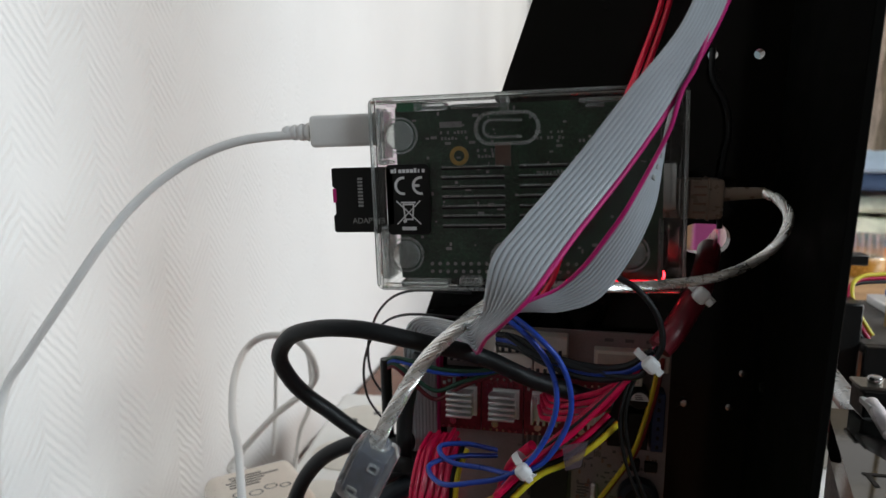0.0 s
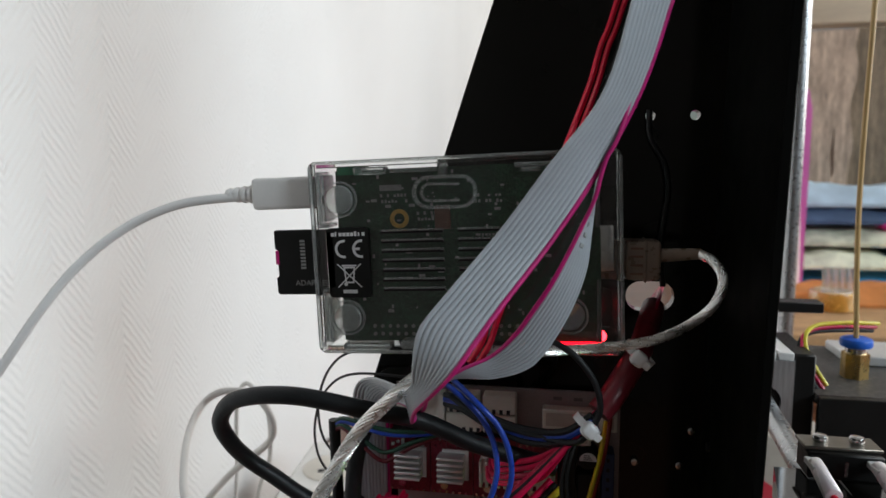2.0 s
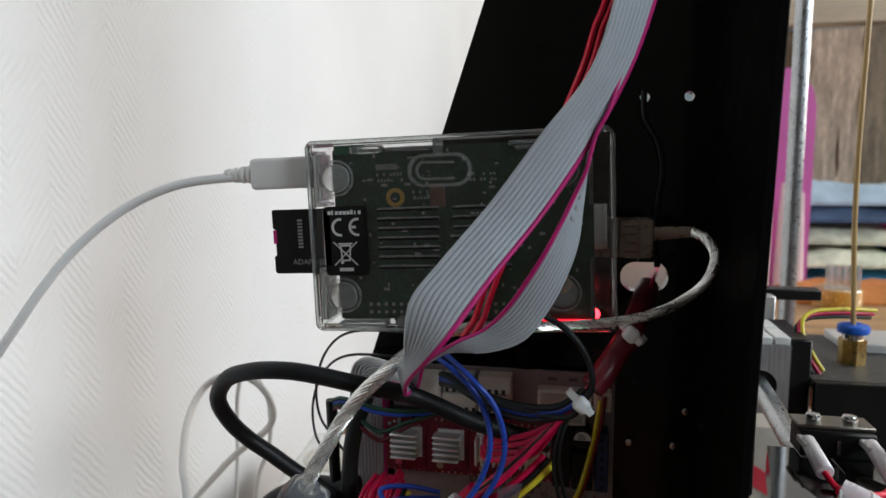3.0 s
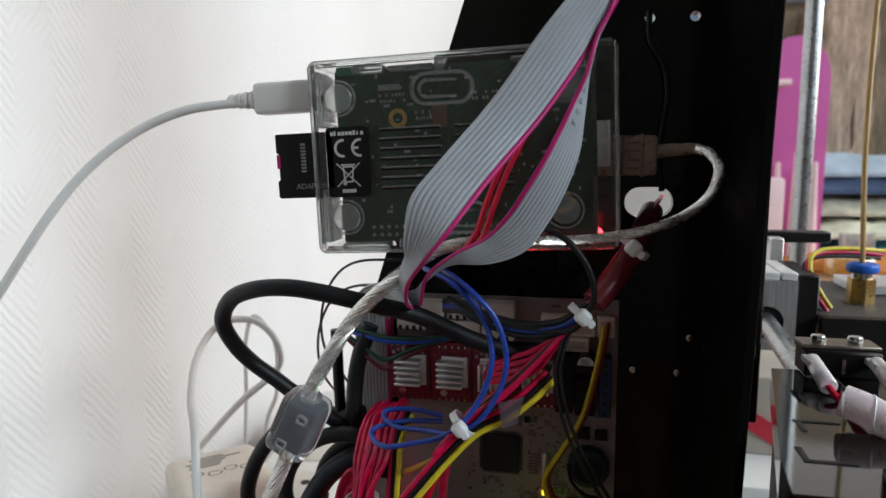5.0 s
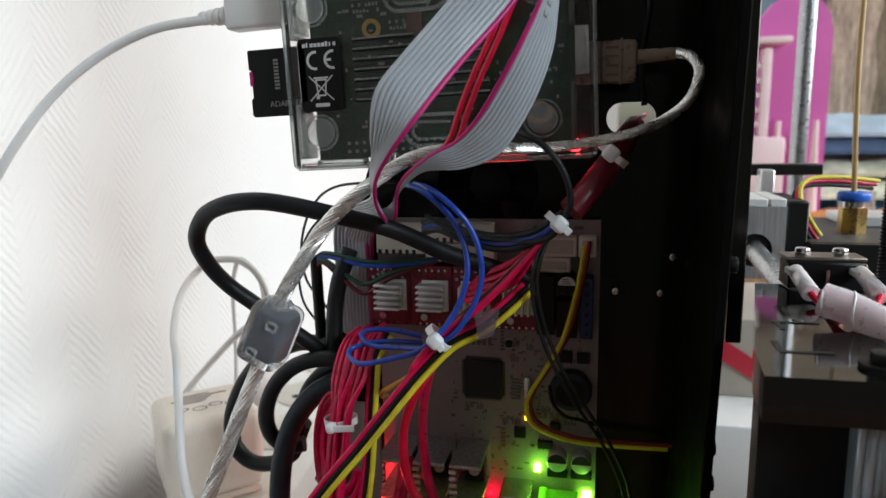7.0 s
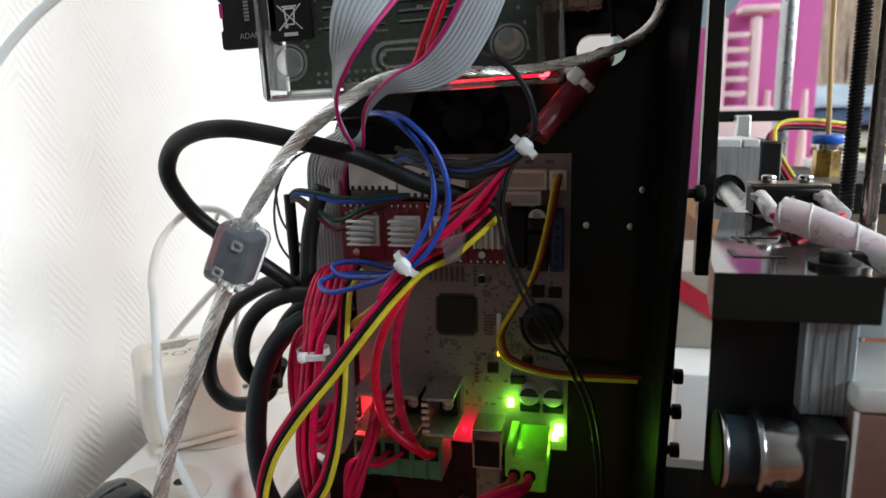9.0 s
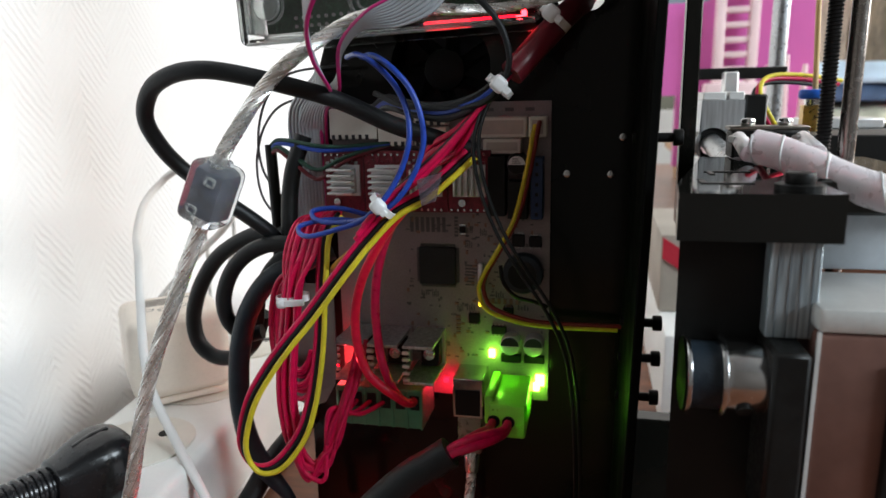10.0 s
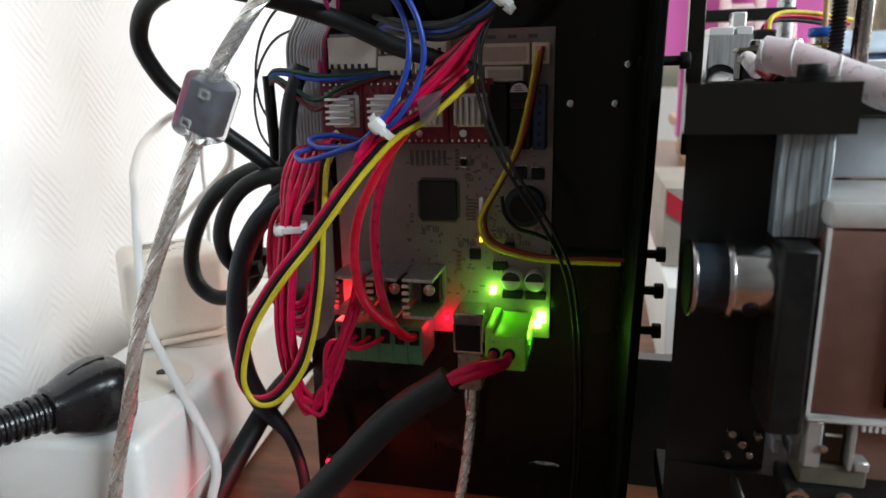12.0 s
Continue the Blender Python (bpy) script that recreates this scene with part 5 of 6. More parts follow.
for k in range(7):
    r = 0.0075 + 0.0012 * k
    c = (-0.0560, 0.2055, 0.1210)
    pts = [(c[0] - 0.10 * r + r * 0.55 * math.cos(radians(a)) + 0.0035 * (a - 60) / 240, c[1] + 0.0012 * (k % 3), c[2] + 1.55 * r * math.sin(radians(a)) + 0.0018 * math.cos(radians(a))) for a in range(50, 331, 20)]
    wire("red_wire", pts, 0.0009, RED_WIRE, "red insulated wire coiled beside the hanging bundle", "wire", "coiled red wires", 8)
zip_tie(Matrix.Translation((-0.0505, 0.1970, 0.1385)) @ pose(0, 0, 0, 0, -6, 0), 0.0052, 0.0040, "white nylon cable tie round the hanging red bundle", 0.016, 0.0017)

tag = prism([(-0.0410, 0.1400), (-0.0410, 0.1130), (-0.0425, 0.1030), (-0.0465, 0.0960), (-0.0520, 0.0932), (-0.0570, 0.0950), (-0.0620, 0.1000), (-0.0690, 0.1065), (-0.0640, 0.1180), (-0.0590, 0.1290), (-0.0560, 0.1400)], [], 0.2092, 0.2097)
for v in tag.verts:
    v.co.y += 0.35 * max(-0.0550 - v.co.x, 0) - 0.10 * max(v.co.x + 0.0480, 0)
solo("tape_flag", tag, TAPE_GREY, "brownish grey tape flag hanging behind the red bundle", "tape", smooth=False)

# two thick red supply wires to the terminals
wire("supply_wire", [(-0.0110, 0.1990, 0.1690), (-0.0171, 0.201, 0.1624), (-0.0228, 0.201, 0.1538), (-0.028, 0.2024, 0.1441), (-0.0313, 0.2038, 0.1333), (-0.0315, 0.2038, 0.1224), (-0.0288, 0.2038, 0.112), (-0.0240, 0.2038, 0.1065), (-0.0190, 0.2055, 0.1020), (-0.0160, 0.2100, 0.0975), (-0.0150, 0.2165, 0.0955)], 0.0016, RED_BRIGHT, "thick bright red supply wire to the green terminal", "wire", "red supply wires", 12)
wire("supply_wire", [(-0.0140, 0.2060, 0.1690), (-0.0207, 0.2123, 0.1594), (-0.0243, 0.2123, 0.1502), (-0.0262, 0.2110, 0.1401), (-0.0265, 0.2100, 0.1296), (-0.0256, 0.2095, 0.1189), (-0.0235, 0.2085, 0.1100), (-0.0210, 0.2100, 0.1020), (-0.0200, 0.2160, 0.0955)], 0.0016, RED_WIRE, "thick red supply wire to the green terminal", "wire", "red supply wires", 12)

# thin wires at the board's far side
RIGHT = [(0.0262, 0.2280, 0.1925), (0.0256, 0.2255, 0.1890), (0.0245, 0.2245, 0.1825), (0.0222, 0.2250, 0.1712), (0.019, 0.2250, 0.1598), (0.0133, 0.2255, 0.149), (0.0082, 0.2260, 0.1400), (0.0070, 0.2265, 0.1340), (0.0102, 0.2270, 0.1274), (0.0219, 0.2270, 0.1234), (0.034, 0.2287, 0.1219), (0.0461, 0.2297, 0.1216), (0.0552, 0.2305, 0.1214)]
wire("yellow_wire", RIGHT, 0.0008, YELLOW_WIRE, "thin yellow wire curving over the white board", "wire", "thin wires over the board")
wire("dark_red_wire", shifted(RIGHT, 0.0015, 0.0004, 0.0012), 0.0008, BROWN_WIRE, "thin dark red wire curving over the white board", "wire", "thin wires over the board")
for k in range(2):
    wire("black_wire", shifted([(0.0160, 0.1930, 0.2020), (0.0130, 0.1895, 0.1940), (0.0122, 0.1887, 0.1856), (0.0146, 0.1887, 0.1738), (0.0193, 0.1887, 0.1623), (0.0258, 0.1887, 0.1515), (0.0328, 0.1887, 0.1409), (0.0382, 0.1892, 0.129), (0.0408, 0.1904, 0.1154), (0.0419, 0.191, 0.1011), (0.0425, 0.195, 0.080), (0.042, 0.205, 0.050), (0.040, 0.218, 0.0225)], 0.0015 * k, 0.0004, 0.0012 * k), 0.00055, BLACK, "thin black wire hanging over the white board", "wire", "thin black wires", 8)
wire("black_wire", [(0.0155, 0.2200, 0.1460), (0.0165, 0.2200, 0.1400), (0.0205, 0.2210, 0.1350), (0.0260, 0.2230, 0.1330), (0.0310, 0.2270, 0.1300)], 0.0007, BLACK, "thin black wire hanging over the white board", "wire", "thin black wires", 8)

# sheathed supply cable and the lower data cable
sheath = thing("sheathed_supply_cable", (-0.01, 0.18, 0.085), "thick black sheathed cable with red and black wires", "cable")
part("sheath", tube([(0.0040, 0.1870, 0.0935), (-0.0020, 0.1855, 0.0895), (-0.0086, 0.184, 0.0853), (-0.0178, 0.182, 0.0771), (-0.0265, 0.180, 0.0675), (-0.0355, 0.178, 0.0575), (-0.0448, 0.176, 0.0469), (-0.055, 0.174, 0.036), (-0.066, 0.172, 0.0275), (-0.085, 0.165, 0.0262)], 0.0050, 18), BLACK_SOFT, sheath)
for k, (ex, mat) in enumerate(((0.0150, RED_WIRE), (0.0200, RED_WIRE), (0.0150, BLACK), (0.0200, RED_WIRE))):
    part("wire", tube([(ex, 0.2085, 0.0955 - 0.0012 * (k // 2)), (ex - 0.0010, 0.2010, 0.0950 - 0.0012 * (k // 2)), (ex * 0.8 - 0.002 * (k % 2), 0.1950 - 0.001 * k, 0.0965 - 0.0018 * (k // 2)), (0.0065 - 0.0014 * (k % 2), 0.1885 - 0.0008 * k, 0.0950 - 0.0016 * (k // 2)), (-0.0010, 0.1855, 0.0890)], 0.0015, 10), mat, sheath)
lower = thing("lower_data_cable", (0.004, 0.215, 0.05), "clear jacketed data cable hanging from the square socket", "cable")
LOW = [(0.0040, 0.2255, 0.0800), (0.0042, 0.2250, 0.0740), (0.0040, 0.2235, 0.0660), (0.0034, 0.2210, 0.0560), (0.0022, 0.2180, 0.0430), (0.0000, 0.2140, 0.0310), (-0.005, 0.208, 0.0238), (-0.02, 0.20, 0.0225)]
part("plug_body", box(-0.0004, 0.0084, 0.2195, 0.2320, 0.0745, 0.0888, 0.0010, 2), PLUG_SMOKE, lower)
part("boot", cyl((0.0040, 0.2255, 0.0750), (0.0040, 0.2238, 0.0650), 0.0034, 0.0026, 16, 0.0004), PVC_CLEAR, lower)
braid(LOW, lambda t: 0.0019, 4, lower)

# thin red pair behind the ribbons
for k in range(2):
    wire("thin_red_wire", shifted([(0.0440, 0.2260, 0.44), (0.0330, 0.2230, 0.355), (0.0254, 0.2222, 0.3244), (0.0217, 0.2200, 0.314), (0.0188, 0.2150, 0.3031), (0.0150, 0.2060, 0.2921), (0.0101, 0.1980, 0.2790), (0.0050, 0.1950, 0.2680), (-0.0004, 0.1940, 0.2555), (-0.0046, 0.1920, 0.2462), (-0.0082, 0.1900, 0.2365), (-0.0105, 0.1880, 0.2290), (-0.0135, 0.1840, 0.2240)], 0.0022 * k, 0.0002 * k, -0.0004 * k), 0.0009, RED_BRIGHT, "thin crimson wire running behind the ribbon cables", "wire", "thin red pair", 8)

# ---- power strip, charger and mains plug by the wall ----
STRIP = pose(-0.0915, 0.1625, TABLE, 0, 0, 5.5)
strip = thing("power_strip", STRIP, "white power strip standing on the table by the wall", "power strip")
part("body", box(-0.054, 0, 0, 0.30, 0.0005, 0.0545, 0.0035, 3), WHITE_GLOSS, strip, local=True)
part("side_rib", box(-0.0005, 0.0006, 0.004, 0.296, 0.020, 0.0215, 0.0003, 1), WHITE, strip, local=True)
for y in (0.045, 0.098, 0.151, 0.204, 0.257):
    s = part("socket", cyl((-0.027, y, 0.0540), (-0.027, y, 0.0553), 0.0205, n=32, bevel=0.0004), IVORY, strip, "round socket well", local=True)
    for dx in (-0.0095, 0.0095):
        part("contact_hole", cyl((-0.027 + dx * 0.7, y + dx * 0.7, 0.0550), (-0.027 + dx * 0.7, y + dx * 0.7, 0.0556), 0.0025, n=14), BLACK, s, local=True)

CHARGER = pose(-0.1375, 0.2530, 0.0762, 0, 0, 43)
charger = thing("wall_charger", CHARGER, "cream white square charger with grey printed marks in the strip", "charger")
part("body", box(-0.0205, 0.0205, -0.0205, 0.0205, 0.0028, 0.0385, 0.0050, 4), CREAM, charger, local=True)
part("foot_plate", box(-0.0185, 0.0185, -0.0185, 0.0185, 0.0, 0.0030, 0.0010, 2), CREAM, charger, local=True)
part("latch", box(0.0195, 0.0212, 0.004, 0.012, 0.0030, 0.0075, 0.0003, 1), GREY_DARK, charger, "dark latch notch", local=True)
rnd = random.Random(4)
for cx, cy, w in ((-0.010, -0.004, 0.0028), (-0.003, -0.006, 0.0032), (0.004, -0.004, 0.0030), (0.010, -0.006, 0.0026)):
    r = bmesh.new()
    vo = [r.verts.new((cx + w * math.cos(2 * math.pi * i / 20), cy + w * 0.75 * math.sin(2 * math.pi * i / 20), 0.03862)) for i in range(20)]
    vi = [r.verts.new((cx + (w - 0.0007) * math.cos(2 * math.pi * i / 20), cy + (w - 0.0007) * 0.75 * math.sin(2 * math.pi * i / 20), 0.03862)) for i in range(20)]
    for i in range(20):
        r.faces.new((vo[i], vo[(i + 1) % 20], vi[(i + 1) % 20], vi[i]))
    part("mark", r, CHARGER_INK, charger, local=True, smooth=False)
for k in range(5):
    x0 = -0.013 + rnd.uniform(0, 0.003)
    part("mark", box(x0, x0 + rnd.uniform(0.012, 0.024), 0.002 + k * 0.0022, 0.0030 + k * 0.0022, 0.0385, 0.03862), CHARGER_INK, charger, local=True, smooth=False)
plug_b = part("cord_plug", box(-0.004, 0.004, 0.0200, 0.0400, 0.0215, 0.0285, 0.0012, 2), WHITE, charger, "white cord plug", local=True)
for k in range(3):
    part("strain_ring", cyl((0, 0.0410 + 0.0024 * k, 0.025), (0, 0.0424 + 0.0024 * k, 0.025), 0.0030 - 0.0003 * k, n=14, bevel=0.0003), WHITE, plug_b, local=True)
part("cord", tube([(-0.1660, 0.2830, 0.1010), (-0.1720, 0.2895, 0.1020), (-0.1530, 0.2990, 0.125), (-0.1290, 0.2950, 0.146), (-0.1269, 0.2920, 0.1607), (-0.1367, 0.2917, 0.1705), (-0.1510, 0.2900, 0.1710), (-0.1590, 0.2850, 0.1647), (-0.1540, 0.2650, 0.1575), (-0.1440, 0.2450, 0.1480), (-0.1352, 0.2330, 0.1420), (-0.1284, 0.222, 0.1245), (-0.1226, 0.213, 0.1068), (-0.1149, 0.206, 0.0938), (-0.0984, 0.196, 0.0775), (-0.0874, 0.19, 0.0667), (-0.0807, 0.186, 0.0597), (-0.0792, 0.184, 0.0523), (-0.0807, 0.182, 0.0441), (-0.083, 0.18, 0.032), (-0.086, 0.176, 0.0222)], 0.0017, 12), WHITE, charger)
wire("loose_white_cord", [(-0.1800, 0.3500, 0.0765), (-0.1720, 0.3400, 0.110), (-0.1620, 0.3250, 0.150), (-0.1508, 0.3150, 0.1670), (-0.1386, 0.31, 0.1590), (-0.1360, 0.31, 0.1463), (-0.1373, 0.31, 0.1276), (-0.1437, 0.31, 0.1112), (-0.15, 0.312, 0.0765)], 0.0012, WHITE, "thin white cord looping behind the charger", "cable")

PLUG = look((-0.1108, 0.1679, 0.0868), (-0.1323, 0.1229, 0.0878))
mains = thing("mains_plug", PLUG, "black moulded mains plug lying on the power strip", "plug")


def moulded(sections, n=36, power=3.0):
    """A soft moulded body: rounded cross-sections (z, half width, half height) joined along z."""
    b = bmesh.new()
    rows = []
    for z, hx, hy in sections:
        row = []
        for k in range(n):
            c, q = math.cos(2 * math.pi * k / n), math.sin(2 * math.pi * k / n)
            row.append(b.verts.new((hx * math.copysign(abs(c) ** (2 / power), c), hy * math.copysign(abs(q) ** (2 / power), q), z)))
        rows.append(row)
    for u, v in zip(rows, rows[1:]):
        for k in range(n):
            b.faces.new((u[k], u[(k + 1) % n], v[(k + 1) % n], v[k]))
    b.faces.new(rows[0][::-1])
    b.faces.new(rows[-1])
    return b


part("grip", moulded([(0.0112, 0.0060, 0.0050), (0.0108, 0.0092, 0.0082), (0.0092, 0.0112, 0.0104), (0.0065, 0.0122, 0.0116), (0.0025, 0.0122, 0.0120), (-0.0020, 0.0112, 0.0112), (-0.0065, 0.0094, 0.0096), (-0.0105, 0.0080, 0.0075), (-0.0130, 0.0074, 0.0070), (-0.0136, 0.0066, 0.0062)]), PLUG_BLACK, mains, local=True)
part("grip_ridge", moulded([(0.0060, 0.0016, 0.0002), (0.0052, 0.0026, 0.0124), (0.0000, 0.0024, 0.0121), (-0.0060, 0.0016, 0.0102), (-0.0068, 0.0010, 0.0002)]), PLUG_BLACK, mains, local=True)
for k in range(10):
    z = -0.0142 - 0.0026 * k
    part("strain_ring", cyl((0, 0, z), (0, 0, z - 0.0017), 0.0064 - 0.00018 * k, n=24, bevel=0.0005), PLUG_BLACK, mains, local=True)
part("strain_core", cyl((0, 0, -0.0120), (0, 0, -0.0420), 0.0055, 0.0042, n=20), PLUG_BLACK, mains, local=True)
part("cord", cyl((0, 0, -0.028), (0, 0, -0.110), 0.0040, n=16), BLACK_SOFT, mains, local=True)
wire("black_floor_cable", [(-0.066, 0.235, 0.075), (-0.0770, 0.225, 0.062), (-0.0845, 0.212, 0.047), (-0.0883, 0.195, 0.0340), (-0.0862, 0.17, 0.0262), (-0.079, 0.14, 0.0246)], 0.0042, BLACK_SOFT, "thick black cable lying on the table by the strip", "cable", "", 16)

# ---- motion parts of the printer ----
carrier = thing("axis_end", (0.08, 0.18, 0.07), "glossy black axis end block of the printer with a bolt", "printer part")
part("top_plate", slab([(0.0625, 0.1405), (0.0935, 0.1405), (0.0950, 0.2250), (0.0785, 0.2250), (0.0640, 0.1560)], 0.1725, 0.1822), ACRYLIC_GLOSS, carrier, smooth=False)
part("side_plate", box(0.0952, 0.1250, 0.165, 0.2250, 0.1740, 0.1822, 0.0008, 1), ACRYLIC_GLOSS, carrier)
part("web", slab([(0.0645, 0.1510), (0.0860, 0.1510), (0.0890, 0.2240), (0.0800, 0.2240)], 0.0950, 0.1724), BLACK, carrier, smooth=False)
part("lower_arm", box(0.0815, 0.0885, 0.1350, 0.1500, 0.1120, 0.1514, 0.0008, 1), BLACK, carrier)
part("foot_block", slab([(0.0645, 0.1510), (0.1150, 0.1450), (0.1150, 0.2200), (0.0800, 0.2200)], 0.0702, 0.0949), BLACK, carrier, smooth=False)
for x0, x1, y0, y1 in ((0.0690, 0.0800, 0.1560, 0.1574), (0.0690, 0.0704, 0.1574, 0.1640), (0.0730, 0.0840, 0.1800, 0.1812), (0.0735, 0.0747, 0.1740, 0.1800)):
    part("slot", box(x0, x1, y0, y1, 0.1818, 0.1824), BLACK, carrier, "dark slot")
bolt(carrier, (0.0870, 0.1490, 0.1856), (0.0870, 0.1490, 0.1800), 0.0029, 0.0018, 0.0026)
part("washer", cyl((0.0870, 0.1490, 0.1822), (0.0870, 0.1490, 0.1832), 0.0048, n=24), BLACK, carrier)
part("spacer", box(0.0815, 0.0912, 0.1440, 0.1490, 0.1515, 0.1725, 0.0003, 1), SPACER_METAL, carrier, "bluish grey brushed aluminium spacer")
for k in range(4):
    part("groove", box(0.0830 + 0.0022 * k, 0.0833 + 0.0022 * k, 0.1438, 0.1441, 0.1517, 0.1723), SPACER_DARK, carrier)

solo("motor_spacer", box(0.0962, 0.1400, 0.1702, 0.1960, 0.1602, 0.1738, 0.0008, 2), PALE_BLOCK, "pale blue-grey plastic spacer over the motor", "spacer")

# belt pulley on its shaft
pulley = thing("belt_pulley", (0.073, 0.142, 0.135), "shiny steel belt pulley with a set screw", "pulley")
part("hub", cyl((0.0738, 0.1440, 0.1425), (0.0822, 0.1440, 0.1425), 0.0073, n=40, bevel=0.0004), STEEL, pulley)
part("flange", cyl((0.0726, 0.1440, 0.1425), (0.0738, 0.1440, 0.1425), 0.0087, n=40, bevel=0.0003), STEEL, pulley)
part("belt_seat", cyl((0.0668, 0.1440, 0.1425), (0.0726, 0.1440, 0.1425), 0.0072, n=40), BLUE_BLACK, pulley)
part("flange", cyl((0.0658, 0.1440, 0.1425), (0.0668, 0.1440, 0.1425), 0.0085, n=40, bevel=0.0003), STEEL, pulley)
# disc added over the steel flange to keep the green glow off it
part("flange_mask", cyl((0.0654, 0.1440, 0.1425), (0.0659, 0.1440, 0.1425), 0.0079, n=40), ACRYLIC_SATIN, pulley, "dull black disc added to stop green reflections on the flange")
part("set_screw", cyl((0.0775, 0.1386, 0.1378), (0.0775, 0.1378, 0.1372), 0.0017, n=16), BLACK, pulley, "dark set screw")
part("shaft", cyl((0.0655, 0.1440, 0.1425), (0.0900, 0.1440, 0.1425), 0.0025, n=16), STEEL, pulley)

motor = thing("stepper_motor", (0.11, 0.15, 0.112), "square stepper motor with reddish metal sides", "motor")
part("body", box(0.0905, 0.1325, 0.1395, 0.1698, 0.1150, 0.1545, 0.0015, 2), RUST, motor)
part("end_cap", box(0.0900, 0.1330, 0.1390, 0.1700, 0.1545, 0.1600, 0.0015, 2), CAP_PALE, motor, "pale aluminium end cap")
part("end_cap", box(0.0900, 0.1330, 0.1390, 0.1700, 0.1135, 0.1152, 0.0006, 1), CAP_PALE, motor, "pale aluminium end cap")
part("corner_edge", box(0.0901, 0.0909, 0.1391, 0.1399, 0.1150, 0.1547), CAP_PALE, motor, "pale edge of the motor")
part("connector", box(0.1040, 0.1180, 0.1376, 0.1397, 0.1180, 0.1490, 0.0004, 1), BLACK, motor, "dark plate on the motor's side")
for k in range(14):
    part("tooth", box(0.1010 + 0.0012 * k, 0.1016 + 0.0012 * k, 0.1392, 0.1400, 0.1124, 0.1136), CAP_PALE, motor)
base = thing("motor_bracket", (0.10, 0.16, TABLE), "dark motor bracket with bright bolts at the printer's foot", "bracket")
part("plate", box(0.0670, 0.1400, 0.1500, 0.2000, 0.0640, 0.0700, 0.0006, 1), BLACK, base)
part("post", box(0.0700, 0.0840, 0.1600, 0.2000, TABLE, 0.0640, 0.0005, 1), BLACK, base)
part("post", box(0.1300, 0.1400, 0.1600, 0.2000, TABLE, 0.0640, 0.0005, 1), BLACK, base)
part("arm", box(0.0880, 0.1400, 0.1380, 0.1500, 0.0940, 0.0985, 0.0005, 1), BLACK, base)
part("shelf", box(0.0905, 0.1036, 0.1405, 0.1500, 0.0985, 0.1032, 0.0004, 1), TAN_DARK, base, "tan plate under the motor")
part("leg", box(0.0908, 0.0940, 0.1395, 0.1425, 0.1030, 0.1136, 0.0003, 1), BRACKET_ALU, base, "pale aluminium bracket leg")
part("leg", box(0.0992, 0.1003, 0.1395, 0.1450, 0.1030, 0.1136, 0.0002, 1), BRACKET_ALU, base, "pale aluminium bracket leg")
part("foot", box(0.1004, 0.1034, 0.1392, 0.1430, 0.1030, 0.1054, 0.0004, 1), BRACKET_ALU, base, "pale aluminium bracket foot")
sensor = part("sensor", box(0.0945, 0.0988, 0.1415, 0.1460, 0.1034, 0.1131, 0.0004, 1), ACRYLIC_GLOSS, base, "glossy black sensor")
# pale strip painted in as the shine on the black sensor
part("window", box(0.0950, 0.0982, 0.1411, 0.1416, 0.1098, 0.1103), CAP_PALE, sensor)
part("pin", cyl((0.0942, 0.1400, 0.1078), (0.0942, 0.1388, 0.1078), 0.0009, n=14, bevel=0.0003), STEEL, base, "bright steel pin")
part("rust_plate", box(0.1005, 0.1400, 0.1450, 0.1470, 0.0985, 0.1134), RUST, base, "rust brown plate")
for x in (0.0900, 0.0990):
    part("washer", prism(ring(x, 0.0962, 0.0025, n=24), [ring(x, 0.0962, 0.0016, n=24)], 0.1370, 0.1382), STEEL, base, "bright steel washer")
    part("bolt", cyl((x, 0.1384, 0.0962), (x, 0.1366, 0.0962), 0.0015, n=6), STEEL, base, "steel hexagon bolt")
for x0, x1, z0, z1 in ((0.0858, 0.0876, 0.1030, 0.1064), (0.0891, 0.0898, 0.1026, 0.1062)):
    part("peg", box(x0, x1, 0.1440, 0.1500, z0, z1, 0.0003, 1), SPACER_DARK, base, "dull aluminium peg")
for x, z, r in ((0.0809, 0.1016, 0.0010), (0.0841, 0.1037, 0.0008), (0.0786, 0.1040, 0.0009), (0.0780, 0.0985, 0.0008), (0.0826, 0.0990, 0.0008)):
    part("screw", cyl((x, 0.1512, z), (x, 0.1488, z), r, n=14, bevel=r * 0.3), ROD_STEEL, base, "small steel screw")
for x, z in ((0.0795, 0.0930), (0.0860, 0.0870), (0.0920, 0.0860), (0.0990, 0.0880)):
    bolt(base, (x, 0.1365, z), (x, 0.1500, z), 0.0020, 0.0012, 0.0020, STEEL)

# guide rods and lead screw
rod = thing("guide_rod", (0.093, 0.26, 0.1828), "smooth steel guide rod through the bearing block", "rod")
part("rod", cyl((0.0885, 0.2180, 0.1790), (0.0940, 0.3400, 0.1838), 0.0038, n=24), ROD_MID, rod)
solo("guide_rod", cyl((0.1690, 0.528, TABLE), (0.1690, 0.528, 0.62), 0.0056, n=24), ROD_MID, "upright smooth steel guide rod", "rod")
solo("guide_rod", cyl((0.1134, 0.206, 0.0700), (0.1134, 0.206, 0.60), 0.0022, n=24), ROD_STEEL, "upright smooth steel guide rod", "rod")
screw = thing("lead_screw", (0.108, 0.208, 0.07), "dark upright threaded lead screw", "screw")
core = cyl((0.1080, 0.2080, 0.0700), (0.1080, 0.2080, 0.60), 0.0017, n=16)
part("core", core, GREY_DARK, screw)
spiral = [(0.1080 + 0.0018 * math.cos(i * 2 * math.pi / 10), 0.2080 + 0.0018 * math.sin(i * 2 * math.pi / 10), 0.185 + 0.0010 * i / 10) for i in range(10 * 220)]
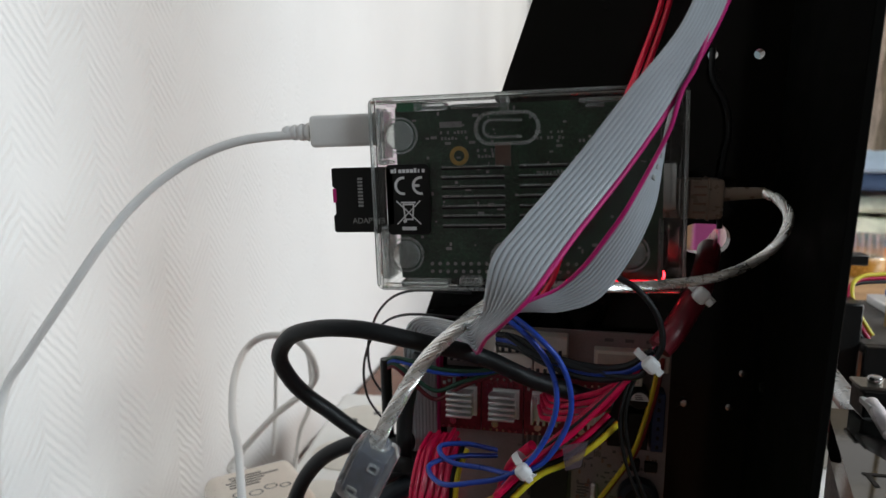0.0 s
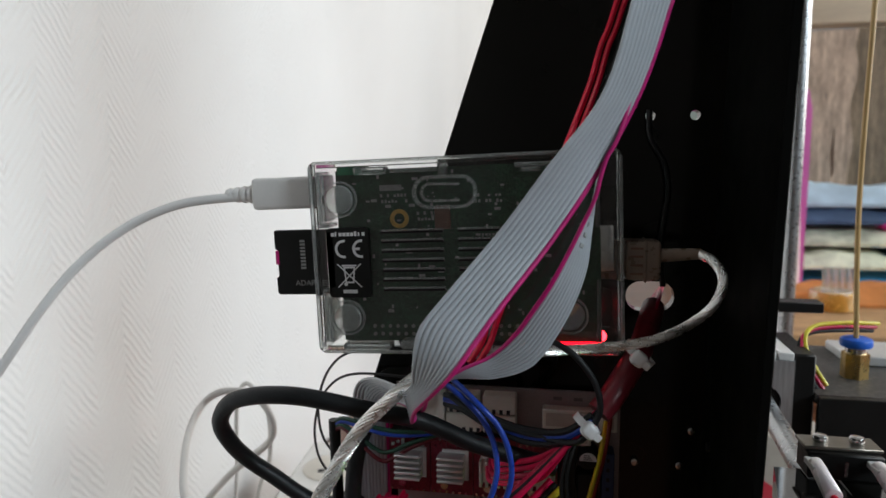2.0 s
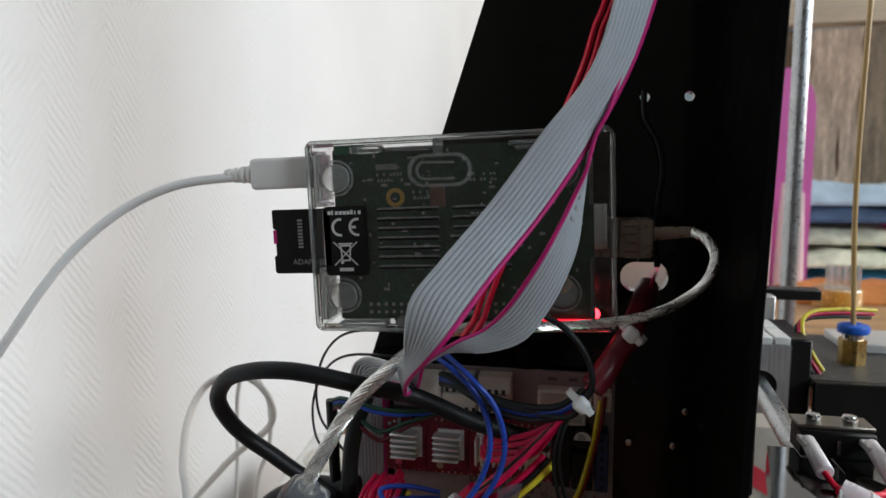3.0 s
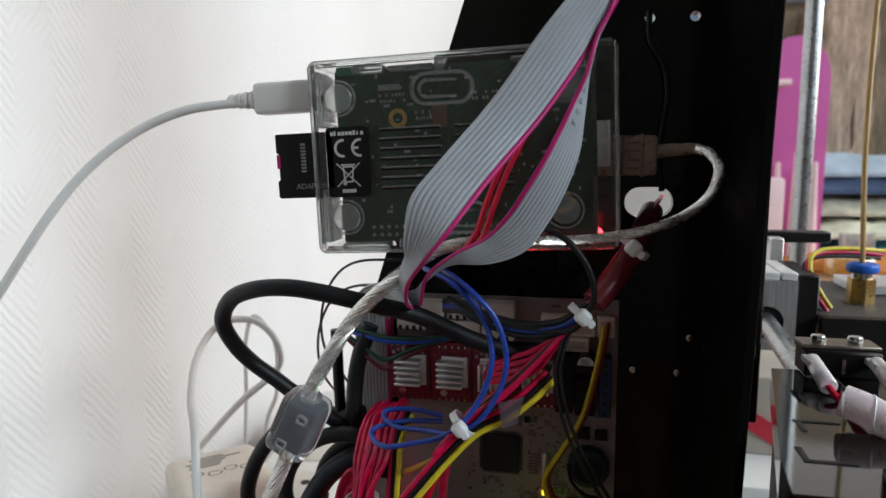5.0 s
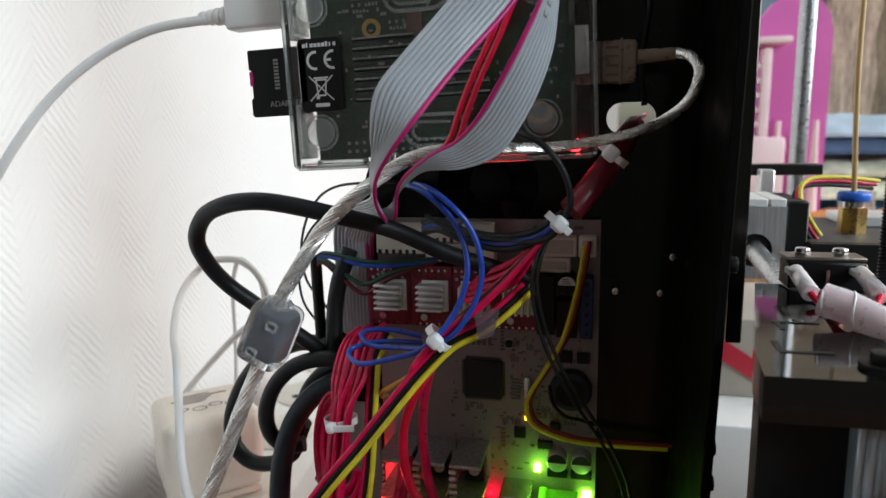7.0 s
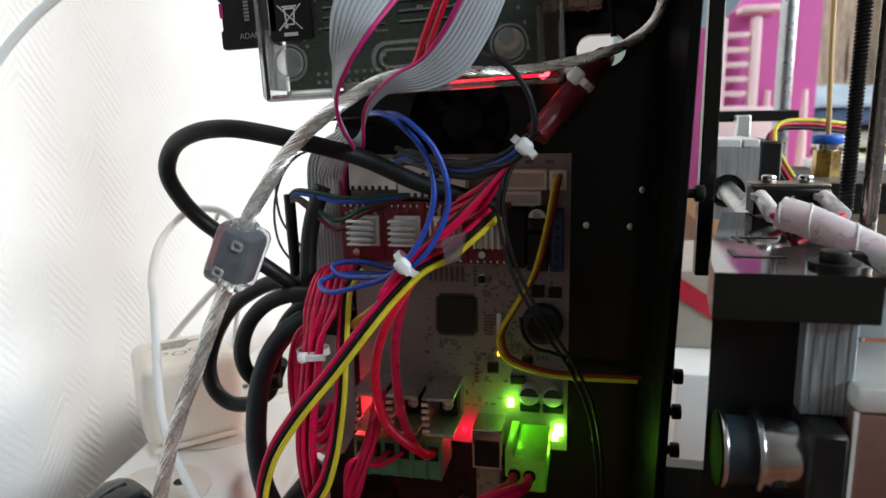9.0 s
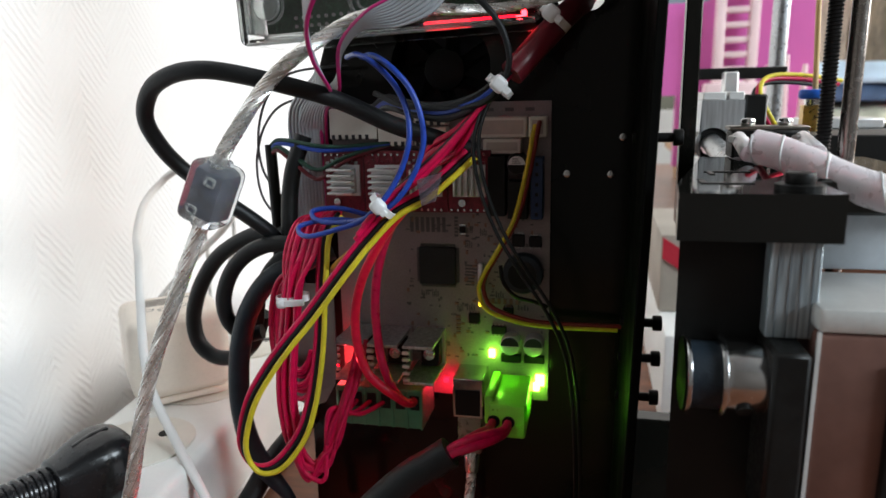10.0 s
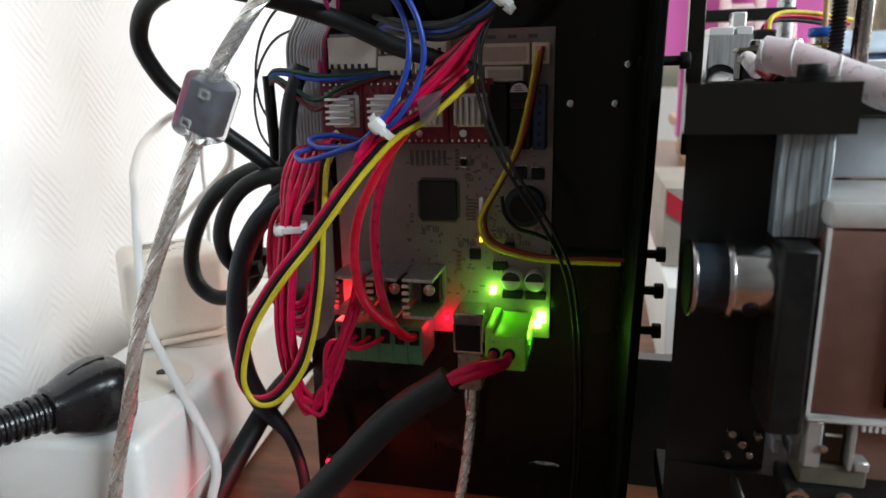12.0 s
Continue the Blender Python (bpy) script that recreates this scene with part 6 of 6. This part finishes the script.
part("thread", tube(spiral, 0.00034, 5, 1), BLACK, screw)

bearing = thing("bearing_block", (0.098, 0.30, 0.17), "pale aluminium bearing block on the guide rod", "bearing")
part("body", prism([(0.0870, 0.1700), (0.1030, 0.1700), (0.1030, 0.1990), (0.0870, 0.1990)], [ring(0.0918, 0.1815, 0.0068, n=28)], 0.2890, 0.3230), ALU_BRUSHED, bearing, smooth=False)
part("lip", prism(ring(0.0918, 0.1815, 0.0068, n=28), [ring(0.0918, 0.1815, 0.0044, n=28)], 0.2900, 0.3000), BLACK, bearing, "black rubber seal", smooth=False)
for x0, x1 in ((0.0872, 0.0960), (0.0968, 0.1028)):
    for y0, y1 in ((0.2895, 0.3055), (0.3065, 0.3225)):
        part("cap", box(x0, x1, y0, y1, 0.1990, 0.2022, 0.0004, 1), WHITE, bearing, "white top pad")
carriage = thing("tool_carriage", (0.12, 0.32, 0.17), "black tool carriage with a small circuit plate", "carriage")
part("side", box(0.1035, 0.1120, 0.2920, 0.3300, 0.1650, 0.2010, 0.0008, 1), BLACK, carriage)
part("bar", box(0.0880, 0.1300, 0.3400, 0.3500, 0.2080, 0.2130, 0.0005, 1), BLACK, carriage)
part("post", box(0.1020, 0.1080, 0.3320, 0.3400, 0.1900, 0.2110, 0.0005, 1), ALU, carriage)
part("deck", box(0.1120, 0.1700, 0.2900, 0.3700, 0.1810, 0.1850, 0.0006, 1), material("dusty_black", (0.06, 0.055, 0.05), 0.6, vary=0.4, scale=400, speck=0.3), carriage)
part("face", box(0.1120, 0.1700, 0.2860, 0.2900, 0.1500, 0.1850, 0.0005, 1), BLACK, carriage)
part("heat_plate", box(0.1400, 0.1700, 0.3350, 0.3650, 0.1850, 0.1895, 0.0006, 1), ALU, carriage, "pale aluminium plate")
fitting = thing("tube_fitting", (0.1360, 0.3180, 0.185), "blue push fitting with a brass hexagon nut", "fitting")
part("nut", cyl((0.1360, 0.3180, 0.1850), (0.1360, 0.3180, 0.1960), 0.0055, n=6), BRASS, fitting, "brass hexagon nut")
part("neck", cyl((0.1360, 0.3180, 0.1960), (0.1360, 0.3180, 0.1985), 0.0040, n=20), STEEL, fitting)
part("collar", cyl((0.1360, 0.3180, 0.1985), (0.1360, 0.3180, 0.2025), 0.0064, n=28, bevel=0.0012), BLUE_FIT, fitting, "blue release collar")
wire("filament", [(0.1360, 0.3180, 0.1990), (0.1335, 0.3185, 0.260), (0.1345, 0.3195, 0.34), (0.1370, 0.322, 0.45), (0.141, 0.326, 0.60)], 0.0011, FILAMENT, "tan plastic filament rising from the fitting", "filament")
ARC = [(0.1190, 0.3000, 0.1860), (0.1155, 0.3020, 0.1920), (0.1120, 0.3050, 0.2000), (0.1130, 0.3090, 0.2060), (0.1180, 0.3130, 0.2085), (0.1260, 0.3170, 0.2088), (0.1360, 0.3230, 0.2080), (0.150, 0.332, 0.206)]
for k, (mat, nm) in enumerate(((YELLOW_WIRE, "yellow"), (RED_WIRE, "red"), (BLACK, "black"))):
    wire(nm + "_wire", shifted(ARC, -0.0014 * k, -0.0006 * k, -0.0016 * k), 0.0009, mat, nm + " wire arching beside the blue fitting", "wire", "wires beside the fitting")

# end switch with crimped connectors
switch = thing("end_switch", (0.096, 0.222, 0.1822), "black end switch with a steel plate and two bolts", "switch")
part("body", box(0.0862, 0.1075, 0.2180, 0.2290, 0.1822, 0.1905, 0.0006, 1), BLACK, switch)
part("cover", box(0.0858, 0.1080, 0.2205, 0.2300, 0.1905, 0.1917, 0.0003, 1), material("grey_steel_cover", (0.22, 0.20, 0.17), 0.35, metal=0.8, vary=0.15, scale=200), switch, "grey steel cover")
for x in (0.0915, 0.1020):
    part("bolt", cyl((x, 0.2250, 0.1915), (x, 0.2250, 0.1940), 0.0022, n=18, bevel=0.0008), STEEL, switch, "steel bolt head")
part("blade", box(0.0962, 0.0972, 0.2172, 0.2182, 0.1840, 0.1885), STEEL, switch)
for k, x in enumerate((0.0872, 0.1045)):
    a, b = Vector((x, 0.2185, 0.1892)), Vector((x + 0.0005, 0.2010, 0.1850))
    c = thing("crimp_connector", a, "crimped connector in a milky pink sleeve", "connector", "crimped connectors")
    part("blade", box(x - 0.0021, x + 0.0021, 0.2110, 0.2190, 0.1872, 0.1892, 0.0003, 1), PRINT_WHITE, c)
    part("sleeve", cyl(a.lerp(b, 0.15), b, 0.0021, 0.0025, 18, 0.0004), SLEEVE, c)
    part("wire", tube([b.lerp(a, 0.2), b, (x + 0.002 - 0.006 * k, 0.1950, 0.1830), (0.0900, 0.1880, 0.1850), (0.0940, 0.1800, 0.1880)], 0.0009, 8), RED_BRIGHT, c)
TUBE = [(0.0840, 0.1800, 0.1888), (0.0890, 0.1770, 0.1874), (0.0960, 0.1720, 0.1843), (0.1040, 0.1665, 0.1806), (0.1130, 0.1610, 0.1785), (0.1250, 0.1560, 0.1790), (0.1400, 0.15, 0.182)]
wrap = thing("spiral_wrap", TUBE[0], "milky spiral wrap tube round two red wires", "cable wrap")
part("wrap", tube(TUBE, 0.0041, 22), SLEEVE, wrap)
line = glide(TUBE, 24)
ridge = []
for i in range(240):
    u = i / 239 * (len(line) - 2)
    q = line[int(u)].lerp(line[int(u) + 1], u - int(u))
    d = (line[int(u) + 1] - line[int(u)]).normalized()
    up = (Vector((0, 0, 1)) - d * d.z).normalized()
    a = 2 * math.pi * 5.2 * i / 239 + 0.8
    ridge.append(q + 0.0041 * (math.cos(a) * up + math.sin(a) * d.cross(up)))
part("wrap_edge", tube(ridge, 0.00028, 6, 1), NYLON, wrap, "raised edge of the wrap")
for k in (-1, 1):
    part("inner_wire", tube(shifted(TUBE, -0.0006, 0.0004, 0.0012 * k), 0.0012, 8), RED_BRIGHT, wrap, "red wire inside the wrap")

# threaded rods, nuts and washers low on the frame
for y, z in ((0.165, 0.0480), (0.185, 0.0340)):
    r = thing("threaded_rod", (0.10, y, z), "steel threaded rod with nuts low on the frame", "rod", "threaded rods")
    part("rod", cyl((0.0635, y, z), (0.1600, y, z), 0.0030, n=16), STEEL, r)
    for x in (0.0660, 0.0850, 0.1010, 0.1180):
        part("nut", cyl((x, y, z), (x + 0.0050, y, z), 0.0062, n=6), STEEL, r)
        part("washer", cyl((x + 0.0050, y, z), (x + 0.0060, y, z), 0.0075, n=24), STEEL, r)
clamp = thing("belt_clamp", (0.09, 0.155, 0.055), "black belt clamp with bright bolts at the frame's foot", "clamp")
part("body", box(0.0790, 0.1000, 0.1500, 0.1600, 0.0560, 0.0640, 0.0008, 1), BLACK, clamp)
for x in (0.0815, 0.0850, 0.0885, 0.0960):
    bolt(clamp, (x, 0.1478, 0.0600), (x, 0.1510, 0.0600), 0.0016, 0.0008, 0.0020, STEEL)

# ---- beyond the printer ----
shelf = thing("low_shelf", (0.7, 1.15, TABLE), "light wooden shelf standing on the table behind the printer", "shelf")
part("board", box(0.20, 1.3, 0.72, 1.62, 0.085, 0.105, 0.002), WOOD_LIGHT, shelf)
for x in (0.22, 1.26):
    part("leg", box(x, x + 0.02, 0.74, 1.60, TABLE, 0.085), WOOD_LIGHT, shelf)
solo("white_card_box", box(0.085, 0.20, 0.36, 0.60, TABLE, 0.075, 0.002), PAPER_WHITE, "plain white card box on the table", "box")
striped = thing("striped_card_box", (0.12, 0.45, 0.0755), "small beige card box with a red slanting stripe", "box")
part("box_body", box(0.085, 0.16, 0.4010, 0.50, 0.0755, 0.122, 0.001), CARD_BEIGE, striped)
part("stripe", prism([(0.086, 0.1205), (0.135, 0.0890), (0.135, 0.0765), (0.086, 0.1080)], [], 0.3996, 0.4012), RED_CARD, striped, "slanting red stripe", smooth=False)


def rough_board(name, x0, x1, y, z0, z1, mat, label, seed):
    """An upright board with a wavering, chipped outline."""
    r = random.Random(seed)
    n = 14
    left = [(x0 + r.uniform(-0.004, 0.004), z0 + (z1 - z0) * i / n) for i in range(n + 1)]
    right = [(x1 + r.uniform(-0.004, 0.004), z0 + (z1 - z0) * i / n) for i in range(n, -1, -1)]
    crack = [(x0 * 0.42 + x1 * 0.58 + 0.004, z0 + 0.14), (x0 * 0.42 + x1 * 0.58 + 0.0075, z0 + 0.16), (x0 * 0.42 + x1 * 0.58 + 0.004, z0 + 0.23), (x0 * 0.42 + x1 * 0.58, z0 + 0.18)]
    return solo(name, prism(left + right, [crack], y, y + 0.025), mat, label, "board", "rough boards", smooth=False)


rough_board("rough_board", 0.395, 0.468, 1.25, 0.105, 0.492, WOOD_PLANK, "rough split brown board standing behind folded clothes", 1)
rough_board("rough_board", 0.470, 0.640, 1.27, 0.105, 0.497, WOOD_DARK, "dark rough board standing behind folded clothes", 2)
rough_board("rough_board", 0.330, 0.400, 1.30, 0.105, 0.50, WOOD_DARK, "dark narrow board standing behind the clothes", 3)
beam = thing("cross_beam", (0.65, 1.30, 0.105), "pale beige wooden beam on posts over the boards", "beam")
part("beam", box(0.30, 1.0, 1.262, 1.31, 0.503, 0.640, 0.004), BEIGE, beam)
part("post", box(0.66, 0.70, 1.27, 1.30, 0.105, 0.503), BEIGE, beam)
part("post", box(0.96, 1.0, 1.27, 1.30, 0.105, 0.503), BEIGE, beam)


def folded(name, x0, x1, y0, y1, z0, z1, mat, label, seed):
    """A soft folded cloth: a rounded, lumpy slab with a sagging top."""
    b = bmesh.new()
    nx, ny = 28, 10
    top, bot = [], []
    for i in range(nx + 1):
        for j in range(ny + 1):
            u, v = i / nx, j / ny
            edge = min(1, 6 * min(u, 1 - u)) ** 0.5 * min(1, 4 * min(v, 1 - v)) ** 0.5
            q = Vector((u * 7 + seed, v * 4, seed))
            h = (z1 - z0) * (0.15 + 0.85 * edge * (0.78 + 0.45 * noise.noise(q) + 0.12 * noise.noise(q * 3)))
            x, y = x0 + u * (x1 - x0), y0 + v * (y1 - y0) + 0.010 * noise.noise(Vector((u * 5, seed, 0)))
            top.append(b.verts.new((x, y, z0 + h)))
            bot.append(b.verts.new((x, y, z0)))
    k = ny + 1
    for i in range(nx):
        for j in range(ny):
            a = i * k + j
            b.faces.new((top[a], top[a + k], top[a + k + 1], top[a + 1]))
            b.faces.new((bot[a], bot[a + 1], bot[a + k + 1], bot[a + k]))
    rim = [i * k for i in range(nx + 1)] + [nx * k + j for j in range(1, ny + 1)] + [i * k + ny for i in range(nx - 1, -1, -1)] + [j for j in range(ny - 1, 0, -1)]
    for a, c in zip(rim, rim[1:] + rim[:1]):
        b.faces.new((bot[a], bot[c], top[c], top[a]))
    return solo(name, b, mat, label, "clothes", "folded clothes")


folded("folded_cloth", 0.30, 0.70, 1.02, 1.20, 0.1055, 0.135, CLOTH_BLUE, "bright blue folded cloth lying on the shelf", 1.3)
folded("folded_cloth", 0.46, 0.80, 1.00, 1.18, 0.130, 0.168, CLOTH_BLUE, "bright blue crumpled cloth on a pile", 2.1)
folded("folded_cloth", 0.28, 0.46, 1.00, 1.18, 0.130, 0.156, CLOTH_LIME, "white and lime cloth in the pile", 6.4)
folded("folded_cloth", 0.30, 0.72, 1.03, 1.22, 0.158, 0.192, CLOTH_LIME, "white and lime striped cloth folded in the pile", 3.7)
folded("folded_cloth", 0.44, 0.80, 1.04, 1.22, 0.183, 0.212, CLOTH_ROSE, "magenta cloth folded in the pile", 4.2)
folded("folded_cloth", 0.29, 0.60, 1.04, 1.22, 0.188, 0.222, CLOTH_NAVY, "navy blue cloth folded in the pile", 5.9)
folded("folded_cloth", 0.30, 0.72, 1.05, 1.23, 0.212, 0.246, CLOTH_SKY, "light blue cloth on top of the pile", 7.7)
folded("folded_cloth", 0.26, 0.60, 0.86, 0.96, 0.1055, 0.128, CLOTH_ORANGE, "orange cloth lying on the wooden shelf", 8.8)
amber = thing("amber_jar", (0.315, 0.85, 0.105), "clear amber ribbed plastic jar on the shelf", "jar")
part("jar", cyl((0.315, 0.85, 0.1055), (0.315, 0.85, 0.128), 0.026, n=24, bevel=0.003), AMBER, amber)
for k in range(5):
    part("rib", cyl((0.300 + 0.0075 * k, 0.835, 0.128), (0.300 + 0.0075 * k, 0.835, 0.156), 0.0034, n=10), CASE_FROST, amber, "clear upright rib")

# pink toy house front with a pale toy staircase
pink = thing("pink_toy_panel", (0.25, 0.97, 0.105), "pink plastic toy house panel with an arched top", "toy")
part("panel", prism([(0.15, 0.1055), (0.318, 0.1055), (0.318, 0.345), (0.313, 0.368), (0.300, 0.387), (0.283, 0.396), (0.264, 0.394), (0.246, 0.383), (0.231, 0.364), (0.219, 0.344), (0.205, 0.330), (0.180, 0.318), (0.112, 0.318), (0.112, 0.20), (0.15, 0.20)], [], 0.97, 0.99), PINK, pink, smooth=False)
part("shelf", box(0.215, 0.262, 0.930, 0.97, 0.330, 0.338, 0.002), PINK_PALE, pink, "pale pink ledge")
stairs = thing("toy_staircase", (0.21, 0.94, 0.105), "pale pink plastic toy staircase", "toy")
for x in (0.190, 0.2300):
    part("rail", box(x, x + 0.011, 0.935, 0.955, 0.1055, 0.325, 0.002), PINK_PALE, stairs)
for k in range(11):
    part("step", box(0.2005, 0.2305, 0.938, 0.952, 0.120 + 0.018 * k, 0.127 + 0.018 * k, 0.001), PINK_PALE, stairs)
part("base", box(0.180, 0.262, 0.930, 0.962, 0.1055, 0.215, 0.004), PINK_PALE, stairs)
for k in range(3):
    part("finial", cyl((0.255 + 0.022 * k, 0.945, 0.1055), (0.255 + 0.022 * k, 0.945, 0.235 + 0.012 * (k % 2)), 0.008, 0.003, 12), PINK_PALE, stairs)
